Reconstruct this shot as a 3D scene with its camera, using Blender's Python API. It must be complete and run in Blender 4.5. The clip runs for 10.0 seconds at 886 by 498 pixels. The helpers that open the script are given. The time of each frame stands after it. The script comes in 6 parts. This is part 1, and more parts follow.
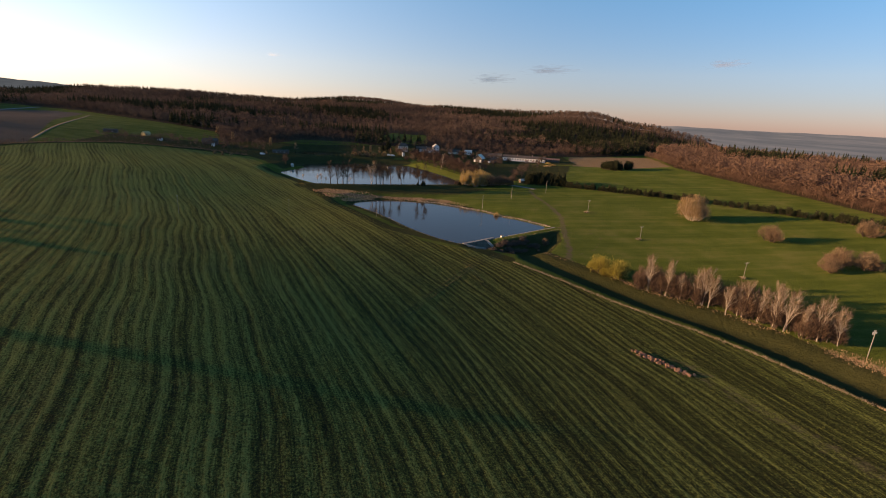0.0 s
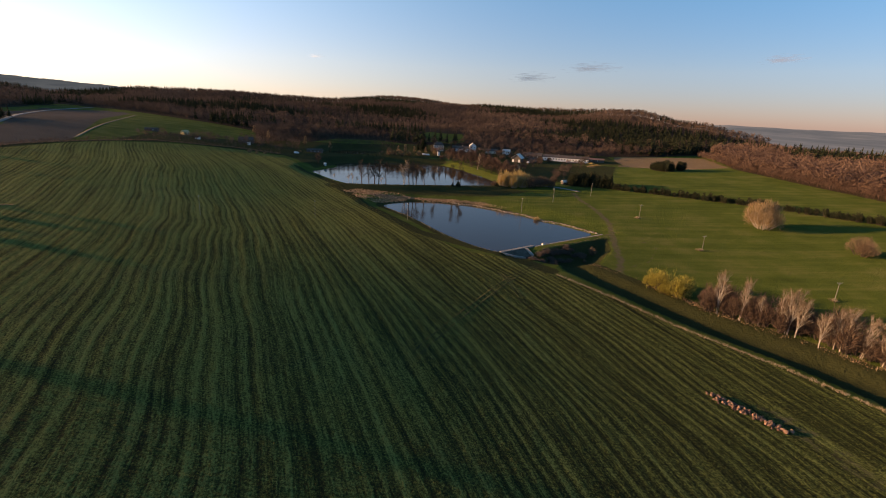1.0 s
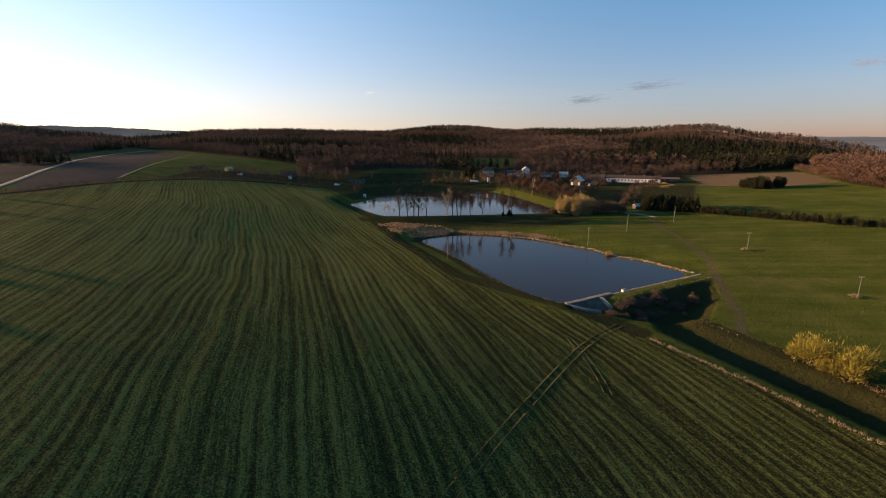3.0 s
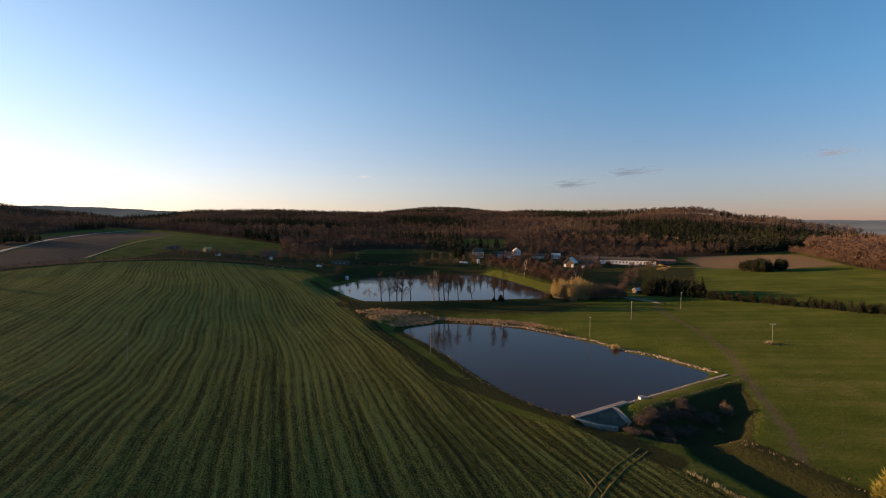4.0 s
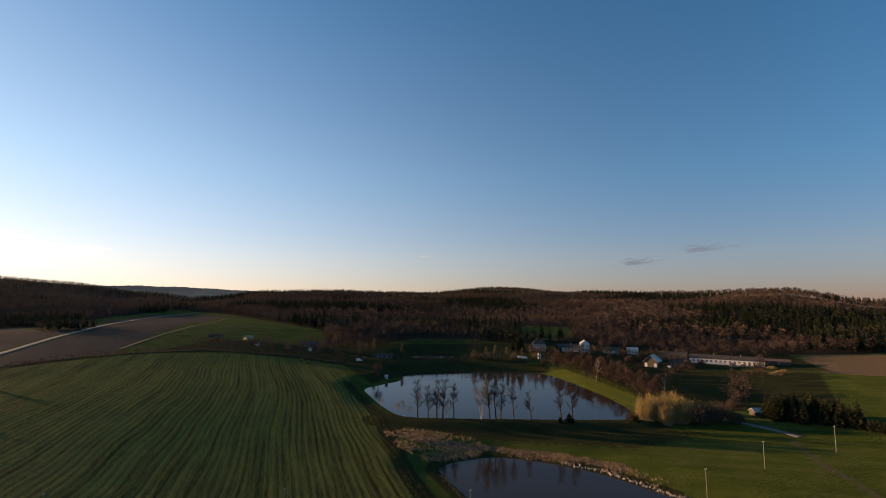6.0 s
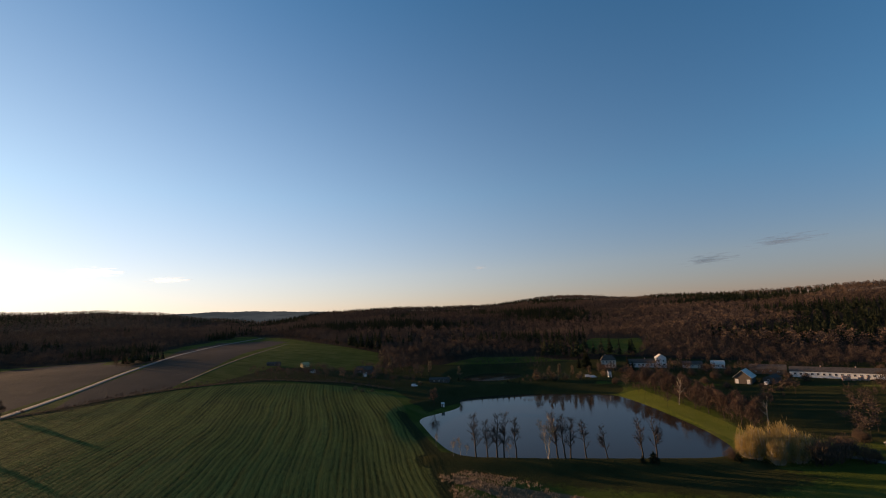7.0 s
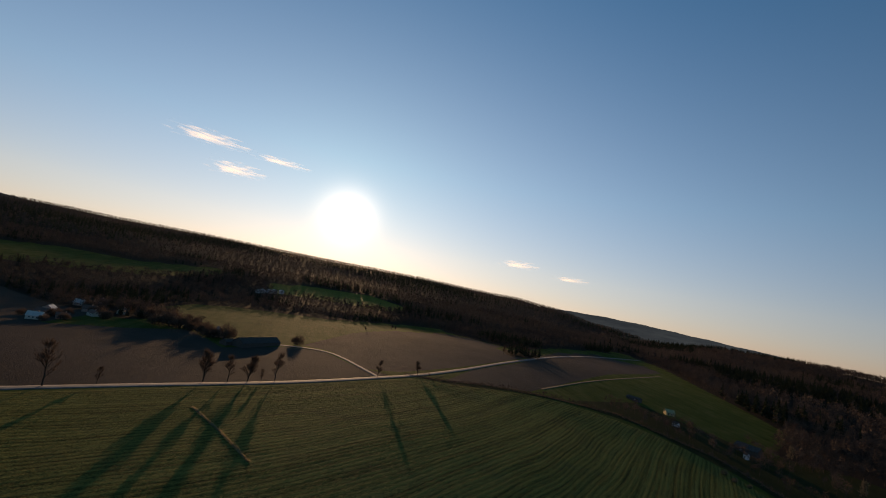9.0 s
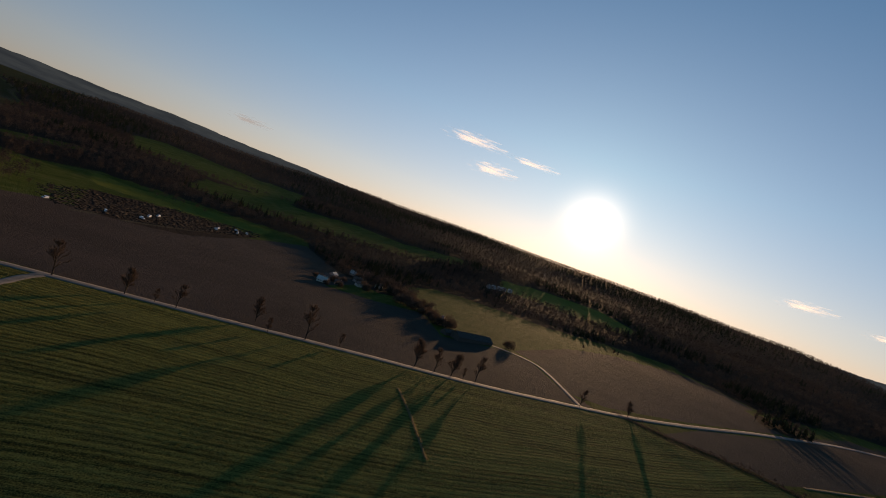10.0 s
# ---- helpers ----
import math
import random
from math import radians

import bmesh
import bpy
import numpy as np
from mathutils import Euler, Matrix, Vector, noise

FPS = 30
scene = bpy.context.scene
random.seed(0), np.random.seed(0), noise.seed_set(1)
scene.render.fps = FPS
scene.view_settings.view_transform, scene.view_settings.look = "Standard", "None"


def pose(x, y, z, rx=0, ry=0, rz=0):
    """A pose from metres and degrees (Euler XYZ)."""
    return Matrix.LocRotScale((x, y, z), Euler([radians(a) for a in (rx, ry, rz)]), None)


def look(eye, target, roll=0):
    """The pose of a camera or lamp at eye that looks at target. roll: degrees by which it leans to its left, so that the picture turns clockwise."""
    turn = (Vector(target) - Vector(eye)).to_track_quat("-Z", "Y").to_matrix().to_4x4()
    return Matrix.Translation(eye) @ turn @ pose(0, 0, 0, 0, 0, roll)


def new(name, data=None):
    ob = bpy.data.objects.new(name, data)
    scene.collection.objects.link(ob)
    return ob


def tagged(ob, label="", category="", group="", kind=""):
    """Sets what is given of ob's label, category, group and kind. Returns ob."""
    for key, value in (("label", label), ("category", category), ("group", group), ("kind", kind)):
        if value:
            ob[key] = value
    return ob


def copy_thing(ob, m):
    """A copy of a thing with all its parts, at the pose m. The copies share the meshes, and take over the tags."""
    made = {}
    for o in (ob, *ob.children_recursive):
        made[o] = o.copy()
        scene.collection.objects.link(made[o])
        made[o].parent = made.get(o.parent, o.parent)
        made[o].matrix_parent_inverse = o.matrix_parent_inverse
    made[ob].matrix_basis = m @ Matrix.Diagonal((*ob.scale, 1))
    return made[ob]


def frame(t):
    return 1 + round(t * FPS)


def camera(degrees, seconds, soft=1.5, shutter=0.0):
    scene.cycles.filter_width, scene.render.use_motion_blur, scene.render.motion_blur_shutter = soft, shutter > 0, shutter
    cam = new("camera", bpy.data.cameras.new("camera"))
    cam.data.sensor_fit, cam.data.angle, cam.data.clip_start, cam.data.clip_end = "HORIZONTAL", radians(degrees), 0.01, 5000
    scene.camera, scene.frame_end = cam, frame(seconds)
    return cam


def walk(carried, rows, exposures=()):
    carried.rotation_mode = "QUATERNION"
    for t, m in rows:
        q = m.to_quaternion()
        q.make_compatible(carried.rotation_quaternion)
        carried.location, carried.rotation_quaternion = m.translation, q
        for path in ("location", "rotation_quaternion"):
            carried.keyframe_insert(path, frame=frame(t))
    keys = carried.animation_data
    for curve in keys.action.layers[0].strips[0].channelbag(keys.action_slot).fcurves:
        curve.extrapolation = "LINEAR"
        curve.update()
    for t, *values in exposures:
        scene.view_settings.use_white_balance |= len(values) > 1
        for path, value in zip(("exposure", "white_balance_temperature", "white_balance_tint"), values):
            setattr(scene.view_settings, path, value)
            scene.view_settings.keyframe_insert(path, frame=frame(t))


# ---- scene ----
cam = camera(89.67, 10.0, soft=1.0)
PATH = [
    (0, (-0.00, -0.00, 60.00), (-0.00, 95.76, 31.18), 2.68),
    (0.5, (-0.22, 9.40, 59.08), (-3.47, 105.04, 30.07), 2.85),
    (1, (0.04, 19.37, 57.94), (-7.83, 114.69, 28.74), 2.43),
    (1.5, (-0.28, 29.34, 57.25), (-12.99, 124.19, 28.23), 1.46),
    (2, (-0.56, 39.91, 56.06), (-18.44, 134.24, 28.11), 0.58),
    (3.5, (-0.66, 76.85, 52.33), (-21.16, 173.32, 35.82), -0.31),
    (4, (-2.02, 88.26, 52.46), (-20.95, 186.27, 46.47), -0.38),
    (4.5, (-2.89, 99.40, 54.06), (-20.61, 197.82, 53.27), -0.38),
    (5, (-3.64, 110.40, 55.88), (-22.78, 208.43, 60.79), -0.44),
    (5.5, (-4.46, 121.50, 58.66), (-29.39, 217.87, 68.22), 0.02),
    (7, (-8.47, 151.15, 67.18), (-51.20, 240.39, 81.67), -3.16),
    (7.5, (-9.79, 159.69, 71.38), (-59.65, 245.01, 86.67), -4.43),
    (8, (-11.44, 167.14, 75.33), (-75.98, 241.80, 91.46), -1.68),
    (8.5, (-13.53, 175.65, 79.06), (-97.03, 228.62, 93.95), 5.56),
    (9, (-15.94, 183.18, 83.43), (-111.66, 210.02, 94.25), 10.91),
    (9.5, (-20.50, 189.03, 89.51), (-120.31, 192.02, 94.78), 15.50),
    (10, (-25.50, 193.72, 94.23), (-122.73, 170.54, 91.35), 20.37),
]
# the light over the valley: a low sun in the west, a clear sky
SUN_BEARING, SUN_UP = 87.0, 7.8
EXPOSURES = [(0, 1.21, 9300, 27), (2, 1.14, 9400, 28), (3.5, 1.03, 9350, 27), (5.5, 0.64, 9200, 26), (7.5, 0.30, 9000, 24), (8.5, -0.08, 8900, 24), (9, -0.08, 9000, 24), (10, -0.12, 9100, 25)]
walk(cam, [(t, look(eye, target, roll)) for t, eye, target, roll in PATH], EXPOSURES)

sun_way = Vector((-math.sin(radians(SUN_BEARING)) * math.cos(radians(SUN_UP)), math.cos(radians(SUN_BEARING)) * math.cos(radians(SUN_UP)), math.sin(radians(SUN_UP))))
world = bpy.data.worlds.new("evening_sky")
scene.world = world
world.use_nodes = True
wn, wl = world.node_tree.nodes, world.node_tree.links
sky = wn.new("ShaderNodeTexSky")
sky.sky_type, sky.sun_disc = "NISHITA", False
sky.sun_elevation, sky.sun_rotation = radians(SUN_UP), radians(-SUN_BEARING)
sky.altitude, sky.air_density, sky.dust_density, sky.ozone_density = 400, 1.0, 0.15, 3.2
wn["Background"].inputs["Strength"].default_value = 0.14
# the evening air: rosy low down, clear blue above
sky_way = wn.new("ShaderNodeTexCoord").outputs["Generated"]
sky_xyz = wn.new("ShaderNodeSeparateXYZ")
wl.new(sky_way, sky_xyz.inputs[0])
air = wn.new("ShaderNodeValToRGB")
for k, (up, tint) in enumerate(((0.0, (0.54, 0.53, 0.93)), (0.09, (0.67, 0.76, 1.03)), (0.26, (0.36, 0.985, 1.29)), (0.62, (0.11, 1.07, 1.44)))):
    at = air.color_ramp.elements[k] if k < 2 else air.color_ramp.elements.new(up)
    at.position, at.color = up, (*tint, 1)
wl.new(sky_xyz.outputs[2], air.inputs[0])
graded_sky = wn.new("ShaderNodeMix")
graded_sky.data_type, graded_sky.blend_type = "RGBA", "MULTIPLY"
graded_sky.inputs[0].default_value = 1.0
wl.new(sky.outputs["Color"], graded_sky.inputs[6])
wl.new(air.outputs[0], graded_sky.inputs[7])
# the clear air is deeper blue away from the sun
dot = wn.new("ShaderNodeVectorMath")
dot.operation = "DOT_PRODUCT"
dot.inputs[1].default_value = sun_way
wl.new(sky_way, dot.inputs[0])
depth_of_air = wn.new("ShaderNodeMapRange")
for socket, value in zip(depth_of_air.inputs[1:5], (-0.7, 0.80, 0.74, 0.84)):
    socket.default_value = value
wl.new(dot.outputs["Value"], depth_of_air.inputs[0])
deep_sky = wn.new("ShaderNodeVectorMath")
deep_sky.operation = "SCALE"
wl.new(graded_sky.outputs[2], deep_sky.inputs[0])
wl.new(depth_of_air.outputs[0], deep_sky.inputs["Scale"])
wl.new(deep_sky.outputs[0], wn["Background"].inputs["Color"])
# the glare of the sun itself
glare = wn.new("ShaderNodeMath")
glare.operation = "POWER"
wl.new(dot.outputs["Value"], glare.inputs[0])
glare.inputs[1].default_value = 800.0
disc = wn.new("ShaderNodeBackground")
disc.inputs["Color"].default_value = (1.0, 0.90, 0.74, 1)
strong = wn.new("ShaderNodeMath")
strong.operation = "MULTIPLY"
strong.inputs[1].default_value = 0.9
wl.new(glare.outputs[0], strong.inputs[0])
wl.new(strong.outputs[0], disc.inputs["Strength"])
both = wn.new("ShaderNodeAddShader")
wl.new(wn["Background"].outputs[0], both.inputs[0])
wl.new(disc.outputs[0], both.inputs[1])
# the wide pale glow of the lit air on the sun's side
wide = wn.new("ShaderNodeMath")
wide.operation, wide.use_clamp = "MULTIPLY_ADD", True
wide.inputs[1].default_value, wide.inputs[2].default_value = 1.0, 0.0
wl.new(dot.outputs["Value"], wide.inputs[0])
spread = wn.new("ShaderNodeMath")
spread.operation = "POWER"
wl.new(wide.outputs[0], spread.inputs[0])
spread.inputs[1].default_value = 8.0
faint_glow = wn.new("ShaderNodeMath")
faint_glow.operation = "MULTIPLY"
faint_glow.inputs[1].default_value = 0.08
wl.new(spread.outputs[0], faint_glow.inputs[0])
veil = wn.new("ShaderNodeBackground")
veil.inputs["Color"].default_value = (0.92, 0.86, 0.68, 1)
wl.new(faint_glow.outputs[0], veil.inputs["Strength"])
whole = wn.new("ShaderNodeAddShader")
wl.new(both.outputs[0], whole.inputs[0])
wl.new(veil.outputs[0], whole.inputs[1])
# the cream haze that lies low round the horizon, thickest below the sun
towards = wn.new("ShaderNodeMath")
towards.operation, towards.use_clamp = "MULTIPLY_ADD", True
towards.inputs[1].default_value, towards.inputs[2].default_value = 0.5, 0.5
wl.new(dot.outputs["Value"], towards.inputs[0])
gathered = wn.new("ShaderNodeMath")
gathered.operation = "POWER"
gathered.inputs[1].default_value = 3.0
wl.new(towards.outputs[0], gathered.inputs[0])
low_down = wn.new("ShaderNodeMath")
low_down.operation, low_down.use_clamp = "SUBTRACT", True
low_down.inputs[0].default_value = 1.0
wl.new(sky_xyz.outputs[2], low_down.inputs[1])
thinning = wn.new("ShaderNodeMath")
thinning.operation = "POWER"
thinning.inputs[1].default_value = 2.3
wl.new(low_down.outputs[0], thinning.inputs[0])
haze = wn.new("ShaderNodeMath")
haze.operation = "MULTIPLY"
wl.new(gathered.outputs[0], haze.inputs[0])
wl.new(thinning.outputs[0], haze.inputs[1])
haze_glow = wn.new("ShaderNodeMath")
haze_glow.operation = "MULTIPLY"
haze_glow.inputs[1].default_value = 0.42
wl.new(haze.outputs[0], haze_glow.inputs[0])
cream = wn.new("ShaderNodeBackground")
cream.inputs["Color"].default_value = (0.82, 0.82, 0.64, 1)
wl.new(haze_glow.outputs[0], cream.inputs["Strength"])
all_air = wn.new("ShaderNodeAddShader")
wl.new(whole.outputs[0], all_air.inputs[0])
wl.new(cream.outputs[0], all_air.inputs[1])
wl.new(all_air.outputs[0], wn["World Output"].inputs["Surface"])

sun = new("sun", bpy.data.lights.new("sun", "SUN"))
sun.data.energy, sun.data.angle, sun.data.color = 5.0, radians(0.6), (1.0, 0.75, 0.48)
sun.matrix_world = look((0, 0, 300), Vector((0, 0, 300)) - sun_way)


# ---- materials ----
def material(name, roughness=0.85, specular=0.3):
    m = bpy.data.materials.new(name)
    m.use_nodes = True
    b = m.node_tree.nodes["Principled BSDF"]
    b.inputs["Roughness"].default_value = roughness
    b.inputs["Specular IOR Level"].default_value = specular
    return m, m.node_tree.nodes, m.node_tree.links, b


def node(nodes, kind, **values):
    n = nodes.new(kind)
    for key, value in values.items():
        n.inputs[key.replace("_", " ")].default_value = value
    return n


def noise_of(nodes, links, vector, scale, detail=3.0, rough=0.6):
    n = node(nodes, "ShaderNodeTexNoise", Scale=scale, Detail=detail, Roughness=rough)
    links.new(vector, n.inputs["Vector"])
    return n.outputs["Fac"]


def ramp(nodes, links, fac, *stops):
    n = nodes.new("ShaderNodeValToRGB")
    e = n.color_ramp.elements
    while len(e) < len(stops):
        e.new(0.5)
    for at, (pos, colour) in zip(e, stops):
        at.position, at.color = pos, (*colour, 1)
    links.new(fac, n.inputs["Fac"])
    return n.outputs["Color"]


def mix(nodes, links, fac, a, b, blend="MIX"):
    n = nodes.new("ShaderNodeMix")
    n.data_type, n.blend_type = "RGBA", blend
    for socket, value in ((n.inputs[0], fac), (n.inputs[6], a), (n.inputs[7], b)):
        if isinstance(value, bpy.types.NodeSocket):
            links.new(value, socket)
        elif isinstance(value, tuple):
            socket.default_value = (*value, 1)
        else:
            socket.default_value = value
    return n.outputs[2]


def sums(nodes, links, op, a, b, c=None):
    n = nodes.new("ShaderNodeMath")
    n.operation = op
    for socket, value in zip(n.inputs, (a, b, c)):
        if isinstance(value, bpy.types.NodeSocket):
            links.new(value, socket)
        elif value is not None:
            socket.default_value = value
    return n.outputs[0]


def bumped(nodes, links, bsdf, height, strength, distance):
    n = node(nodes, "ShaderNodeBump", Strength=strength, Distance=distance)
    links.new(height, n.inputs["Height"])
    links.new(n.outputs["Normal"], bsdf.inputs["Normal"])


DRILL = 2.05


def ground_material():
    m, n, l, b = material("ground", 0.95, 0.010)
    place = n.new("ShaderNodeNewGeometry").outputs["Position"]
    xyz = n.new("ShaderNodeSeparateXYZ")
    l.new(place, xyz.inputs[0])
    x, y = xyz.outputs[0], xyz.outputs[1]
    # drill rows: lines that run along the road and bend to the west with distance
    sown_rows = n.new("ShaderNodeAttribute")
    sown_rows.attribute_name = "rows"
    across = sown_rows.outputs["Fac"]
    row = n.new("ShaderNodeCombineXYZ")
    l.new(across, row.inputs[0])
    l.new(sums(n, l, "MULTIPLY", y, 0.035), row.inputs[1])
    thin = n.new("ShaderNodeCombineXYZ")
    l.new(sums(n, l, "MULTIPLY_ADD", noise_of(n, l, place, 0.16, 2), 0.5, across), thin.inputs[0])
    l.new(sums(n, l, "MULTIPLY", y, 0.10), thin.inputs[1])
    rows_fine, rows_broad = noise_of(n, l, row.outputs[0], 1.0, 2, 0.55), noise_of(n, l, row.outputs[0], 0.20, 2, 0.5)
    rows_thin = noise_of(n, l, thin.outputs[0], 2.8, 2, 0.6)
    tuft, patch, broad = noise_of(n, l, place, 2.6, 4, 0.75), noise_of(n, l, place, 0.06, 4, 0.6), noise_of(n, l, place, 0.011, 3, 0.5)
    streak = sums(n, l, "ADD", sums(n, l, "MULTIPLY", rows_fine, 0.42), sums(n, l, "MULTIPLY", rows_thin, 0.42))
    sown = sums(n, l, "ADD", streak, sums(n, l, "MULTIPLY_ADD", rows_broad, 0.42, sums(n, l, "MULTIPLY", sums(n, l, "SUBTRACT", tuft, 0.52), 1.15)))
    # passes of the seed drill, three metres wide, and the broader rounds of the tractor
    drill = sums(n, l, "SINE", sums(n, l, "MULTIPLY", across, DRILL), None)
    # this colour stripe also carries the lit and shaded sides of the rows
    sown = sums(n, l, "ADD", sown, sums(n, l, "MULTIPLY", drill, sums(n, l, "MULTIPLY", noise_of(n, l, row.outputs[0], 0.07, 2), 0.115)))
    # brighter crop tone to the west, where the sunlit look is put into colour
    dense = n.new("ShaderNodeMapRange")
    dense.inputs[1].default_value, dense.inputs[2].default_value, dense.inputs[3].default_value, dense.inputs[4].default_value = -190, 70, 0.14, -0.04
    l.new(sums(n, l, "SUBTRACT", x, sums(n, l, "MULTIPLY", y, 0.15)), dense.inputs[0])
    sown = sums(n, l, "ADD", sown, dense.outputs[0])
    crop = ramp(n, l, sown, (0.44, (0.031, 0.027, 0.012)), (0.58, (0.069, 0.062, 0.017)), (0.68, (0.142, 0.124, 0.030)), (0.80, (0.275, 0.242, 0.062)))
    sere = ramp(n, l, sown, (0.44, (0.033, 0.026, 0.013)), (0.62, (0.076, 0.066, 0.020)), (0.80, (0.23, 0.192, 0.056)))
    sere_here = n.new("ShaderNodeMapRange")
    sere_here.inputs[1].default_value, sere_here.inputs[2].default_value, sere_here.inputs[4].default_value = 0.50, 0.66, 0.7
    l.new(patch, sere_here.inputs[0])
    crop = mix(n, l, sere_here.outputs[0], crop, sere)
    # greener and darker on the low ground to the east
    fresh = ramp(n, l, sown, (0.44, (0.023, 0.027, 0.012)), (0.58, (0.050, 0.060, 0.018)), (0.68, (0.102, 0.117, 0.031)), (0.80, (0.21, 0.222, 0.062)))
    fresh_here = n.new("ShaderNodeMapRange")
    fresh_here.inputs[1].default_value, fresh_here.inputs[2].default_value, fresh_here.inputs[4].default_value = -60, 60, 0.85
    l.new(x, fresh_here.inputs[0])
    crop = mix(n, l, fresh_here.outputs[0], crop, fresh)
    swath = n.new("ShaderNodeMapping")
    swath.inputs["Rotation"].default_value, swath.inputs["Scale"].default_value = (0, 0, 0.5), (0.012, 0.16, 0.1)
    l.new(place, swath.inputs["Vector"])
    mown = noise_of(n, l, swath.outputs[0], 1.0, 4, 0.65)
    grass = ramp(n, l, sums(n, l, "ADD", sums(n, l, "MULTIPLY", sums(n, l, "ADD", patch, mown), 0.37), sums(n, l, "MULTIPLY", tuft, 0.26)), (0.35, (0.042, 0.062, 0.013)), (0.5, (0.080, 0.103, 0.021)), (0.64, (0.138, 0.132, 0.042)))
    soil = ramp(n, l, sums(n, l, "ADD", sums(n, l, "MULTIPLY", broad, 0.5), sums(n, l, "MULTIPLY", sums(n, l, "ADD", patch, tuft), 0.25)), (0.3, (0.070, 0.052, 0.041)), (0.7, (0.128, 0.094, 0.073)))
    litter = ramp(n, l, tuft, (0.3, (0.032, 0.023, 0.017)), (0.7, (0.066, 0.046, 0.032)))
    straw = ramp(n, l, tuft, (0.25, (0.11, 0.072, 0.040)), (0.55, (0.20, 0.138, 0.080)), (0.8, (0.29, 0.21, 0.125)))
    bare = ramp(n, l, tuft, (0.3, (0.080, 0.066, 0.040)), (0.7, (0.15, 0.12, 0.075)))
    lush = ramp(n, l, patch, (0.3, (0.125, 0.145, 0.024)), (0.7, (0.18, 0.18, 0.037)))
    rough = ramp(n, l, sums(n, l, "ADD", sums(n, l, "MULTIPLY", tuft, 0.6), sums(n, l, "MULTIPLY", patch, 0.4)), (0.3, (0.026, 0.030, 0.012)), (0.7, (0.066, 0.064, 0.024)))
    colour = grass
    for name, top in (("land_a", (crop, soil, litter)), ("land_b", (straw, bare, lush)), ("land_c", (rough, None, None))):
        at = n.new("ShaderNodeAttribute")
        at.attribute_name = name
        part_of = n.new("ShaderNodeSeparateColor")
        l.new(at.outputs["Color"], part_of.inputs[0])
        for k, over in enumerate(top):
            if over is not None:
                ragged = sums(n, l, "ADD", part_of.outputs[k], sums(n, l, "MULTIPLY", sums(n, l, "SUBTRACT", noise_of(n, l, place, 0.45, 3), 0.5), 0.7))
                edge = n.new("ShaderNodeMapRange")
                edge.inputs[1].default_value, edge.inputs[2].default_value = 0.38, 0.62
                l.new(ragged, edge.inputs[0])
                colour = mix(n, l, edge.outputs[0], colour, over)
                if name == "land_a" and k == 0:
                    sown_here = edge.outputs[0]
    l.new(colour, b.inputs["Base Color"])
    b.inputs["Diffuse Roughness"].default_value = 0.6
    clod = noise_of(n, l, place, 0.75, 4, 0.7)
    relief = sums(n, l, "ADD", sums(n, l, "MULTIPLY", sums(n, l, "MULTIPLY_ADD", drill, 0.15, streak), sown_here), sums(n, l, "MULTIPLY_ADD", clod, 1.1, sums(n, l, "MULTIPLY", tuft, 0.5)))
    bumped(n, l, b, relief, 1.0, 1.35)
    return m


def plain_material(name, dark, light, scale=1.0, roughness=0.85, specular=0.25, bump=0.3, distance=0.03, per_object=0.0, metallic=0.0):
    """Two tones broken up at two scales, with fine relief."""
    m, n, l, b = material(name, roughness, specular)
    place = n.new("ShaderNodeTexCoord").outputs["Object"]
    coarse, fine = noise_of(n, l, place, scale, 4), noise_of(n, l, place, scale * 7, 4, 0.7)
    fac = sums(n, l, "ADD", sums(n, l, "MULTIPLY", coarse, 0.6), sums(n, l, "MULTIPLY", fine, 0.4))
    if per_object:
        info = n.new("ShaderNodeObjectInfo")
        fac = sums(n, l, "ADD", fac, sums(n, l, "MULTIPLY", sums(n, l, "SUBTRACT", info.outputs["Random"], 0.5), per_object))
    l.new(ramp(n, l, fac, (0.35, dark), (0.65, light)), b.inputs["Base Color"])
    b.inputs["Metallic"].default_value = metallic
    bumped(n, l, b, fine, bump, distance)
    return m


def twig_material(name, stops, translucent=0.0):
    """Colour by tree (the tone attribute) and by twig (each island)."""
    m, n, l, b = material(name, 0.9, 0.04)
    at = n.new("ShaderNodeAttribute")
    at.attribute_name = "tone"
    island = n.new("ShaderNodeNewGeometry").outputs["Random Per Island"]
    info = n.new("ShaderNodeObjectInfo").outputs["Random"]
    fac = sums(n, l, "ADD", sums(n, l, "MULTIPLY", at.outputs["Fac"], 0.68), sums(n, l, "ADD", sums(n, l, "MULTIPLY", island, 0.17), sums(n, l, "MULTIPLY", info, 0.15)))
    l.new(ramp(n, l, fac, *stops), b.inputs["Base Color"])
    if translucent:
        thin = n.new("ShaderNodeBsdfTranslucent")
        l.new(b.inputs["Base Color"].links[0].from_socket, thin.inputs["Color"])
        blend = n.new("ShaderNodeMixShader")
        blend.inputs[0].default_value = translucent
        l.new(b.outputs[0], blend.inputs[1])
        l.new(thin.outputs[0], blend.inputs[2])
        l.new(blend.outputs[0], n["Material Output"].inputs["Surface"])
    return m


def water_material(name, ripple, dull=0.05):
    m, n, l, b = material(name, 0.05, 0.2)
    b.inputs["Base Color"].default_value = (0.032, 0.021, 0.013, 1)
    b.inputs["IOR"].default_value = 1.33
    place = n.new("ShaderNodeNewGeometry").outputs["Position"]
    broad = noise_of(n, l, place, 0.02, 2)
    l.new(ramp(n, l, broad, (0.4, (dull, dull, dull)), (0.65, (dull + 0.08, dull + 0.08, dull + 0.08))), b.inputs["Roughness"])
    bumped(n, l, b, noise_of(n, l, place, 0.9, 3), ripple, 0.05)
    return m


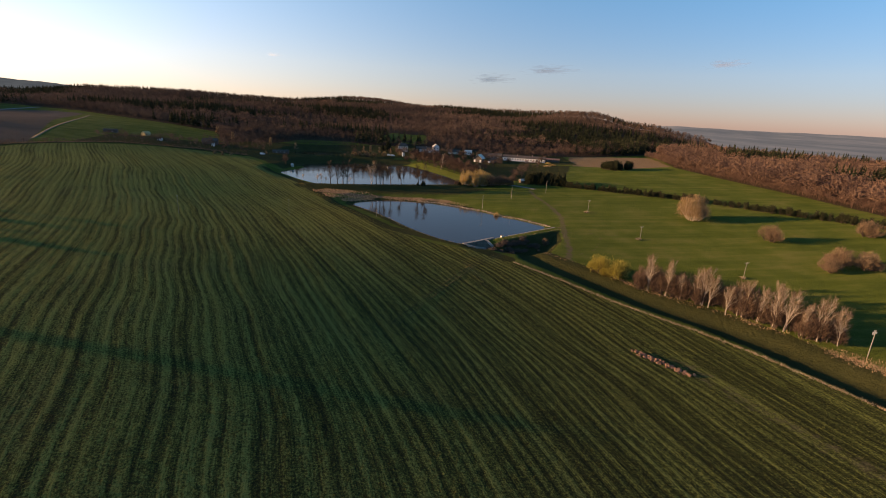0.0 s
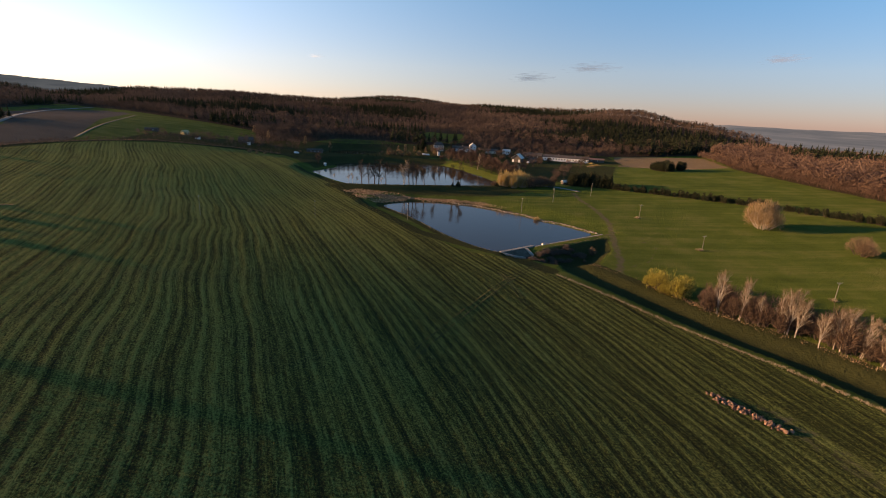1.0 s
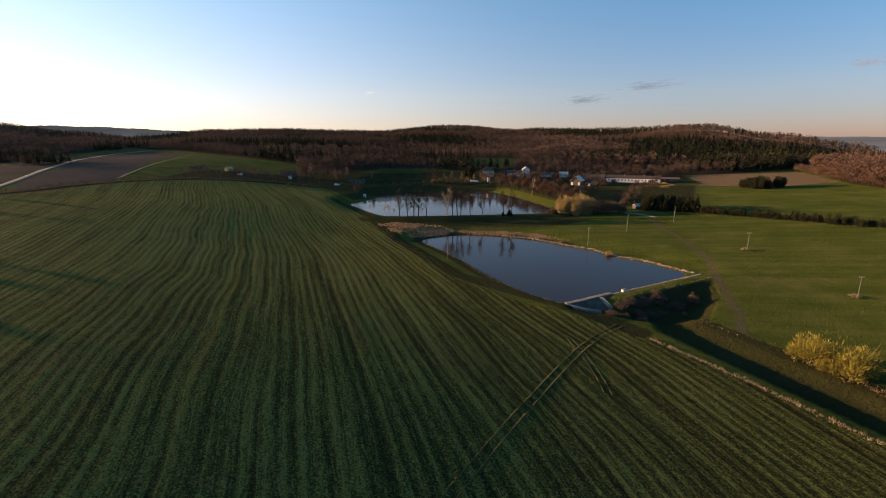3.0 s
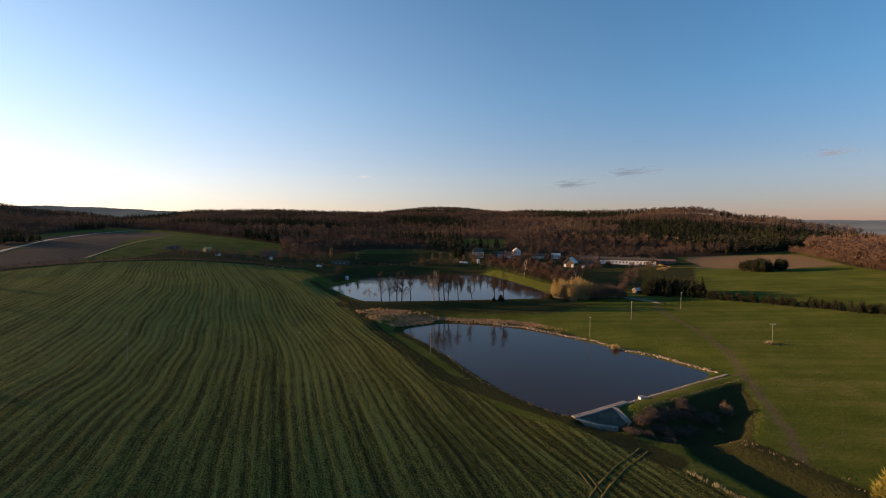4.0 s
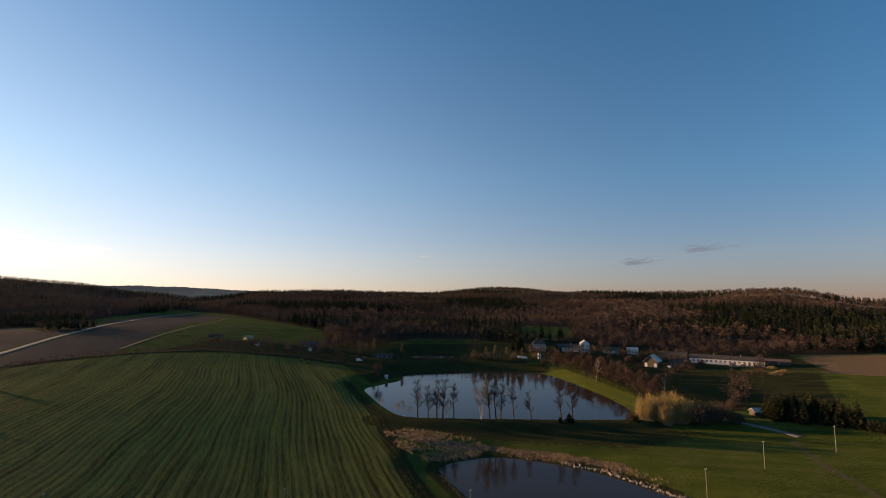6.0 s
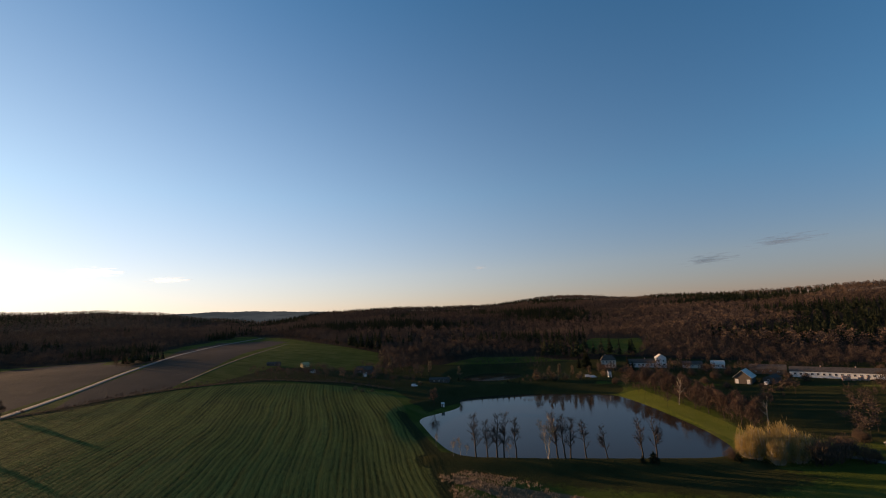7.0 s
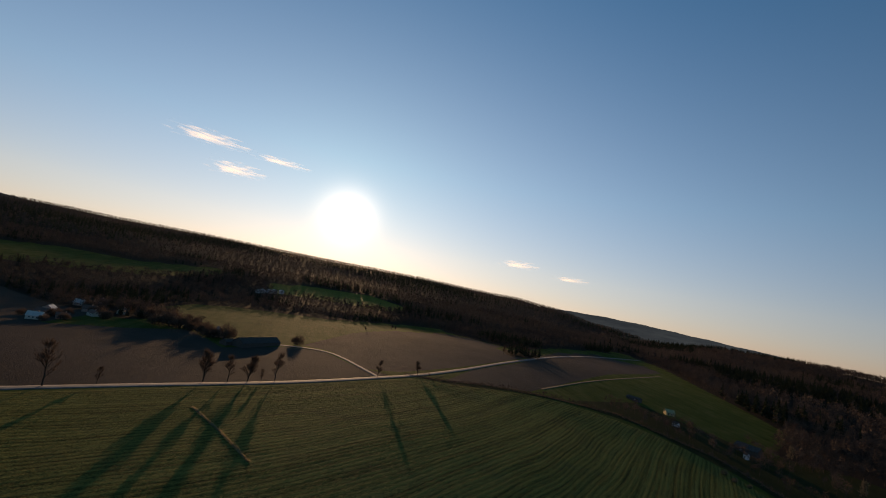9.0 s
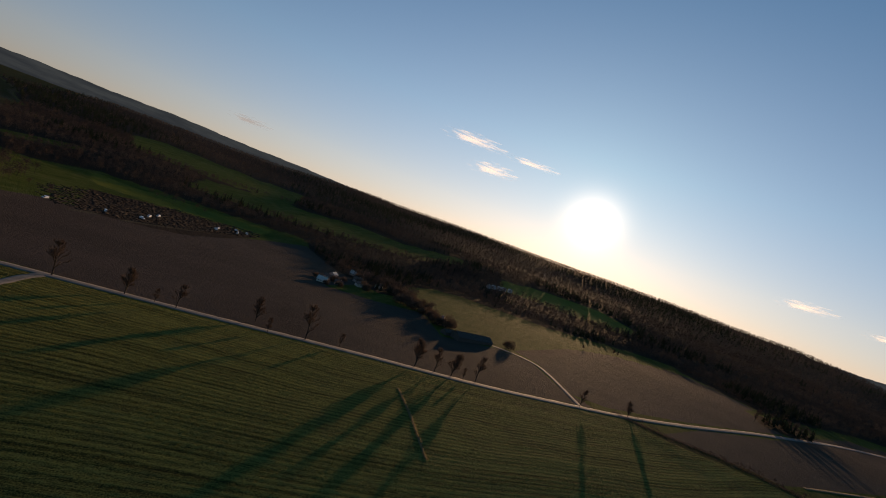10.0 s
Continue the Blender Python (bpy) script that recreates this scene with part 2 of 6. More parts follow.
M_GROUND = ground_material()
M_WATER = water_material("pond_water", 0.10)
M_ROAD = plain_material("road_surface", (0.105, 0.093, 0.08), (0.19, 0.17, 0.148), 0.3, 0.9, 0.2)
M_TRUNK = plain_material("bark", (0.035, 0.026, 0.020), (0.085, 0.064, 0.048), 1.5, 0.95, 0.1, 0.6, 0.03)
M_BIRCH = plain_material("birch_bark", (0.22, 0.18, 0.14), (0.48, 0.41, 0.33), 1.2, 0.85, 0.2, 0.3, 0.02)
M_TWIG = twig_material("bare_twigs", ((0.1, (0.066, 0.044, 0.033)), (0.5, (0.110, 0.072, 0.052)), (0.9, (0.165, 0.112, 0.078))), 0.2)
M_DARK_TWIG = twig_material("dark_twigs", ((0.1, (0.026, 0.019, 0.016)), (0.9, (0.075, 0.054, 0.042))))
M_WOOD_TWIG = twig_material("woodland_twigs", ((0.12, (0.048, 0.034, 0.027)), (0.4, (0.076, 0.052, 0.039)), (0.65, (0.108, 0.071, 0.052)), (0.92, (0.155, 0.108, 0.078))), 0.08)
M_RUSSET = twig_material("russet_twigs", ((0.05, (0.068, 0.043, 0.033)), (0.5, (0.108, 0.066, 0.048)), (0.95, (0.165, 0.106, 0.074))))
M_PALE_TWIG = twig_material("pale_twigs", ((0.1, (0.160, 0.104, 0.058)), (0.9, (0.32, 0.225, 0.125))))
M_LOW_BUSH = twig_material("bush_twigs", ((0.1, (0.095, 0.064, 0.043)), (0.9, (0.22, 0.150, 0.095))))
M_VERGE = plain_material("dry_verge", (0.11, 0.088, 0.052), (0.20, 0.155, 0.095), 0.4, 0.95, 0.05, 0.6, 0.08)
M_WHEEL_TRACK = plain_material("pressed_crop", (0.046, 0.042, 0.018), (0.086, 0.076, 0.030), 0.6, 0.95, 0.02, 0.5, 0.05)
M_BRAMBLE = twig_material("bramble_twigs", ((0.1, (0.058, 0.045, 0.039)), (0.9, (0.125, 0.095, 0.078))))
M_WILLOW = twig_material("willow_leaves", ((0.1, (0.19, 0.160, 0.036)), (0.9, (0.33, 0.280, 0.070))), 0.35)
M_GOLD = twig_material("golden_twigs", ((0.1, (0.235, 0.155, 0.058)), (0.9, (0.46, 0.33, 0.13))), 0.3)
M_NEEDLE = twig_material("needles", ((0.1, (0.018, 0.022, 0.012)), (0.5, (0.030, 0.034, 0.018)), (0.9, (0.052, 0.054, 0.028))), 0.12)
M_HEDGE_GRASS = twig_material("russet_grass", ((0.1, (0.10, 0.066, 0.045)), (0.9, (0.22, 0.15, 0.10))), 0.1)
M_REED = twig_material("dry_reed", ((0.1, (0.20, 0.125, 0.075)), (0.5, (0.33, 0.22, 0.135)), (0.9, (0.50, 0.35, 0.22))), 0.3)
M_GRASS_TUFT = twig_material("dry_grass", ((0.1, (0.22, 0.165, 0.10)), (0.9, (0.46, 0.36, 0.23))), 0.3)
M_CROP = twig_material("crop_leaf", ((0.1, (0.076, 0.070, 0.023)), (0.5, (0.138, 0.125, 0.038)), (0.9, (0.225, 0.195, 0.060))), 0.08)
M_POLE = plain_material("concrete_pole", (0.17, 0.15, 0.125), (0.30, 0.27, 0.23), 2.0, 0.85)
M_METAL = plain_material("galvanised_iron", (0.20, 0.20, 0.20), (0.36, 0.36, 0.36), 3.0, 0.5, 0.5, metallic=0.6)
M_GLAZE = plain_material("glazed_insulator", (0.55, 0.50, 0.44), (0.75, 0.70, 0.62), 6.0, 0.25, 0.5)
M_CONCRETE = plain_material("old_concrete", (0.13, 0.11, 0.095), (0.31, 0.27, 0.225), 0.5, 0.9, 0.2, 0.5)
M_APRON = plain_material("stained_concrete", (0.048, 0.037, 0.029), (0.130, 0.102, 0.079), 0.35, 0.95, 0.02, 0.6)
M_STONE = plain_material("bank_stone", (0.22, 0.17, 0.125), (0.46, 0.37, 0.28), 1.2, 0.9, 0.2, 0.6, 0.05, per_object=0.35)
M_CLOD = plain_material("red_stone", (0.10, 0.055, 0.038), (0.24, 0.135, 0.088), 1.5, 0.9, 0.2, 0.6, 0.05, per_object=0.4)
M_PLASTER = plain_material("white_plaster", (0.50, 0.48, 0.45), (0.74, 0.72, 0.68), 0.5, 0.9)
M_CREAM = plain_material("cream_plaster", (0.42, 0.36, 0.28), (0.60, 0.53, 0.43), 0.5, 0.9)
M_PINK = plain_material("rosy_brickwork", (0.34, 0.20, 0.15), (0.50, 0.31, 0.24), 0.6, 0.9)
M_SLATE = plain_material("grey_roofing", (0.055, 0.046, 0.040), (0.115, 0.097, 0.084), 0.8, 0.95, 0.0)
M_ROOF_PALE = plain_material("pale_sheet_roof", (0.40, 0.36, 0.31), (0.62, 0.57, 0.50), 0.7, 0.55)
M_TILE = plain_material("brown_tiles", (0.10, 0.055, 0.042), (0.19, 0.105, 0.078), 1.0, 0.8)
M_BOARD = plain_material("weathered_boards", (0.055, 0.044, 0.036), (0.13, 0.105, 0.085), 1.5, 0.9)
M_YELLOW = plain_material("straw_boards", (0.30, 0.22, 0.10), (0.50, 0.39, 0.20), 1.0, 0.9)
M_PANE = plain_material("window_pane", (0.020, 0.024, 0.030), (0.045, 0.052, 0.060), 0.5, 0.12, 0.5)
M_CAR = plain_material("white_enamel", (0.62, 0.62, 0.62), (0.80, 0.80, 0.80), 1.0, 0.3, 0.5)
M_TYRE = plain_material("black_rubber", (0.012, 0.012, 0.012), (0.03, 0.03, 0.03), 3.0, 0.8)


# ---- the lie of the land ----
def smooth(a, b, v):
    u = np.clip((v - a) / (b - a), 0.0, 1.0)
    return u * u * (3 - 2 * u)


# broad landforms round the ponds: x, y, width, height
LANDFORMS = (
    (-60, 120, 90, 4.9),
    (-150, 190, 110, 1.0),
    (-330, 270, 150, -1.8),
    (-90, 260, 80, -8.9),
    (60, 120, 110, -20.8),
    (-20, 210, 70, 0.0),
    (120, 260, 130, -3.6),
    (200, 430, 150, 1.4),
    (-30, 430, 120, -5.1),
    (-200, 500, 130, -9.7),
    (-430, 520, 190, 11.8),
    (60, 600, 160, -15.1),
    (-430, 100, 200, 4.6),
    (-250, 60, 130, 0.4),
    (-550, -150, 250, -15.5),
    (-800, 300, 280, 8.8),
    (-40, 700, 150, 19.6),
    (300, 680, 150, 5.5),
    (-560, 680, 180, 7.3),
    (-800, 0, 250, 6.9),
)
LAND_LEVEL = 17.52
# the rim of the valley: bearing to the left of +y, distance and height of the ridge
RIM = ((-180, 1500, 0), (-60, 900, -6), (-45, 800, 2), (-36, 800, 10), (-31, 950, 30), (-25, 1000, 47), (-18, 1200, 71),
       (-8, 1350, 67), (2, 1450, 74), (11, 1650, 98), (21, 1600, 82), (31, 1600, 84), (39, 1700, 84), (46, 1800, 70),
       (52, 1900, 92), (58, 2100, 127), (63, 2300, 148), (74, 2300, 160), (90, 2400, 164), (112, 2500, 160), (124, 2400, 132), (150, 2600, 124), (180, 1500, 20))


def rim(bearing):
    b = np.array([r[0] for r in RIM], float)
    i = np.clip(np.searchsorted(b, bearing, side="right") - 1, 0, len(b) - 2)
    u = smooth(0, 1, (bearing - b[i]) / (b[i + 1] - b[i]))
    d, h = (np.array([r[k] for r in RIM], float) for k in (1, 2))
    return d[i] + (d[i + 1] - d[i]) * u, h[i] + (h[i + 1] - h[i]) * u


def lie(x, y):
    """Height of the open land, without ponds and banks."""
    x, y = np.asarray(x, float), np.asarray(y, float)
    near = LAND_LEVEL + sum(h * np.exp(-((x - a) ** 2 + (y - b) ** 2) / (2 * s * s)) for a, b, s, h in LANDFORMS)
    r = np.hypot(x + 5, y - 100)
    bearing = np.degrees(np.arctan2(-(x + 5), y - 100))
    far_at, far_up = rim(bearing)
    foot = 14 + 20 * np.exp(-(((bearing - 45) / 24) ** 2)) + 9 * np.exp(-((bearing / 16) ** 2))
    start = np.minimum(620, far_at * 0.75)
    out = foot + (far_up - foot) * np.clip((r - start) / (far_at - start), 0, 1) ** 1.0
    out = out + (-12 - out) * smooth(far_at + 60, far_at + 1100, r)
    out = out + (42 - out) * smooth(3200, 4500, r) * smooth(-24, -14, np.where(bearing < -120, 0, bearing))
    out = out + 5 * np.sin(x * 0.006 + 1.3) * np.sin(y * 0.0052 + 0.4) * smooth(900, 1500, r)
    return near + (out - near) * smooth(560, 900, r)

POND_LOWER = ((-63, 295), (-57, 305), (-44, 314), (-24, 313), (-5, 308), (11, 297), (25, 288), (36, 275), (46, 269), (54, 260), (61, 252), (46, 239), (34, 229), (22, 219), (15, 213), (9, 209), (3, 213), (-4, 219), (-13, 229), (-22, 241), (-33, 258), (-46, 275), (-58, 288))
POND_UPPER = ((-150, 397), (-134, 378), (-119, 360), (-100, 341), (-86, 340), (-60, 346), (-24, 356), (8, 366), (12, 380), (8, 395), (2, 411), (-9, 433), (-23, 460), (-40, 487), (-50, 494), (-80, 492), (-118, 483), (-135, 473), (-150, 457), (-139, 440), (-138, 427), (-144, 413))
POND_SMALL = ((-176, 524), (-164, 507), (-145, 504), (-130, 513), (-122, 530), (-128, 547), (-150, 552), (-168, 544))
FIELD = ((112, 70), (104, 94), (94, 117), (83, 134), (68, 150), (47, 175), (30, 191), (16, 200), (-8, 207), (-22, 225), (-46, 258), (-68, 286), (-84, 306), (-98, 328), (-126, 358), (-152, 388), (-168, 412), (-195, 436), (-246, 441), (-287, 421), (-317, 394), (-332, 360), (-330, 324), (-336, 272), (-324, 246), (-284, 182), (-242, 110), (-214, 62), (-196, 30), (-168, -30), (-120, -130), (60, -240), (150, -120), (130, 0))
SOIL_WEST = ((-338, 252), (-292, 182), (-250, 110), (-222, 60), (-204, 28), (-176, -26), (-150, -80), (-170, -170), (-292, -200), (-353, -160), (-500, -150), (-605, -140), (-540, -20), (-470, 20), (-391, 15), (-405, 60), (-430, 100), (-368, 135), (-400, 178), (-398, 206), (-356, 228))
SOIL_ROAD = ((-352, 262), (-394, 322), (-450, 394), (-480, 430), (-545, 425), (-584, 450), (-640, 425), (-670, 395), (-600, 300), (-520, 240), (-415, 190), (-402, 212), (-350, 236))
SOIL_NORTH = ((-342, 296), (-340, 366), (-372, 412), (-448, 520), (-533, 672), (-590, 690), (-640, 640), (-600, 545), (-448, 410), (-392, 336))
STUBBLE = ((142, 511), (150, 560), (158, 592), (210, 600), (264, 592), (250, 506), (205, 490), (170, 500))
TRACK = ((66, 348), (66, 325), (70, 300), (72, 270), (69, 252), (66, 235), (63, 214), (58, 196))
DITCH = ((43, 200), (56.5, 183.5), (76.5, 158), (91.5, 142), (103, 124), (112, 99.5), (118.5, 60), (124.5, 0), (128.5, -80))
DAM_LOWER = ((20, 215), (34, 226), (50, 239), (66, 250))
DAM_UPPER = ((-104, 332), (-84, 334), (-58, 340), (-22, 350), (14, 361))
ROAD = ((-100, -150), (-140, -80), (-172, -26), (-196, 18), (-219, 60), (-247, 107), (-268, 145), (-289, 184), (-331, 248), (-348, 275), (-392, 332), (-440, 388), (-478, 438), (-552, 520), (-600, 592), (-628, 660), (-655, 740))
LANE = ((-403, 170), (-404, 190), (-398, 210), (-378, 222), (-352, 233), (-328, 243))
WOOD_NORTH = ((-720, 765), (-590, 722), (-545, 702), (-440, 652), (-296, 588), (-262, 522), (-225, 514), (-215, 540), (-192, 598), (-130, 606), (-100, 592), (-60, 590), (8, 592), (40, 594), (60, 582), (150, 594), (212, 604), (300, 640), (520, 900), (440, 1300), (230, 1620), (-300, 1850), (-900, 1650), (-1200, 1250), (-1000, 860))
WOOD_BEND = ((-692, 397), (-639, 427), (-584, 456), (-598, 500), (-650, 575), (-690, 712), (-800, 700), (-800, 420))
YARD = ((-404, -289), (-450, -276), (-517, -239), (-530, -162), (-434, -135), (-371, -130), (-335, -150), (-306, -175))
COPSE = ((-546, 432), (-490, 416), (-482, 450), (-505, 470), (-560, 482))
WOOD_EAST = ((280, 612), (250, 497), (252, 402), (258, 326), (262, 250), (272, 150), (300, 40), (640, 40), (700, 500), (430, 760), (330, 680))
WOOD_WEST = ((-700, 640), (-790, 600), (-800, 420), (-790, 330), (-850, 180), (-900, 60), (-760, -30), (-650, -165), (-625, -215), (-565, -330), (-500, -400), (-420, -400), (-380, -480), (-440, -620), (-700, -900), (-1000, -1500), (-2200, -2300), (-2900, -900), (-2900, 1700), (-2300, 2300), (-1350, 1350), (-1000, 860), (-720, 765))
WOOD_BELT = ((-560, 40), (-625, 60), (-642, 98), (-640, 148), (-646, 220), (-684, 283), (-713, 334), (-714, 402), (-790, 420), (-866, 355), (-849, 306), (-842, 230), (-856, 142), (-956, 52), (-900, -20), (-760, -30), (-650, -165), (-600, -130), (-540, -70), (-500, -30), (-450, 46), (-485, 74))
PASTURES = (((-993, 103), (-1073, 202), (-1073, 324), (-932, 392), (-842, 350), (-869, 265), (-881, 179), (-868, 128)),
            ((-485, -400), (-504, -349), (-566, -293), (-618, -199), (-549, -174), (-498, -235), (-458, -293), (-435, -331)),
            ((-925, -882), (-1016, -862), (-1057, -749), (-1106, -634), (-1172, -510), (-898, -368), (-818, -480), (-783, -551), (-753, -658)),
            ((-640, -400), (-760, -475), (-870, -400), (-890, -310), (-985, -235), (-985, -125), (-1110, -5), (-1010, 15), (-850, -40), (-800, -106), (-740, -209), (-695, -300)), ((-459, -540), (-561, -540), (-577, -511), (-442, -500)),
            ((-532, 423), (-651, 419), (-735, 378), (-695, 269), (-632, 161), (-620, 110), (-513, 108), (-460, 182), (-493, 260), (-520, 330)))
FIELD_VERGE = ((-352, 384), (-372, 416), (-400, 462), (-446, 552), (-504, 645))
MEADOW_HUTS = ((-400, 430), (-344, 482), (-268, 500), (-292, 580), (-340, 590), (-450, 636), (-520, 650), (-450, 530))
CLEARING = ((-92, 622), (-40, 618), (-28, 640), (-36, 728), (-60, 722), (-90, 730), (-97, 660))
SHORE_LAWN = ((-44, 494), (-28, 500), (-4, 462), (12, 430), (22, 402), (14, 388), (4, 410), (-8, 433), (-23, 460))


HOLLOW = ((19.5, 208), (27, 213.5), (36, 221), (52, 233.5), (64.5, 243), (62, 226), (52, 207), (40, 201), (28, 202), (21, 205))
CREST = ((28, 217.7), (36, 224), (52, 236.5), (67, 248))


APRON = ((11.5, 206.5), (16, 210), (21.5, 214.5), (26.5, 208.5), (21.5, 204.5), (15.5, 204.5))


def rounded(points, closed=True, times=2):
    p = np.array(points, float)
    for _ in range(times):
        q = np.roll(p, -1, 0) if closed else p[1:]
        a = p if closed else p[:-1]
        mid = np.stack([0.75 * a + 0.25 * q, 0.25 * a + 0.75 * q], 1).reshape(-1, 2)
        p = mid if closed else np.vstack([p[:1], mid, p[-1:]])
    return p


def off_line(x, y, line):
    """Distance to a broken line."""
    best = np.full(np.shape(x), 1e9)
    for (ax, ay), (bx, by) in zip(line[:-1], line[1:]):
        dx, dy = bx - ax, by - ay
        u = np.clip(((x - ax) * dx + (y - ay) * dy) / (dx * dx + dy * dy), 0, 1)
        best = np.minimum(best, np.hypot(x - ax - u * dx, y - ay - u * dy))
    return best


def off_shape(x, y, shape):
    """Distance to the edge of a closed shape: below zero inside."""
    x, y = np.asarray(x, float), np.asarray(y, float)
    inside = np.zeros(x.shape, bool)
    for (ax, ay), (bx, by) in zip(shape, np.roll(shape, -1, 0)):
        crosses = (ay > y) != (by > y)
        inside ^= crosses & (x < (bx - ax) * (y - ay) / (by - ay + 1e-12) + ax)
    d = off_line(x, y, np.vstack([shape, shape[:1]]))
    return np.where(inside, -d, d)


LOWER, UPPER, SMALL = rounded(POND_LOWER), rounded(POND_UPPER), rounded(POND_SMALL)
PONDS = ((LOWER, 0.0), (UPPER, 5.0), (SMALL, 11.0))


def height(x, y):
    z = lie(x, y)
    # the hollow behind the lower dam, and the ditch
    z = z - 3.2 * smooth(0, 6, -off_shape(x, y, np.array(HOLLOW, float)))
    d = off_line(x, y, np.array(DITCH, float) - (0.8, 0.6))
    z = z - 1.5 * (1 - smooth(3.6, 7.0, d))
    for shape, level in PONDS:
        d = off_shape(x, y, shape)
        bank = level + np.clip(d * 0.24, -1.6, 0.5)
        z = bank + (z - level - 0.5) * smooth(1.0, 20.0, d)
    d = off_line(x, y, np.array(CREST, float))
    z = np.maximum(z, 0.95 - np.maximum(0, d - 2.4) * 0.9)
    d = off_line(x, y, np.array(DAM_UPPER, float))
    z = np.maximum(z, np.where(off_shape(x, y, UPPER) > 0, 6.3 - np.maximum(0, d - 3.0) * 0.42, -99))
    d = off_shape(x, y, np.array(APRON, float))
    return z + (np.minimum(z, -1.8) - z) * (1 - smooth(-0.8, 1.2, d))


def graded(lo, hi, step, limit):
    mid = list(np.arange(lo, hi + 0.1, step))
    out, s = [], step
    a = b = 0.0
    while True:
        s *= 1.055
        a += s
        if hi + a > limit:
            break
        out.append(a)
    right = [hi + v for v in out] + [limit]
    left, a, s = [], 0.0, step
    while lo - a > -limit:
        s *= 1.055
        a += s
        left.append(max(lo - a, -limit))
    return np.array(sorted(set(left)) + mid + right)


XS, YS = graded(-346, 170, 2.0, 4900), graded(20, 500, 2.0, 4900)
GX, GY = np.meshgrid(XS, YS)
GZ = height(GX, GY)


def ground_at(x, y):
    """Height of the ground sheet at a place."""
    i = int(np.clip(np.searchsorted(XS, x) - 1, 0, len(XS) - 2))
    j = int(np.clip(np.searchsorted(YS, y) - 1, 0, len(YS) - 2))
    u, v = (x - XS[i]) / (XS[i + 1] - XS[i]), (y - YS[j]) / (YS[j + 1] - YS[j])
    return float((GZ[j, i] * (1 - u) + GZ[j, i + 1] * u) * (1 - v) + (GZ[j + 1, i] * (1 - u) + GZ[j + 1, i + 1] * u) * v)


def ground_many(x, y):
    i = np.clip(np.searchsorted(XS, x) - 1, 0, len(XS) - 2)
    j = np.clip(np.searchsorted(YS, y) - 1, 0, len(YS) - 2)
    u, v = (x - XS[i]) / (XS[i + 1] - XS[i]), (y - YS[j]) / (YS[j + 1] - YS[j])
    return (GZ[j, i] * (1 - u) + GZ[j, i + 1] * u) * (1 - v) + (GZ[j + 1, i] * (1 - u) + GZ[j + 1, i + 1] * u) * v


def mesh_of(name, verts, faces, mat, smooth_faces=False, tone=None):
    """A mesh from arrays of places and of equal-sized faces."""
    verts, faces = np.asarray(verts, np.float32), np.asarray(faces, np.int32)
    me = bpy.data.meshes.new(name)
    me.vertices.add(len(verts))
    me.vertices.foreach_set("co", verts.ravel())
    k = faces.shape[1]
    me.loops.add(faces.size)
    me.loops.foreach_set("vertex_index", faces.ravel())
    me.polygons.add(len(faces))
    me.polygons.foreach_set("loop_start", np.arange(0, faces.size, k, dtype=np.int32))
    if smooth_faces:
        me.polygons.foreach_set("use_smooth", np.ones(len(faces), bool))
    if tone is not None:
        me.attributes.new("tone", "FLOAT", "POINT").data.foreach_set("value", np.asarray(tone, np.float32))
    me.materials.append(mat)
    me.update(calc_edges=True)
    return me


def clumps(p, scale, seed):
    """A smooth field of 0..1 that gathers kinds of growth into stands."""
    rng = np.random.default_rng(seed)
    v = np.zeros(len(p))
    for k in range(7):
        a, w = rng.uniform(0, 6.28), scale * rng.uniform(0.6, 1.7)
        v += np.sin((p[:, 0] * math.cos(a) + p[:, 1] * math.sin(a)) / w + rng.uniform(0, 6.28))
    return 0.5 + 0.5 * np.tanh(v / 1.7)


def across_rows(x, y):
    """Runs across the drill rows, in metres; the sowing tractor weaved a little."""
    a = x + y * (0.42 + 0.0006 * y) - 0.002 * np.maximum(x, 0) * (y - 180)
    a = a + 0.9 * np.sin(y / 13.0 + 0.02 * x) * np.sin(a / 23.0 + 0.4) + 0.6 * np.sin(y / 6.3 + a / 60) * np.sin(a / 37.0 + 2.0) ** 2
    return a + 2.0 * np.sin(x / 61 + y / 47) + 1.2 * np.sin(y / 29 - x / 40 + 1)


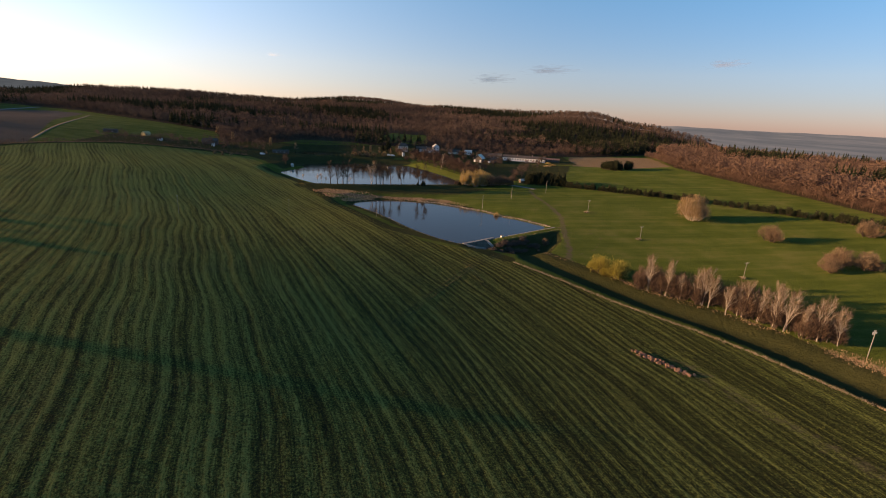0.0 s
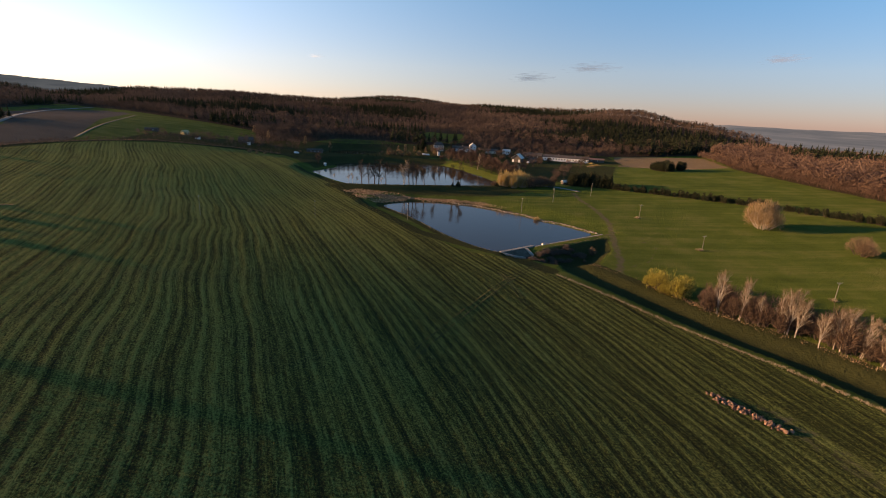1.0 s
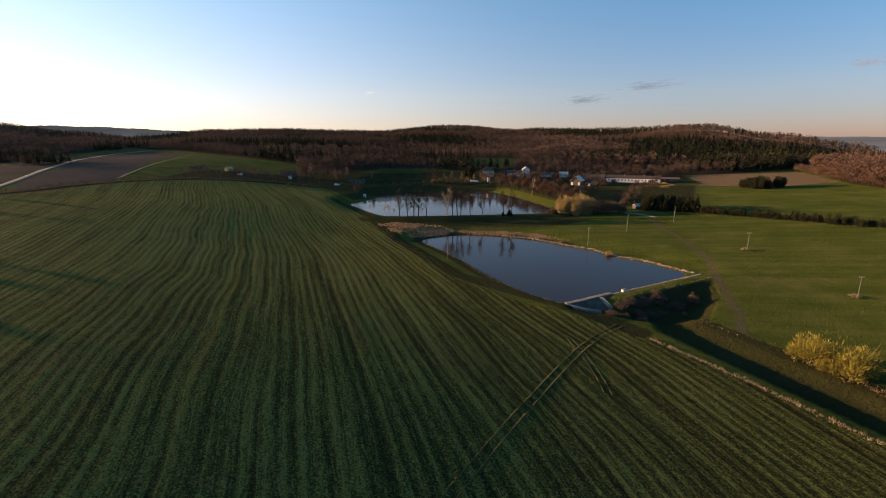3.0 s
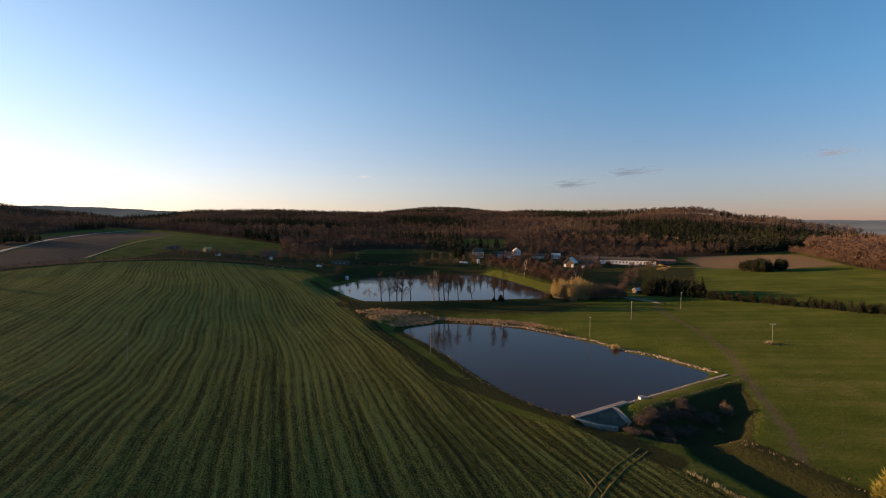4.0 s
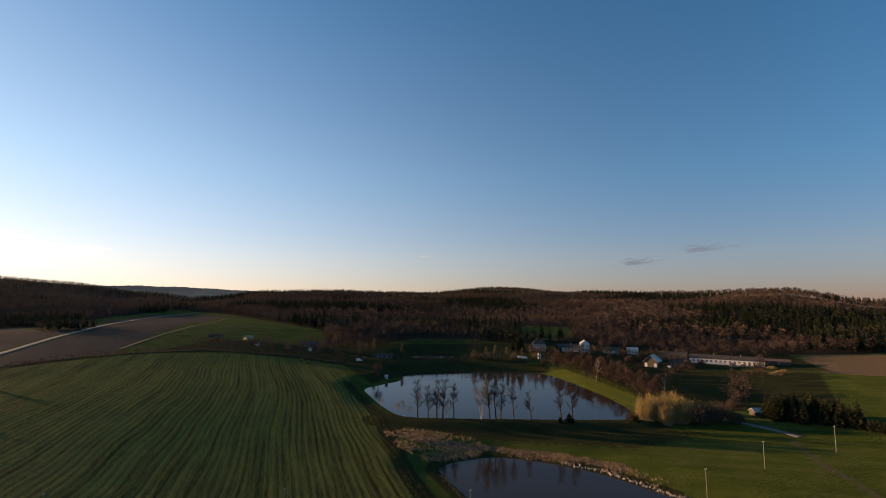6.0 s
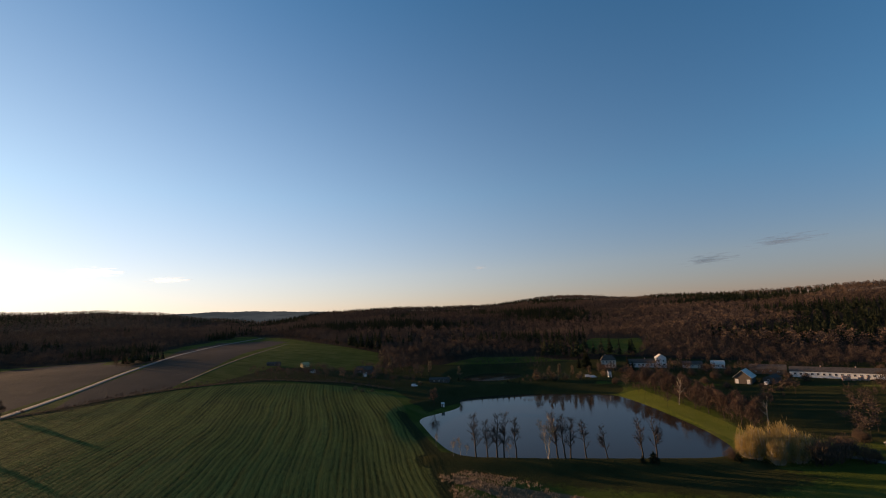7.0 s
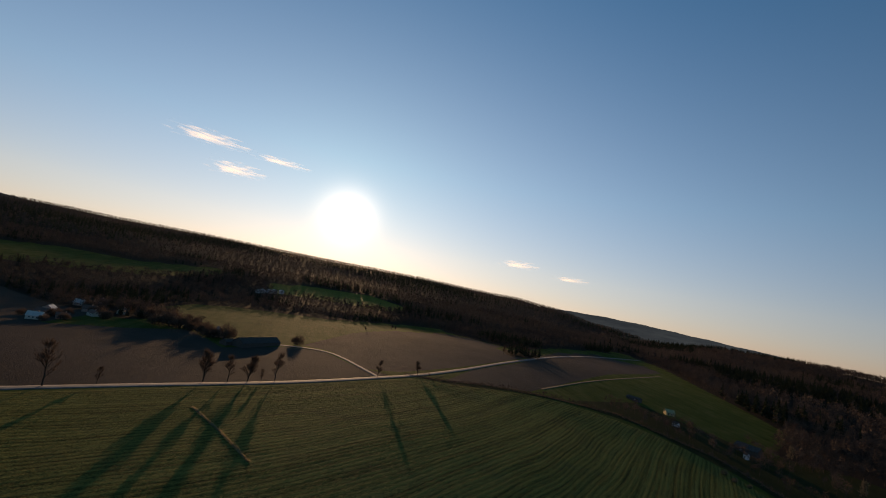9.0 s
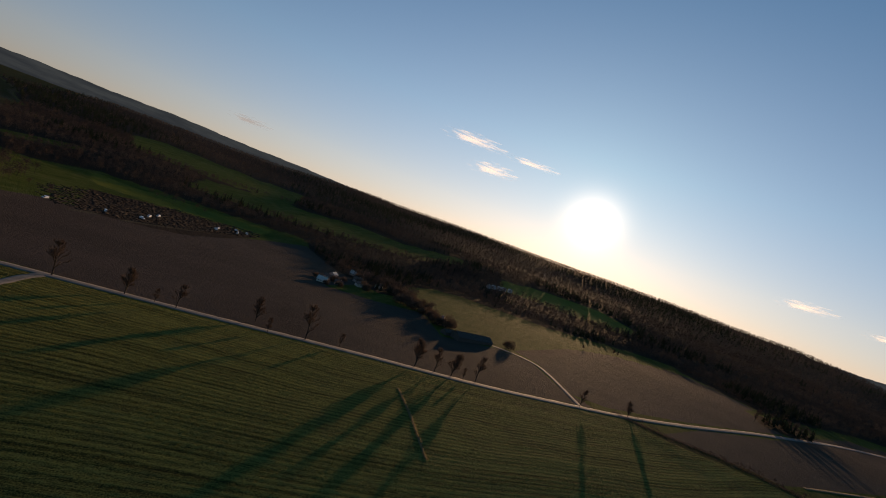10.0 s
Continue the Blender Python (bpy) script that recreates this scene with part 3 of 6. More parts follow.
def masks():
    x, y = GX.ravel(), GY.ravel()

    def area(shape, soft=1.5):
        return 1 - smooth(-soft, soft, off_shape(x, y, np.array(shape, float)))

    def strip(line, half, soft=1.0):
        return 1 - smooth(half - soft, half + soft, off_line(x, y, np.array(line, float)))

    crop = area(rounded(FIELD, True, 1))
    soil = np.max([area(s, 4) for s in (SOIL_WEST, SOIL_ROAD, SOIL_NORTH)], 0)
    woods = np.max([area(s, 8) for s in (WOOD_NORTH, WOOD_EAST, WOOD_WEST, WOOD_BEND, COPSE, YARD)], 0)
    open_land = np.max([area(s, 12) for s in PASTURES] + [area(CLEARING, 6)], 0)
    litter = np.maximum(np.clip(woods - open_land, 0, 1), area(WOOD_BELT, 6))
    straw = np.max([area(STUBBLE, 4), 0.46 * strip([(p[0] + 8, p[1] + 6) for p in DITCH[1:]], 3.0) * (y < 175), 
                    strip([(-96, 320), (-70, 314), (-48, 318), (-24, 318), (0, 312)], 3.5, 2)], 0)
    bare = np.max([0.7 * strip([(-490, -148), (-353, -152), (-292, -172)], 5, 3), 0.60 * strip(TRACK, 2.4, 2.2), 0.5 * strip([(72, 262), (82, 246), (84, 230), (76, 214), (66, 206)], 1.0), 0.48 * strip([(70, 240), (90, 236), (112, 238)], 1.0), strip(DAM_LOWER, 0.8) * 0.8, 0.42 * strip([(68, 112), (75, 92), (88, 60)], 5, 4)], 0)
    lush = 0.9 * np.max([area(s, 12) for s in PASTURES[:2]] + [area(SHORE_LAWN, 2)], 0)
    shore = 1 - smooth(3, 7, off_shape(x, y, LOWER))
    # dark rough grass; at ditch, hollow and upper dam it also paints in shade
    rough = np.max([shore * (x < 20), strip([(p[0] - 1.2, p[1] - 0.9) for p in DITCH], 6.2, 1.2), strip([(p[0] + 6, p[1] + 4.5) for p in DITCH], 4.0, 1.5), strip([(30, 194), (14, 204), (-30, 232), (-72, 286), (-110, 340), (-160, 396)], 3.5, 2), strip([(-348, 270), (-337, 300), (-339, 350), (-324, 398), (-294, 432), (-246, 449), (-200, 447)], 4.5, 1.5), area(HOLLOW, 1.5), 
                    strip(DAM_UPPER, 9, 4), strip([(-160, 425), (-158, 462), (-120, 492), (-80, 499), (-50, 502)], 10, 3), area(((-330, 400), (-290, 430), (-200, 448), (-150, 410), (-130, 500), (-60, 500), (-60, 600), (-230, 550), (-270, 500), (-345, 470)), 5), area(((-60, 520), (150, 520), (150, 600), (-60, 610)), 6), 0.9 * area(((20, 402), (58, 394), (112, 420), (140, 512), (40, 522), (-20, 505), (10, 450)), 6), 0.8 * area(((-104, 334), (14, 364), (40, 352), (10, 326), (-40, 324), (-98, 318)), 12)], 0)
    # the far plain: a patchwork of woods and ploughland
    far = np.maximum(smooth(900, 1500, np.hypot(x, y - 100)), smooth(380, 480, x)) * (1 - woods)
    spot = np.stack([x, y], 1)
    soil = np.maximum(soil, far * (clumps(spot, 170, 21) > 0.5))
    rough = np.maximum(rough, far * 0.8 * (x < 300))
    litter = np.maximum(litter, far * (x > 300))
    rough = rough * (1 - area(MEADOW_HUTS, 5))
    one = np.ones_like(crop)
    return {"land_a": (crop, soil, litter, one), "land_b": (straw, bare, lush, one), "land_c": (rough, one * 0, one * 0, one)}


def build_ground():
    ny, nx = GX.shape
    idx = np.arange(nx * ny).reshape(ny, nx)
    faces = np.stack([idx[:-1, :-1], idx[:-1, 1:], idx[1:, 1:], idx[1:, :-1]], -1).reshape(-1, 4)
    me = mesh_of("ground", np.stack([GX, GY, GZ], -1).reshape(-1, 3), faces, M_GROUND, True)
    for name, channels in masks().items():
        me.color_attributes.new(name, "FLOAT_COLOR", "POINT").data.foreach_set("color", np.stack(channels, -1).astype(np.float32).ravel())
    me.attributes.new("rows", "FLOAT", "POINT").data.foreach_set("value", across_rows(GX, GY).astype(np.float32).ravel())
    tagged(new("ground", me), "green fields, meadows and woodland floor of a valley", "ground", kind="structure")


def fan(name, outline, level, mat):
    """A flat sheet inside an outline, from triangles round its middle."""
    bm = bmesh.new()
    bm.faces.new([bm.verts.new((x, y, level)) for x, y in outline])
    bmesh.ops.triangulate(bm, faces=bm.faces[:])
    me = bpy.data.meshes.new(name)
    bm.to_mesh(me)
    bm.free()
    me.materials.append(mat)
    return me


def grown(shape, by):
    c = shape.mean(0)
    d = shape - c
    return shape + d / np.linalg.norm(d, axis=1)[:, None] * by


def ribbon(name, line, half, lift, mat, label, category, closed_ends=True):
    """A road laid over the ground, with a thickness at its edges."""
    p = rounded(line, False, 3)
    far = np.hypot(*np.diff(p, axis=0).T)
    s = np.concatenate([[0], np.cumsum(far)])
    at = np.arange(0, s[-1], 2.5)
    p = np.stack([np.interp(at, s, p[:, k]) for k in (0, 1)], 1)
    way = np.gradient(p, axis=0)
    way /= np.linalg.norm(way, axis=1)[:, None]
    side = np.stack([-way[:, 1], way[:, 0]], 1)
    rng = np.random.default_rng(3)
    cols = []
    for k in (-1.12, -1.0, -0.35, 0.35, 1.0, 1.12):
        jit = rng.normal(0, 0.12, len(p)) * (abs(k) >= 1)
        q = p + side * (half * k + jit)[:, None]
        z = ground_many(q[:, 0], q[:, 1]) + (lift if abs(k) <= 1 else -0.15)
        cols.append(np.c_[q, z])
    top = np.max([c[:, 2] for c in cols[1:5]], 0)
    for c in cols[1:5]:
        c[:, 2] = 0.5 * c[:, 2] + 0.5 * top
    v = np.stack(cols, 1)
    n = len(p)
    idx = np.arange(n * 6).reshape(n, 6)
    f = np.stack([idx[:-1, :-1], idx[:-1, 1:], idx[1:, 1:], idx[1:, :-1]], -1).reshape(-1, 4)
    tagged(new(name, mesh_of(name, v.reshape(-1, 3), f, mat, True)), label, category, kind="structure")


build_ground()
tagged(new("water_lower", fan("water_lower", grown(LOWER, 1.5), 0.0, M_WATER)), "dark calm water of the lower pond", "water", kind="structure")
tagged(new("water_upper", fan("water_upper", grown(UPPER, 1.5), 5.0, M_WATER)), "dark calm water of the upper pond", "water", kind="structure")
tagged(new("water_small", fan("water_small", grown(SMALL, 1.0), 11.0, M_WATER)), "small bright pond among bare trees", "water", kind="structure")
ribbon("road", ROAD, 2.6, 0.14, M_ROAD, "narrow pale country road between field and ploughland", "road")
ribbon("lane", LANE, 1.7, 0.12, M_ROAD, "pale farm lane that joins the road", "road")
ribbon("road_side", ((-181, -11), (-171, -9), (-157, -2), (-140, 3)), 2.2, 0.13, M_ROAD, "short pale side road by the field corner", "road")
ribbon("field_verge", FIELD_VERGE, 1.1, 0.10, M_VERGE, "pale strip of dry grass between ploughland and meadow", "verge")
for side in (-0.95, 0.95):
    ribbon("wheel_track", [(x + side * 0.93, y - side * 0.36) for x, y in ((-13, 113), (-10.3, 122), (-0.5, 148.7), (13.8, 182.8), (26, 198.5))], 0.15, 0.05, M_WHEEL_TRACK, "dark tyre track pressed across the young crop", "track")
    ribbon("wheel_track", [(x + side * 0.9, y - side * 0.4) for x, y in ((9.5, 184), (12.0, 177), (14.6, 168), (16.5, 155.5))], 0.15, 0.05, M_WHEEL_TRACK, "short tyre track turning off in the crop", "track")
ribbon("yard_track", ((28, 372), (48, 378), (66, 362), (72, 352)), 1.5, 0.10, M_ROAD, "pale dirt drive beside dark trees", "road")


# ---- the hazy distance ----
def painted_haze(name, low, high, glow):
    """Far land with its air haze painted in: blue-grey colour and a faint glow."""
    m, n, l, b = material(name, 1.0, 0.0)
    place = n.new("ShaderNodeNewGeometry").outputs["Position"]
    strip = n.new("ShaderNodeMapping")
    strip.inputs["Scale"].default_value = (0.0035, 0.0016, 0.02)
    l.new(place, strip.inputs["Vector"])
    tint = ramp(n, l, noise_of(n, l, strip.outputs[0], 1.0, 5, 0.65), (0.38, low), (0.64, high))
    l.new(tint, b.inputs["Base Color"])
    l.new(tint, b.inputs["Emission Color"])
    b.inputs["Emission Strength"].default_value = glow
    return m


def backdrop(name, bearings, far, base, crest, seed, mat, label, deep=260, bend=0.8):
    """A far ridge: a ribbon of land from its foot to its crest. crest: bearing and height."""
    rng = np.random.default_rng(seed)
    a = np.linspace(*bearings, 220)
    top = np.interp(a, [c[0] for c in crest], [c[1] for c in crest])
    wave = sum(np.sin(a * w + rng.uniform(0, 6.28)) * h for w, h in ((0.5, 3.0), (1.7, 1.8), (6.0, 0.9), (17.0, 0.9)))
    top = top + wave * np.clip((top - base) / 90, 0.15, 1)
    rows = []
    for u in np.linspace(0, 1, 7):
        r = far + deep * u
        z = base + (top - base) * u ** bend
        rows.append(np.stack([-5 - np.sin(np.radians(a)) * r, 100 + np.cos(np.radians(a)) * r, z], 1))
    idx = np.arange(7 * len(a)).reshape(7, -1)
    f = np.stack([idx[:-1, :-1], idx[:-1, 1:], idx[1:, 1:], idx[1:, :-1]], -1).reshape(-1, 4)
    tagged(new(name, mesh_of(name, np.vstack(rows), f, mat, True)), label, "hills", kind="structure")


# the tints hold the haze; the last number is its added glow
M_HAZE_EAST = painted_haze("hazy_plain", (0.080, 0.093, 0.100), (0.128, 0.134, 0.136), 0.34)
M_HAZE_WEST = painted_haze("hazy_hills", (0.050, 0.062, 0.066), (0.085, 0.100, 0.098), 0.40)
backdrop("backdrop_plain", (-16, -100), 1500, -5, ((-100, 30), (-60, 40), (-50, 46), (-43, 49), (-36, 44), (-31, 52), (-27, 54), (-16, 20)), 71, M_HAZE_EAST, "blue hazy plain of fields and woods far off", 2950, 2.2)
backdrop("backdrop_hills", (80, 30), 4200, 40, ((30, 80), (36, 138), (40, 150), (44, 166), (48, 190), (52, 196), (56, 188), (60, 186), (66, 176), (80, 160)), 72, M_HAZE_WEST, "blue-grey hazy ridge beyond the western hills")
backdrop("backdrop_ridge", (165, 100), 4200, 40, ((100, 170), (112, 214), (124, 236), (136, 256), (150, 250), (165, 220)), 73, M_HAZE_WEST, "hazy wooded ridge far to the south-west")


# ---- trees ----
class Mass:
    """Gathers tubes and slivers into one mesh."""

    def __init__(self):
        self.v, self.f, self.n, self.tones = [], [], 0, []

    def add(self, verts, faces, tone=0.5):
        verts = np.asarray(verts, float)
        self.v.append(verts)
        self.f.append(np.asarray(faces, int) + self.n)
        self.n += len(verts)
        self.tones.append(np.full(len(verts), tone))

    def tube(self, path, radii, sides=5, tone=0.5):
        path = np.asarray(path, float)
        way = np.gradient(path, axis=0)
        way /= np.linalg.norm(way, axis=1)[:, None] + 1e-9
        ref = np.where(np.abs(way[:, 2:]) > 0.9, [[1.0, 0, 0]], [[0, 0, 1.0]])
        a = np.cross(way, ref)
        a /= np.linalg.norm(a, axis=1)[:, None] + 1e-9
        b = np.cross(way, a)
        ang = np.arange(sides) * 2 * np.pi / sides
        ring = path[:, None] + (a[:, None] * np.cos(ang)[None, :, None] + b[:, None] * np.sin(ang)[None, :, None]) * np.asarray(radii)[:, None, None]
        k = len(path)
        idx = np.arange(k * sides).reshape(k, sides)
        nxt = np.roll(idx, -1, 1)
        q = np.stack([idx[:-1], nxt[:-1], nxt[1:], idx[1:]], -1).reshape(-1, 4)
        self.add(ring.reshape(-1, 3), np.vstack([q[:, [0, 1, 2]], q[:, [0, 2, 3]]]), tone)

    def slivers(self, root, way, length, width, rng, tones=None):
        """Thin tapering blades: one triangle each."""
        root, way = np.asarray(root, float), np.asarray(way, float)
        way = way / (np.linalg.norm(way, axis=1)[:, None] + 1e-9)
        side = np.cross(way, rng.normal(size=way.shape))
        side /= np.linalg.norm(side, axis=1)[:, None] + 1e-9
        w = side * np.reshape(width, (-1, 1)) * 0.5
        v = np.stack([root - w, root + w, root + way * np.reshape(length, (-1, 1))], 1).reshape(-1, 3)
        self.v.append(v)
        self.f.append(np.arange(len(v)).reshape(-1, 3) + self.n)
        self.n += len(v)
        self.tones.append(np.repeat(tones, 3) if tones is not None else rng.uniform(0, 1, len(root)).repeat(3))

    def mesh(self, name, mat, smooth_faces=False):
        return mesh_of(name, np.vstack(self.v), np.vstack(self.f), mat, smooth_faces, np.concatenate(self.tones))


def leafless(seed, tall, spread, stems=1, lean=0.08, limbs=9, first=0.3, twigs=7, girth=0.028, twig_len=1.3, twig_wide=0.05, droop=0.1, rise=1.0):
    """Trunk and limbs as one mass, fine twigs as another."""
    rng = np.random.default_rng(seed)
    wood, fine = Mass(), Mass()
    for s in range(stems):
        a = rng.uniform(0, 6.28)
        out = np.array([math.cos(a), math.sin(a), 0]) * (spread * (0.25 if stems > 1 else 0) * rng.uniform(0.5, 1.2) + lean * tall)
        h = tall * rng.uniform(0.82, 1.0) if s else tall
        t = np.linspace(0, 1, 8)
        wob = rng.normal(0, 0.012 * tall, (8, 3)) * [1, 1, 0]
        wob[0] = 0
        base = np.array([rng.normal(0, 0.25), rng.normal(0, 0.25), 0]) * (stems > 1)
        path = base + np.outer(t, [0, 0, h]) + np.outer(t ** 1.4, out) + np.cumsum(wob, 0) * 0.7
        path[0, 2] = -0.4
        r0 = girth * tall / (1 if stems == 1 else 1.4)
        wood.tube(path, r0 * (1 - t) ** 0.8 + 0.02, 6)
        for _ in range(limbs):
            u = first + (0.97 - first) * rng.uniform() ** 0.8
            root = np.array([np.interp(u, t, path[:, k]) for k in range(3)])
            b = rng.uniform(0, 6.28)
            reach = spread * (1.15 - u) * rng.uniform(0.6, 1.2)
            up = rise * reach * rng.uniform(0.5, 1.3) + 0.05 * tall
            end = np.array([math.cos(b) * reach, math.sin(b) * reach, up])
            w = np.linspace(0, 1, 5)
            limb = root + np.outer(w, end) + np.outer(w * (1 - w), [0, 0, -reach * droop * 3]) + rng.normal(0, 0.04 * reach, (5, 3)) * w[:, None]
            rl = (r0 * (1 - u) ** 0.8 + 0.02) * 0.6
            wood.tube(limb, rl * (1 - 0.9 * w) + 0.012, 4)
            for _ in range(twigs):
                c = rng.uniform(0.25, 1)
                q = np.array([np.interp(c, w, limb[:, k]) for k in range(3)])
                way = end / np.linalg.norm(end) + rng.normal(0, 0.55, 3) + [0, 0, 0.25 - droop]
                way /= np.linalg.norm(way)
                ln = twig_len * rng.uniform(0.6, 1.4)
                wood.tube([q, q + way * ln * 0.6, q + way * ln + rng.normal(0, 0.1, 3)], [rl * 0.28 + 0.012, 0.02, 0.008], 3)
                k = 6
                at = q + np.outer(rng.uniform(0.2, 1, k), way * ln)
                fine.slivers(at, way + rng.normal(0, 0.6, (k, 3)) + [0, 0, 0.15 - droop], ln * rng.uniform(0.4, 0.9, k), twig_wide * rng.uniform(0.6, 1.4, k), rng)
    return wood, fine


def bush_mass(seed, wide, tall, count, blade=0.7, thick=0.10, lobes=7):
    """A shrub: stems from the base and a ragged dome of twigs in lobes."""
    rng = np.random.default_rng(seed)
    wood, fine = Mass(), Mass()
    for k in range(lobes):
        a, d = rng.uniform(0, 6.28), wide * 0.5 * (0 if k == 0 else rng.uniform(0.25, 0.75))
        c = np.array([math.cos(a) * d, math.sin(a) * d, 0])
        h = tall * (1 if k == 0 else rng.uniform(0.45, 0.98))
        r = wide * rng.uniform(0.20, 0.34) * (7 / lobes) ** 0.4
        for _ in range(6):
            tip = c + np.array([rng.normal(0, r * 0.45), rng.normal(0, r * 0.45), h * rng.uniform(0.6, 0.95)])
            mid = (c * 0.6 + tip * 0.5) + rng.normal(0, 0.15, 3)
            wood.tube([c * 0.5 + [0, 0, -0.3], mid, tip], [0.10, 0.06, 0.015], 4)
        n = count // lobes
        dirs = rng.normal(size=(n, 3))
        dirs[:, 2] = np.abs(dirs[:, 2]) * 1.15 - 0.5
        dirs /= np.linalg.norm(dirs, axis=1)[:, None]
        depth = (rng.uniform(0.5, 1.0, n) * np.where(rng.uniform(size=n) < 0.15, rng.uniform(1.0, 1.35, n), 1.0))[:, None]
        at = c + [0, 0, h * 0.45] + dirs * [r, r, h * 0.52] * depth
        at[:, 2] = np.maximum(at[:, 2], 0.05)
        fine.slivers(at, dirs + rng.normal(0, 0.45, (n, 3)) + [0, 0, 0.85], blade * rng.uniform(0.5, 1.3, n), thick * rng.uniform(0.6, 1.4, n), rng)
    return wood, fine


def conifer_mass(seed, tall, wide, layers=11, blades=22):
    rng = np.random.default_rng(seed)
    wood, fine = Mass(), Mass()
    wood.tube([(0, 0, -0.3), (0, 0, tall * 0.5), (0, 0, tall * 0.97)], [0.022 * tall, 0.014 * tall, 0.01], 6)
    for k in range(layers):
        u = k / (layers - 1)
        z, r = tall * (0.06 + 0.88 * u), wide * 0.5 * (1 - u) ** 0.85 + 0.12
        n = max(6, int(blades * (1 - 0.6 * u)))
        a = rng.uniform(0, 6.28, n)
        ln = r * rng.uniform(0.75, 1.2, n)
        way = np.stack([np.cos(a), np.sin(a), rng.uniform(-0.45, 0.1, n) + 0.5 * u], 1)
        root = np.stack([np.cos(a) * r * 0.08, np.sin(a) * r * 0.08, z + rng.normal(0, 0.03 * tall, n)], 1)
        fine.slivers(root, way, ln, np.maximum(0.35, 0.5 * r) * rng.uniform(0.7, 1.3, n), rng)
        tip = root + way * ln[:, None] * 0.5
        fine.slivers(tip, way + rng.normal(0, 0.5, (n, 3)) + [0, 0, -0.3], ln * 0.55, 0.28 * ln, rng)
    fine.slivers([(0, 0, tall * 0.93)] * 3, [(0.05, 0, 1), (0, 0.05, 1), (-0.05, 0, 1)], [tall * 0.09] * 3, [0.15] * 3, rng)
    return wood, fine


def thing(name, label, category, group="", at=None):
    ob = new(name)
    if at is not None:
        ob.matrix_basis = at
    return tagged(ob, label, category, group)


def part(name, data, material_of, parent, label=""):
    """Links a mesh or a bmesh as one part under its thing."""
    if isinstance(data, bmesh.types.BMesh):
        me = bpy.data.meshes.new(name)
        data.to_mesh(me)
        data.free()
        me.materials.append(material_of)
        data = me
    ob = new(name, data)
    ob.parent = parent
    if label:
        ob["label"] = label
    return ob


def tree(name, masses, bark, leaf, label, category, group, at, crown="crown"):
    ob = thing(name, label, category, group, at)
    part("trunk", masses[0].mesh("trunk", bark, True), bark, ob)
    part(crown, masses[1].mesh(crown, leaf), leaf, ob)
    return ob


def stand(x, y, turn=0.0, size=1.0, sink=0.1, lean=(0, 0)):
    return pose(x, y, ground_at(x, y) - sink, lean[0], lean[1], turn) @ Matrix.Scale(size, 4)


def along(line, step):
    p = np.array(line, float)
    s = np.concatenate([[0], np.cumsum(np.hypot(*np.diff(p, axis=0).T))])
    at = np.arange(0, s[-1] + 0.01, step)
    return np.stack([np.interp(at, s, p[:, k]) for k in (0, 1)], 1)


# woodland: many small trees in a few merged masses
def far_leafless(seed, n, full=1.0):
    """A small bare tree of height 1: thin stem and a round crown in lobes."""
    rng = np.random.default_rng(seed)
    m = Mass()
    m.tube([(0, 0, -0.05), (0, 0, 0.5)], [0.011, 0.005], 3)
    lobes = 5
    a = rng.uniform(0, 6.28, lobes)
    out = rng.uniform(0.10, 0.20, lobes)
    heart = np.stack([np.cos(a) * out, np.sin(a) * out, rng.uniform(0.42, 0.80, lobes)], 1)
    heart[0] = (0, 0, 0.78)
    pick = rng.integers(0, lobes, n)
    d = rng.normal(size=(n, 3))
    d /= np.linalg.norm(d, axis=1)[:, None]
    at = heart[pick] + d * [0.17, 0.17, 0.19] * rng.uniform(0.35, 1.0, n)[:, None]
    m.slivers(at, d * [0.8, 0.8, 0.5] + [0, 0, 0.35] + rng.normal(0, 0.5, (n, 3)), rng.uniform(0.06, 0.14, n), rng.uniform(0.022, 0.05, n) * (100 / n) ** 0.5 * full, rng)
    return np.vstack(m.v), np.vstack(m.f)


def far_conifer(seed, layers, n):
    """A small spruce of height 1: tiers of drooping ragged boughs."""
    rng = np.random.default_rng(seed)
    m = Mass()
    for k in range(layers):
        u = k / layers
        r, z = (0.19 * (1 - u) + 0.025) * rng.uniform(0.8, 1.2), 0.16 + 0.74 * u
        a = np.arange(n) * 6.283 / n + rng.uniform(0, 6.28) + rng.normal(0, 0.25, n)
        way = np.stack([np.cos(a), np.sin(a), rng.uniform(-0.75, -0.15, n)], 1)
        root = np.stack([np.zeros(n), np.zeros(n), z + 0.06 + rng.normal(0, 0.02, n)], 1)
        m.slivers(root, way, r * rng.uniform(0.8, 1.35, n), r * rng.uniform(0.7, 1.2, n), rng)
    m.slivers([(0, 0, 0.78)] * 3, [(0.05, 0, 1), (-0.03, 0.05, 1), (0, -0.05, 1)], [0.22] * 3, [0.05] * 3, rng)
    return np.vstack(m.v), np.vstack(m.f)


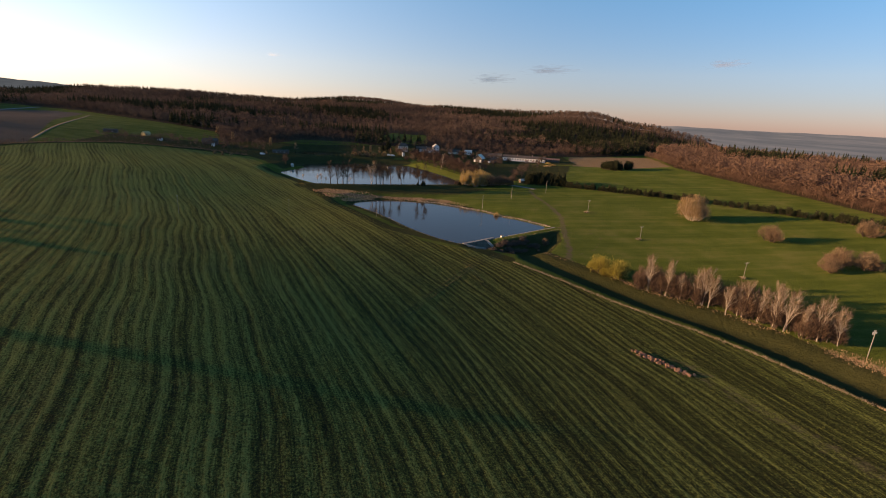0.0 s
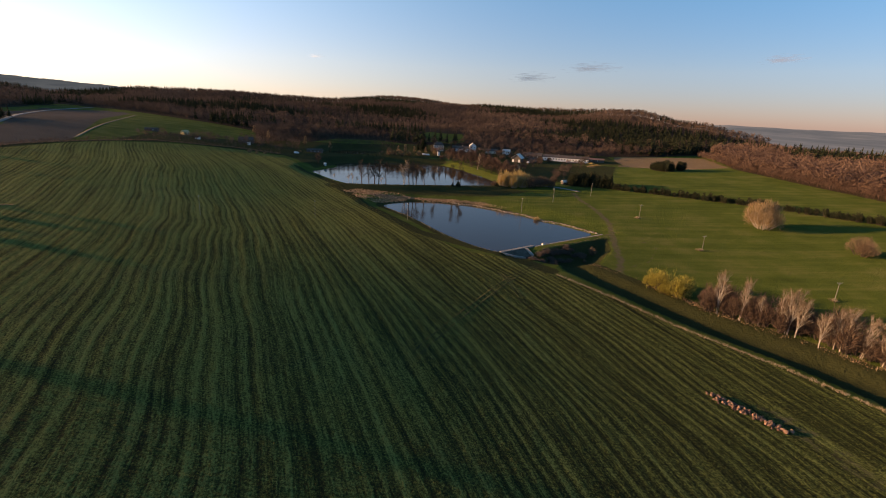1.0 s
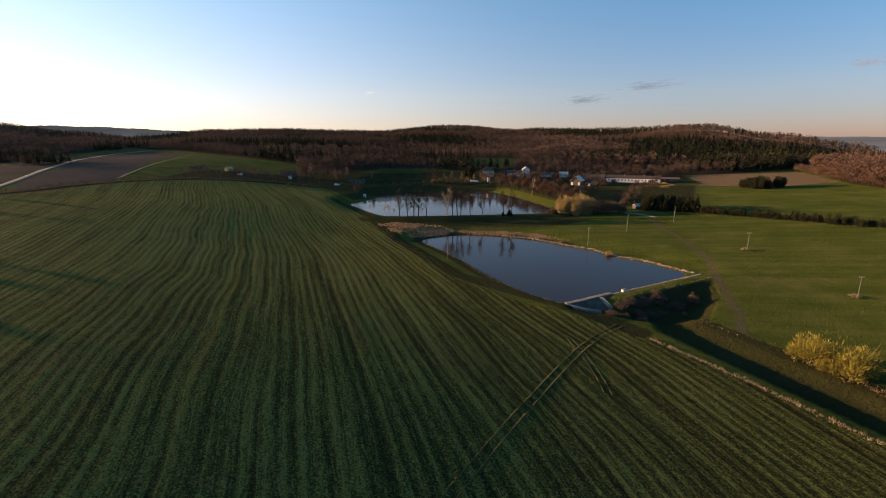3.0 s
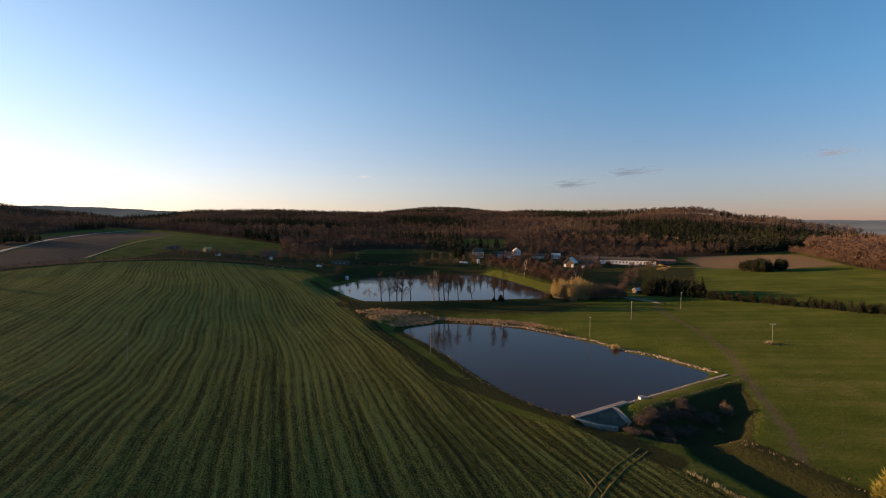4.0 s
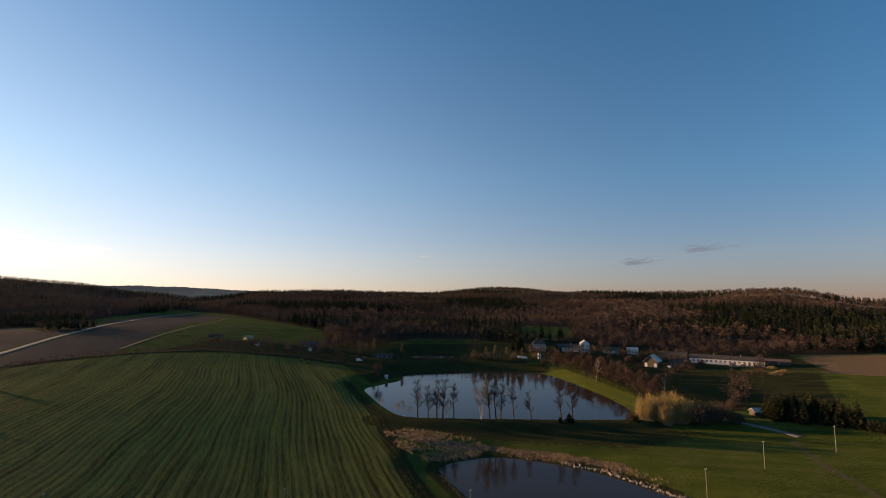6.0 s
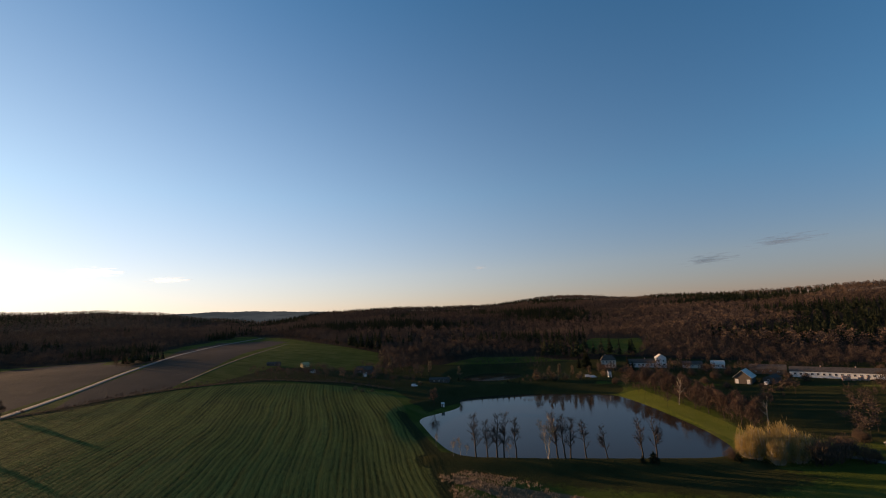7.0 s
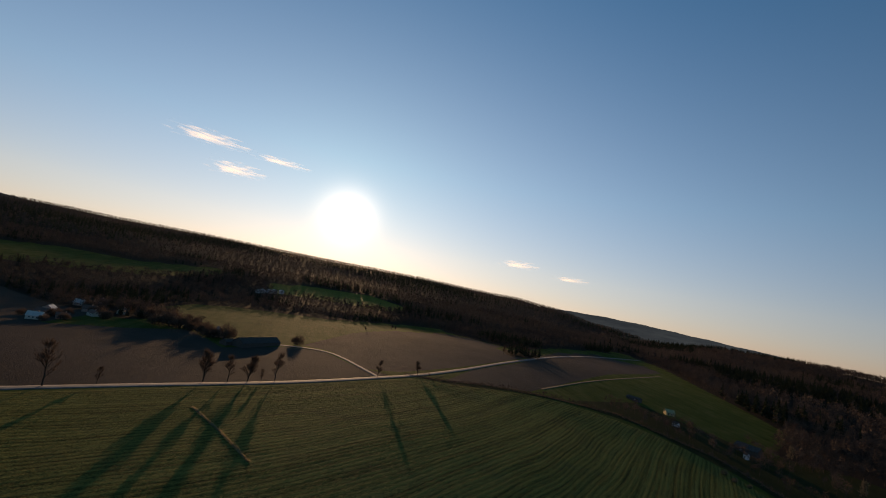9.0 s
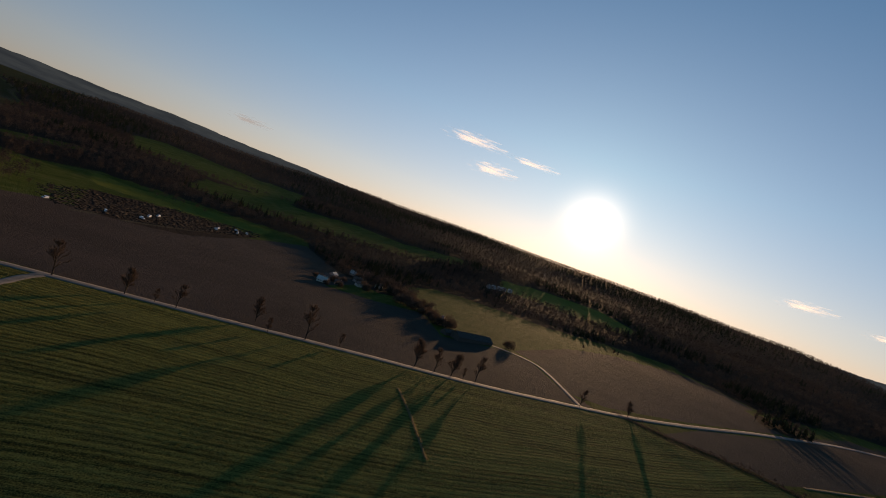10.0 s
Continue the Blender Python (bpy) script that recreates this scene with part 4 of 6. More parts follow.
def woodland(name, places, sizes, kinds, mat, seed, label, category):
    """Merges a set of small trees into one mesh; the tone varies from tree to tree."""
    rng = np.random.default_rng(seed)
    V, F, T, n = [], [], [], 0
    pick = rng.integers(0, len(kinds), len(places))
    z = ground_many(places[:, 0], places[:, 1])
    for k, (v, f) in enumerate(kinds):
        w = np.flatnonzero(pick == k)
        if not len(w):
            continue
        a = rng.uniform(0, 6.28, len(w))
        c, s = np.cos(a), np.sin(a)
        fat = rng.uniform(0.85, 1.25, len(w))
        X = (v[None, :, 0] * c[:, None] - v[None, :, 1] * s[:, None]) * (sizes[w] * fat)[:, None] + places[w, 0][:, None]
        Y = (v[None, :, 0] * s[:, None] + v[None, :, 1] * c[:, None]) * (sizes[w] * fat)[:, None] + places[w, 1][:, None]
        Z = v[None, :, 2] * sizes[w][:, None] + z[w][:, None]
        V.append(np.stack([X, Y, Z], -1).reshape(-1, 3))
        F.append((f[None] + (np.arange(len(w)) * len(v))[:, None, None] + n).reshape(-1, 3))
        T.append(np.repeat(0.40 * rng.uniform(0, 1, len(w)) + 0.30 * clumps(places[w], 24, seed) + 0.30 * clumps(places[w], 90, seed + 40), len(v)))
        n += len(w) * len(v)
    if V:
        tagged(new(name, mesh_of(name, np.vstack(V), np.vstack(F), mat, False, np.concatenate(T))), label, category, kind="stuff")


def scatter(shape, step, seed, but=(), jitter=0.45):
    rng = np.random.default_rng(seed)
    s = np.array(shape, float)
    lo, hi = s.min(0), s.max(0)
    gx, gy = np.meshgrid(np.arange(lo[0], hi[0], step), np.arange(lo[1], hi[1], step))
    p = np.stack([gx.ravel(), gy.ravel()], 1) + rng.uniform(-jitter, jitter, (gx.size, 2)) * step
    keep = off_shape(p[:, 0], p[:, 1], s) < rng.normal(0, step * 0.2, len(p))
    for b in but:
        keep &= off_shape(p[:, 0], p[:, 1], np.array(b, float)) > 0
    return p[keep]


def forests():
    rng = np.random.default_rng(11)
    fine = [far_leafless(s, 110) for s in (1, 2, 3, 4)]
    mid = [far_leafless(s, 66, 1.35) for s in (5, 6, 7)]
    rough = [far_leafless(s, 30, 1.35) for s in (8, 9)]
    spruce, spruce_far = [far_conifer(s, 7, 7) for s in (1, 2, 3, 6)], [far_conifer(s, 4, 5) for s in (4, 5)]
    north = np.array(WOOD_NORTH, float)
    # the northern wood: a close belt in front, the slope behind
    p = scatter(WOOD_NORTH, 6.5, 1, [CLEARING])
    front = (off_shape(p[:, 0], p[:, 1], north) > -70) & (p[:, 1] < 800)
    p = p[front]
    dark = clumps(p, 45, 2) + rng.normal(0, 0.10, len(p)) > 0.90
    woodland("woodland_front", p[~dark], rng.uniform(7, 14, (~dark).sum()) * (0.75 + 0.4 * clumps(p[~dark], 40, 51)), fine, M_WOOD_TWIG, 3, "bare brown deciduous trees at the foot of the wooded hill", "woodland")
    woodland("spruces_front", p[dark], rng.uniform(12, 21, dark.sum()), spruce, M_NEEDLE, 4, "dark spruces among bare trees at the foot of the hill", "woodland")
    p = scatter(WOOD_NORTH, 10.5, 5, [CLEARING])
    back = (off_shape(p[:, 0], p[:, 1], north) <= -60) | (p[:, 1] >= 800)
    p = p[back]
    dark = clumps(p, 60, 6) + rng.normal(0, 0.12, len(p)) > 0.72
    woodland("woodland_slope", p[~dark], rng.uniform(10, 17, (~dark).sum()) * (0.8 + 0.35 * clumps(p[~dark], 60, 52)), mid, M_WOOD_TWIG, 7, "bare brown woodland on the hill slope", "woodland")
    woodland("spruces_slope", p[dark], rng.uniform(11, 18, dark.sum()), spruce, M_NEEDLE, 8, "dark spruce stands on the hill slope", "woodland")
    # the russet wood beside the meadow
    p = scatter(WOOD_EAST, 6.0, 9)
    d = off_shape(p[:, 0], p[:, 1], np.array(WOOD_EAST, float))
    p, d = p[d > -190], d[d > -190]
    keep = (d > -60) | (rng.uniform(size=len(d)) < 0.6)
    p, d = p[keep], d[keep]
    dark = (clumps(p, 40, 12) > 0.9) & (d < -60)
    woodland("woodland_russet", p[~dark], rng.uniform(12, 18, (~dark).sum()), fine, M_RUSSET, 10, "russet leafless beech wood along the meadow edge", "woodland")
    woodland("spruces_east", p[dark], rng.uniform(14, 20, dark.sum()), spruce, M_NEEDLE, 13, "dark spruces inside the russet wood", "woodland")
    # the western slopes
    p = scatter(WOOD_WEST, 9.5, 27, PASTURES)
    p = p[np.hypot(p[:, 0], p[:, 1] - 100) < 1250]
    dark = clumps(p, 60, 28) + rng.normal(0, 0.2, len(p)) > 0.95
    woodland("woodland_mid_west", p[~dark], rng.uniform(8, 14, (~dark).sum()), mid, M_WOOD_TWIG, 26, "bare brown scrub woodland below the western ridge", "woodland")
    woodland("spruces_mid_west", p[dark], rng.uniform(10, 17, dark.sum()), spruce, M_NEEDLE, 29, "dark spruce stands below the western ridge", "woodland")
    p = scatter(WOOD_WEST, 15, 14, PASTURES)
    p = p[np.hypot(p[:, 0], p[:, 1] - 100) < 2950]
    dark = clumps(p, 130, 15) + rng.normal(0, 0.2, len(p)) > 0.72
    near = np.hypot(p[:, 0], p[:, 1] - 100) < 1250
    p, dark = p[~near], dark[~near]
    woodland("woodland_west", p[~dark], rng.uniform(8, 15, (~dark).sum()), rough, M_WOOD_TWIG, 16, "far bare woodland on the western ridge", "woodland")
    woodland("spruces_west", p[dark], rng.uniform(10, 17, dark.sum()), spruce_far, M_NEEDLE, 17, "far dark spruce forest on the western ridge", "woodland")
    p = np.vstack([scatter(WOOD_BEND, 6.5, 61), scatter(COPSE, 7.0, 62)])
    dark = clumps(p, 30, 63) + rng.normal(0, 0.1, len(p)) > 0.92
    woodland("woodland_bend", p[~dark], rng.uniform(5, 10, (~dark).sum()), fine, M_WOOD_TWIG, 64, "bare brown trees round the bend of the road", "woodland")
    woodland("spruces_bend", p[dark], rng.uniform(9, 14, dark.sum()), spruce, M_NEEDLE, 65, "dark spruces at the bend of the road", "woodland")
    p = scatter(((320, 640), (372, 600), (430, 545), (470, 490), (486, 505), (440, 575), (385, 635), (340, 672)), 6.5, 68)
    woodland("pines_behind", p, rng.uniform(14, 22, len(p)), spruce, M_NEEDLE, 69, "dark pines rising behind the russet wood", "woodland")
    # undergrowth along the edge of the russet wood
    edge = scatter(((262, 616), (249, 497), (251, 402), (257, 326), (261, 250), (271, 150), (299, 40), (315, 40), (287, 152), (276, 252), (272, 328), (266, 402), (266, 496), (282, 606)), 2.8, 66)
    woodland("wood_edge", edge, rng.uniform(3.5, 9, len(edge)), fine, M_RUSSET, 67, "russet undergrowth and saplings along the wood edge", "undergrowth")
    # tree belts between the western fields, and thickets by the houses
    belts = (((-640, 560), (-720, 420), (-800, 300)), ((-480, -20), (-560, -40), (-700, -150)), ((-420, 70), (-445, 100), (-470, 60), (-520, 10)), ((-600, -140), (-700, -30), (-800, 60)), ((-300, -240), (-420, -440), (-560, -500)), ((-500, -300), (-640, -250), (-760, -120), (-840, 60)))
    p = np.vstack([along(b, 5) + rng.normal(0, 9, (len(along(b, 5)), 2)) for b in belts])
    woodland("tree_belts", p, rng.uniform(8, 15, len(p)), fine, M_WOOD_TWIG, 18, "bare tree belts between the ploughed fields", "woodland")
    thickets = (((-60, 545), (-30, 552), (0, 556)), ((-40, 512), (-20, 485), (0, 455), (22, 425)), ((50, 560), (130, 575)), ((0, 590), (100, 585), (150, 590)), ((-330, 428), (-300, 446), (-240, 462), (-190, 462)), ((-114, 508), (-92, 516)), ((-250, 500), (-230, 520), (-200, 500)), ((60, 400), (80, 470), (110, 520)), ((-30, 540), (40, 560), (130, 590)), ((-20, 560), (60, 545)), ((-340, 440), (-280, 470), (-220, 480)), ((-70, 548), (-50, 556)), ((20, 440), (40, 470), (60, 510)), ((-270, 510), (-240, 500)))
    p = np.vstack([along(b, 3.2) + rng.normal(0, 4, (len(along(b, 3.2)), 2)) for b in thickets])
    woodland("thickets", p, rng.uniform(4, 11, len(p)), fine, M_WOOD_TWIG, 19, "bare brown thickets round the houses and ponds", "woodland")
    p = np.vstack([along(((-355, 275), (-335, 300), (-338, 350), (-322, 396), (-292, 430), (-245, 447), (-200, 446)), 1.4)])
    woodland("verge_scrub", p + rng.normal(0, 1.6, p.shape), rng.uniform(1.6, 4.2, len(p)), fine, M_WOOD_TWIG, 20, "low bare scrub along the field edge", "scrub")
    p = scatter(((-205, 556), (-190, 596), (-130, 602), (-102, 588), (-112, 558), (-150, 560)), 3.6, 33)
    woodland("pond_scrub", p, rng.uniform(2.0, 4.2, len(p)), fine, M_WOOD_TWIG, 34, "low bare scrub behind the small pond", "scrub")
    p = scatter(WOOD_BELT, 7.5, 35)
    dark = clumps(p, 30, 36) + rng.normal(0, 0.2, len(p)) > 0.9
    woodland("woodland_belt", p[~dark], rng.uniform(6, 12, (~dark).sum()), mid, M_WOOD_TWIG, 37, "broad belt of bare brown trees below the pastures", "woodland")
    woodland("spruces_belt", p[dark], rng.uniform(8, 14, dark.sum()), spruce, M_NEEDLE, 38, "dark spruces within the belt of bare trees", "woodland")


forests()


# ---- single trees, bushes and hedges ----
def spread_copies(first, spots, seed, lo=0.85, hi=1.15, lean=3.0, labels=None):
    """Copies of a thing, each turned, sized and leaning a little differently."""
    rng = np.random.default_rng(seed)
    for x, y in spots:
        copy_thing(first, stand(x, y, rng.uniform(0, 360), rng.uniform(lo, hi), 0.15, rng.uniform(-lean, lean, 2)))


def dam_trees():
    group = "bare trees along the upper dam"
    label = "slender bare dark tree on the grassy dam between ponds"
    kinds = [tree("dam_tree", leafless(20 + k, 16.5, 3.4, limbs=22, first=0.24, twigs=8, girth=0.022, twig_len=1.5, twig_wide=0.075), M_TRUNK, M_DARK_TWIG, label, "tree", group, stand(x, y, 40 * k, s))
             for k, (x, y, s) in enumerate(((-88, 339, 1.0), (-79, 341, 1.08), (-51, 345.5, 0.98)))]
    for k, (x, y, s) in enumerate(((-83, 340, 0.86), (-76, 341, 1.0), (-71, 342.5, 0.95), (-49, 346, 0.92), (-54, 345, 1.0), (-43, 348, 0.86), (-22, 353, 0.88), (-17, 354.5, 0.92))):
        copy_thing(kinds[k % 3], stand(x, y, 77 * k, s, 0.15, (0, 0)))
    copy_thing(kinds[1], stand(-35, 350, 10, 0.70, 0.15, (0, -9)))
    tree("dam_tree", leafless(31, 17.5, 4.5, stems=3, limbs=13, first=0.2, twigs=8, girth=0.013, twig_wide=0.07), M_BIRCH, M_PALE_TWIG, "full pale-twigged tree with orange tint on the dam", "tree", group, stand(-57, 342.5, 0, 0.95))
    small = tree("sapling", leafless(33, 7.0, 2.0, limbs=9, first=0.3, twigs=6, girth=0.012), M_BIRCH, M_PALE_TWIG, "small pale sapling on the pond bank", "tree", "saplings on the dam", stand(-94, 336, 0))
    for x, y, s in ((-97, 335, 0.9), (-91, 336, 0.7), (-74, 342, 0.8), (-112, 348, 0.8)):
        copy_thing(small, stand(x, y, 50 * x, s))
    dark = tree("evergreen_bush", conifer_mass(35, 4.6, 4.6, 9, 26), M_TRUNK, M_NEEDLE, "dark rounded evergreen bush on the dam edge", "bush", "evergreen bushes on the dam", stand(-18, 349, 0))
    copy_thing(dark, stand(-22, 348, 90, 0.62))
    copy_thing(dark, stand(11, 359, 140, 0.75))


def birch_row():
    group = "birches along the ditch"
    rng = np.random.default_rng(40)
    line = along(((81, 167), (88, 161), (98, 152), (108, 140), (116, 128), (121, 121)), 2.6)
    kinds = [tree("birch", leafless(41 + k, 13.5, 2.4, stems=2 + k % 2, limbs=16, first=0.10, twigs=8, girth=0.010, twig_len=1.5, twig_wide=0.050, droop=-0.2, rise=2.0), M_BIRCH, M_LOW_BUSH,
                  "tall bare birch with pale bark beside the ditch", "tree", group, stand(*line[3 + 5 * k], 30 * k)) for k in range(3)]
    for k, (x, y) in enumerate(line):
        if k in (3, 8, 13):
            continue
        if k % 2 or rng.uniform() < 0.3:
            copy_thing(kinds[rng.integers(0, 3)], stand(x + rng.normal(0, 1.0), y + rng.normal(0, 1.0), rng.uniform(0, 360), rng.uniform(0.72, 1.06), 0.15, rng.uniform(-5, 5, 2)))
    shrub = tree("alder_shrub", bush_mass(50, 4.6, 9.0, 1500, 1.4, 0.11, 6), M_TRUNK, M_TWIG, "leafless brown alder shrub beneath the birches", "bush", "alder shrubs along the ditch", stand(84, 166))
    spots = [(x + 0.3 + rng.normal(0, 1.6), y + 0.3 + rng.normal(0, 1.6)) for x, y in along(((80, 170), (98, 154), (110, 140), (121, 123)), 1.9)]
    spread_copies(shrub, spots, 51, 0.9, 1.4)
    w = tree("willow", bush_mass(55, 9.0, 7.5, 3600, 0.8, 0.16, 10), M_TRUNK, M_WILLOW, "round willow in fresh yellow-green leaf by the ditch", "tree", "willows by the ditch", stand(67, 184.5, 0, 1.12))
    copy_thing(w, stand(73.5, 177, 80, 1.1))
    copy_thing(w, stand(70.0, 180, 150, 0.5))


def meadow_bushes():
    group = "bushes in the meadow"
    big = tree("bush", bush_mass(60, 19, 17, 11000, 1.6, 0.14, 16), M_BIRCH, M_PALE_TWIG, "large pale leafless thicket standing alone in the meadow", "bush", group, stand(148, 262))
    low = tree("bush", bush_mass(61, 12, 9.0, 5200, 1.0, 0.12, 11), M_TRUNK, M_LOW_BUSH, "low round brown leafless bush in the meadow", "bush", group, stand(167, 222))
    copy_thing(low, stand(172, 186, 100, 1.05))
    copy_thing(low, stand(165, 181, 200, 0.75))
    copy_thing(low, stand(180, 181, 290, 0.95))
    copy_thing(low, stand(216, 223, 40, 1.0))
    copy_thing(low, stand(226, 218, 130, 0.8))
    copy_thing(low, stand(240, 226, 230, 0.7))
    tip = tree("bush", bush_mass(63, 3.6, 3.2, 900, 0.5, 0.08, 4), M_TRUNK, M_GOLD, "small golden bush on the pond shore", "bush", "small golden bushes", stand(33, 277))
    hollow = tree("bush", bush_mass(68, 4.0, 4.2, 1100, 0.6, 0.08, 5), M_TRUNK, M_LOW_BUSH, "lone brown leafless bush in the hollow below the dam", "bush", "", stand(53, 225))
    copy_thing(hollow, stand(48, 216, 10, 0.45))
    thorn = tree("bramble", bush_mass(66, 5.6, 1.5, 1100, 0.6, 0.06, 9), M_TRUNK, M_BRAMBLE, "grey-brown leafless bramble on the outer dam slope", "bush", "brambles below the dam", stand(27, 211))
    for x, y, s in ((30, 214, 0.9), (33, 210, 1.1), (34, 216, 0.8), (37, 212, 1.0), (28, 206, 0.9), (38, 219, 0.9), (41, 215, 0.7), (24, 205, 0.8), (33, 204, 0.8), (42, 222, 0.8)):
        copy_thing(thorn, stand(x, y, 70 * x, s))
    rng = np.random.default_rng(67)
    for _ in range(26):
        u, v = rng.uniform(0.0, 0.75), rng.uniform(1.5, 10)
        x, y = 26 + 26 * u + 0.62 * v, 214.5 + 20.5 * u - 0.78 * v
        copy_thing(thorn, stand(x, y, rng.uniform(0, 360), rng.uniform(0.5, 0.95)))
    dry = tree("dry_weeds", bush_mass(64, 3.2, 1.6, 500, 0.5, 0.05, 5), M_TRUNK, M_GRASS_TUFT, "dry reddish weeds round a pole foot", "weeds", "weeds at pole feet", stand(90.2, 280.5))
    copy_thing(dry, stand(103, 229, 70, 0.9))
    copy_thing(dry, stand(127, 178, 160, 0.8))


def upper_pond_trees():
    gold = tree("golden_willow", bush_mass(70, 11.5, 13.5, 6000, 1.7, 0.13, 26), M_BIRCH, M_GOLD, "golden-twigged willow thicket beside the upper pond", "bush", "golden willows by the pond", stand(17, 366))
    for x, y, s in ((24, 362, 0.74), (31, 366, 0.95), (27, 371, 1.06), (20, 373, 0.82), (36, 371, 0.70)):
        copy_thing(gold, stand(x, y, 70 * x, s))
    brown = tree("thicket", bush_mass(71, 11, 11, 3000, 1.3, 0.13, 8), M_TRUNK, M_TWIG, "brown leafless thicket beside golden willows", "bush", "brown thickets by the pond", stand(37, 364))
    for x, y, s in ((43, 369, 0.9), (47, 375, 0.8), (52, 369, 0.7), (9, 361, 0.45), (58, 396, 0.55), (50, 384, 0.6)):
        copy_thing(brown, stand(x, y, 60 * x, s))
    for x, y, s in ((-46, 512, 0.5), (-30, 522, 0.55), (-14, 516, 0.5), (-2, 528, 0.6), (12, 520, 0.5), (20, 535, 0.6), (6, 545, 0.55), (-22, 540, 0.6), (-44, 548, 0.5), (60, 520, 0.5), (72, 531, 0.6), (30, 548, 0.6), (64, 540, 0.5), (-60, 556, 0.6), (16, 560, 0.55), (24, 508, 0.45), (120, 560, 0.6)):
        copy_thing(brown, stand(x, y, 60 * x, s))["label"] = "brown leafless thicket among the farm buildings"
    tree("dead_tree", leafless(72, 11, 4.5, limbs=9, first=0.4, twigs=3, girth=0.022), M_BIRCH, M_PALE_TWIG, "pale dead tree with broken limbs", "tree", "", stand(31, 420))
    row = tree("shore_tree", leafless(73, 11.5, 5.0, stems=2, limbs=17, first=0.12, twigs=11, girth=0.017, twig_len=1.5, twig_wide=0.15), M_TRUNK, M_RUSSET, "reddish bare tree in a row on the pond bank", "tree", "row of trees on the pond bank", stand(-26, 497))
    for x, y, s in ((-32, 506, 0.8), (-19, 486, 0.9), (-12, 476, 1.0), (-4, 464, 0.9), (2, 452, 0.85), (8, 441, 1.0), (14, 431, 0.95), (20, 420, 0.9), (24, 409, 0.8), (6, 462, 0.9), (-14, 496, 1.0), (14, 446, 0.8), (-24, 508, 0.9), (-8, 488, 0.95), (0, 474, 1.0), (10, 454, 0.9), (20, 436, 0.9), (28, 424, 0.8), (-36, 516, 0.8)):
        copy_thing(row, stand(x, y, 47 * x, s * 1.12))
    tall = tree("shore_tree", leafless(74, 15, 4.5, limbs=12, first=0.35, twigs=6, girth=0.02), M_BIRCH, M_PALE_TWIG, "tall pale-barked tree leaning over the pond bank", "tree", "row of trees on the pond bank", stand(-6, 461, 0, 1.0, 0.15, (0, 6)))
    tree("shore_tree", leafless(75, 9.5, 4.0, stems=2, limbs=14, first=0.12, twigs=9, girth=0.014, twig_wide=0.09), M_TRUNK, M_RUSSET, "reddish bare tree on the small headland", "tree", "", stand(-152, 424))
    col = tree("poplar", leafless(76, 12, 2.6, limbs=28, first=0.10, twigs=9, girth=0.013, twig_wide=0.12, droop=-0.3), M_TRUNK, M_PALE_TWIG, "slim pale-twigged poplar behind the pond", "tree", "poplars behind the pond", stand(-196, 503))
    for x, y, s in ((-168, 503, 0.85), (-240, 508, 1.0), (-96, 518, 0.8), (-88, 520, 0.9), (-78, 522, 0.8), (-66, 528, 0.7), (-282, 560, 0.8), (-275, 545, 0.9)):
        copy_thing(col, stand(x, y, 33 * x, s))
    low = tree("pond_bush", bush_mass(77, 6, 6.5, 1500, 0.9, 0.11, 6), M_TRUNK, M_PALE_TWIG, "pale leafless bush behind the upper pond", "bush", "bushes behind the upper pond", stand(-106, 515))
    for x, y, s in ((-100, 517, 0.9), (-92, 516, 1.1), (-84, 519, 1.0), (-73, 524, 1.0), (-57, 536, 0.9), (-176, 498, 0.6), (-190, 474, 0.5), (-214, 430, 0.5), (-222, 432, 0.6), (-208, 434, 0.45)):
        copy_thing(low, stand(x, y, 51 * x, s))


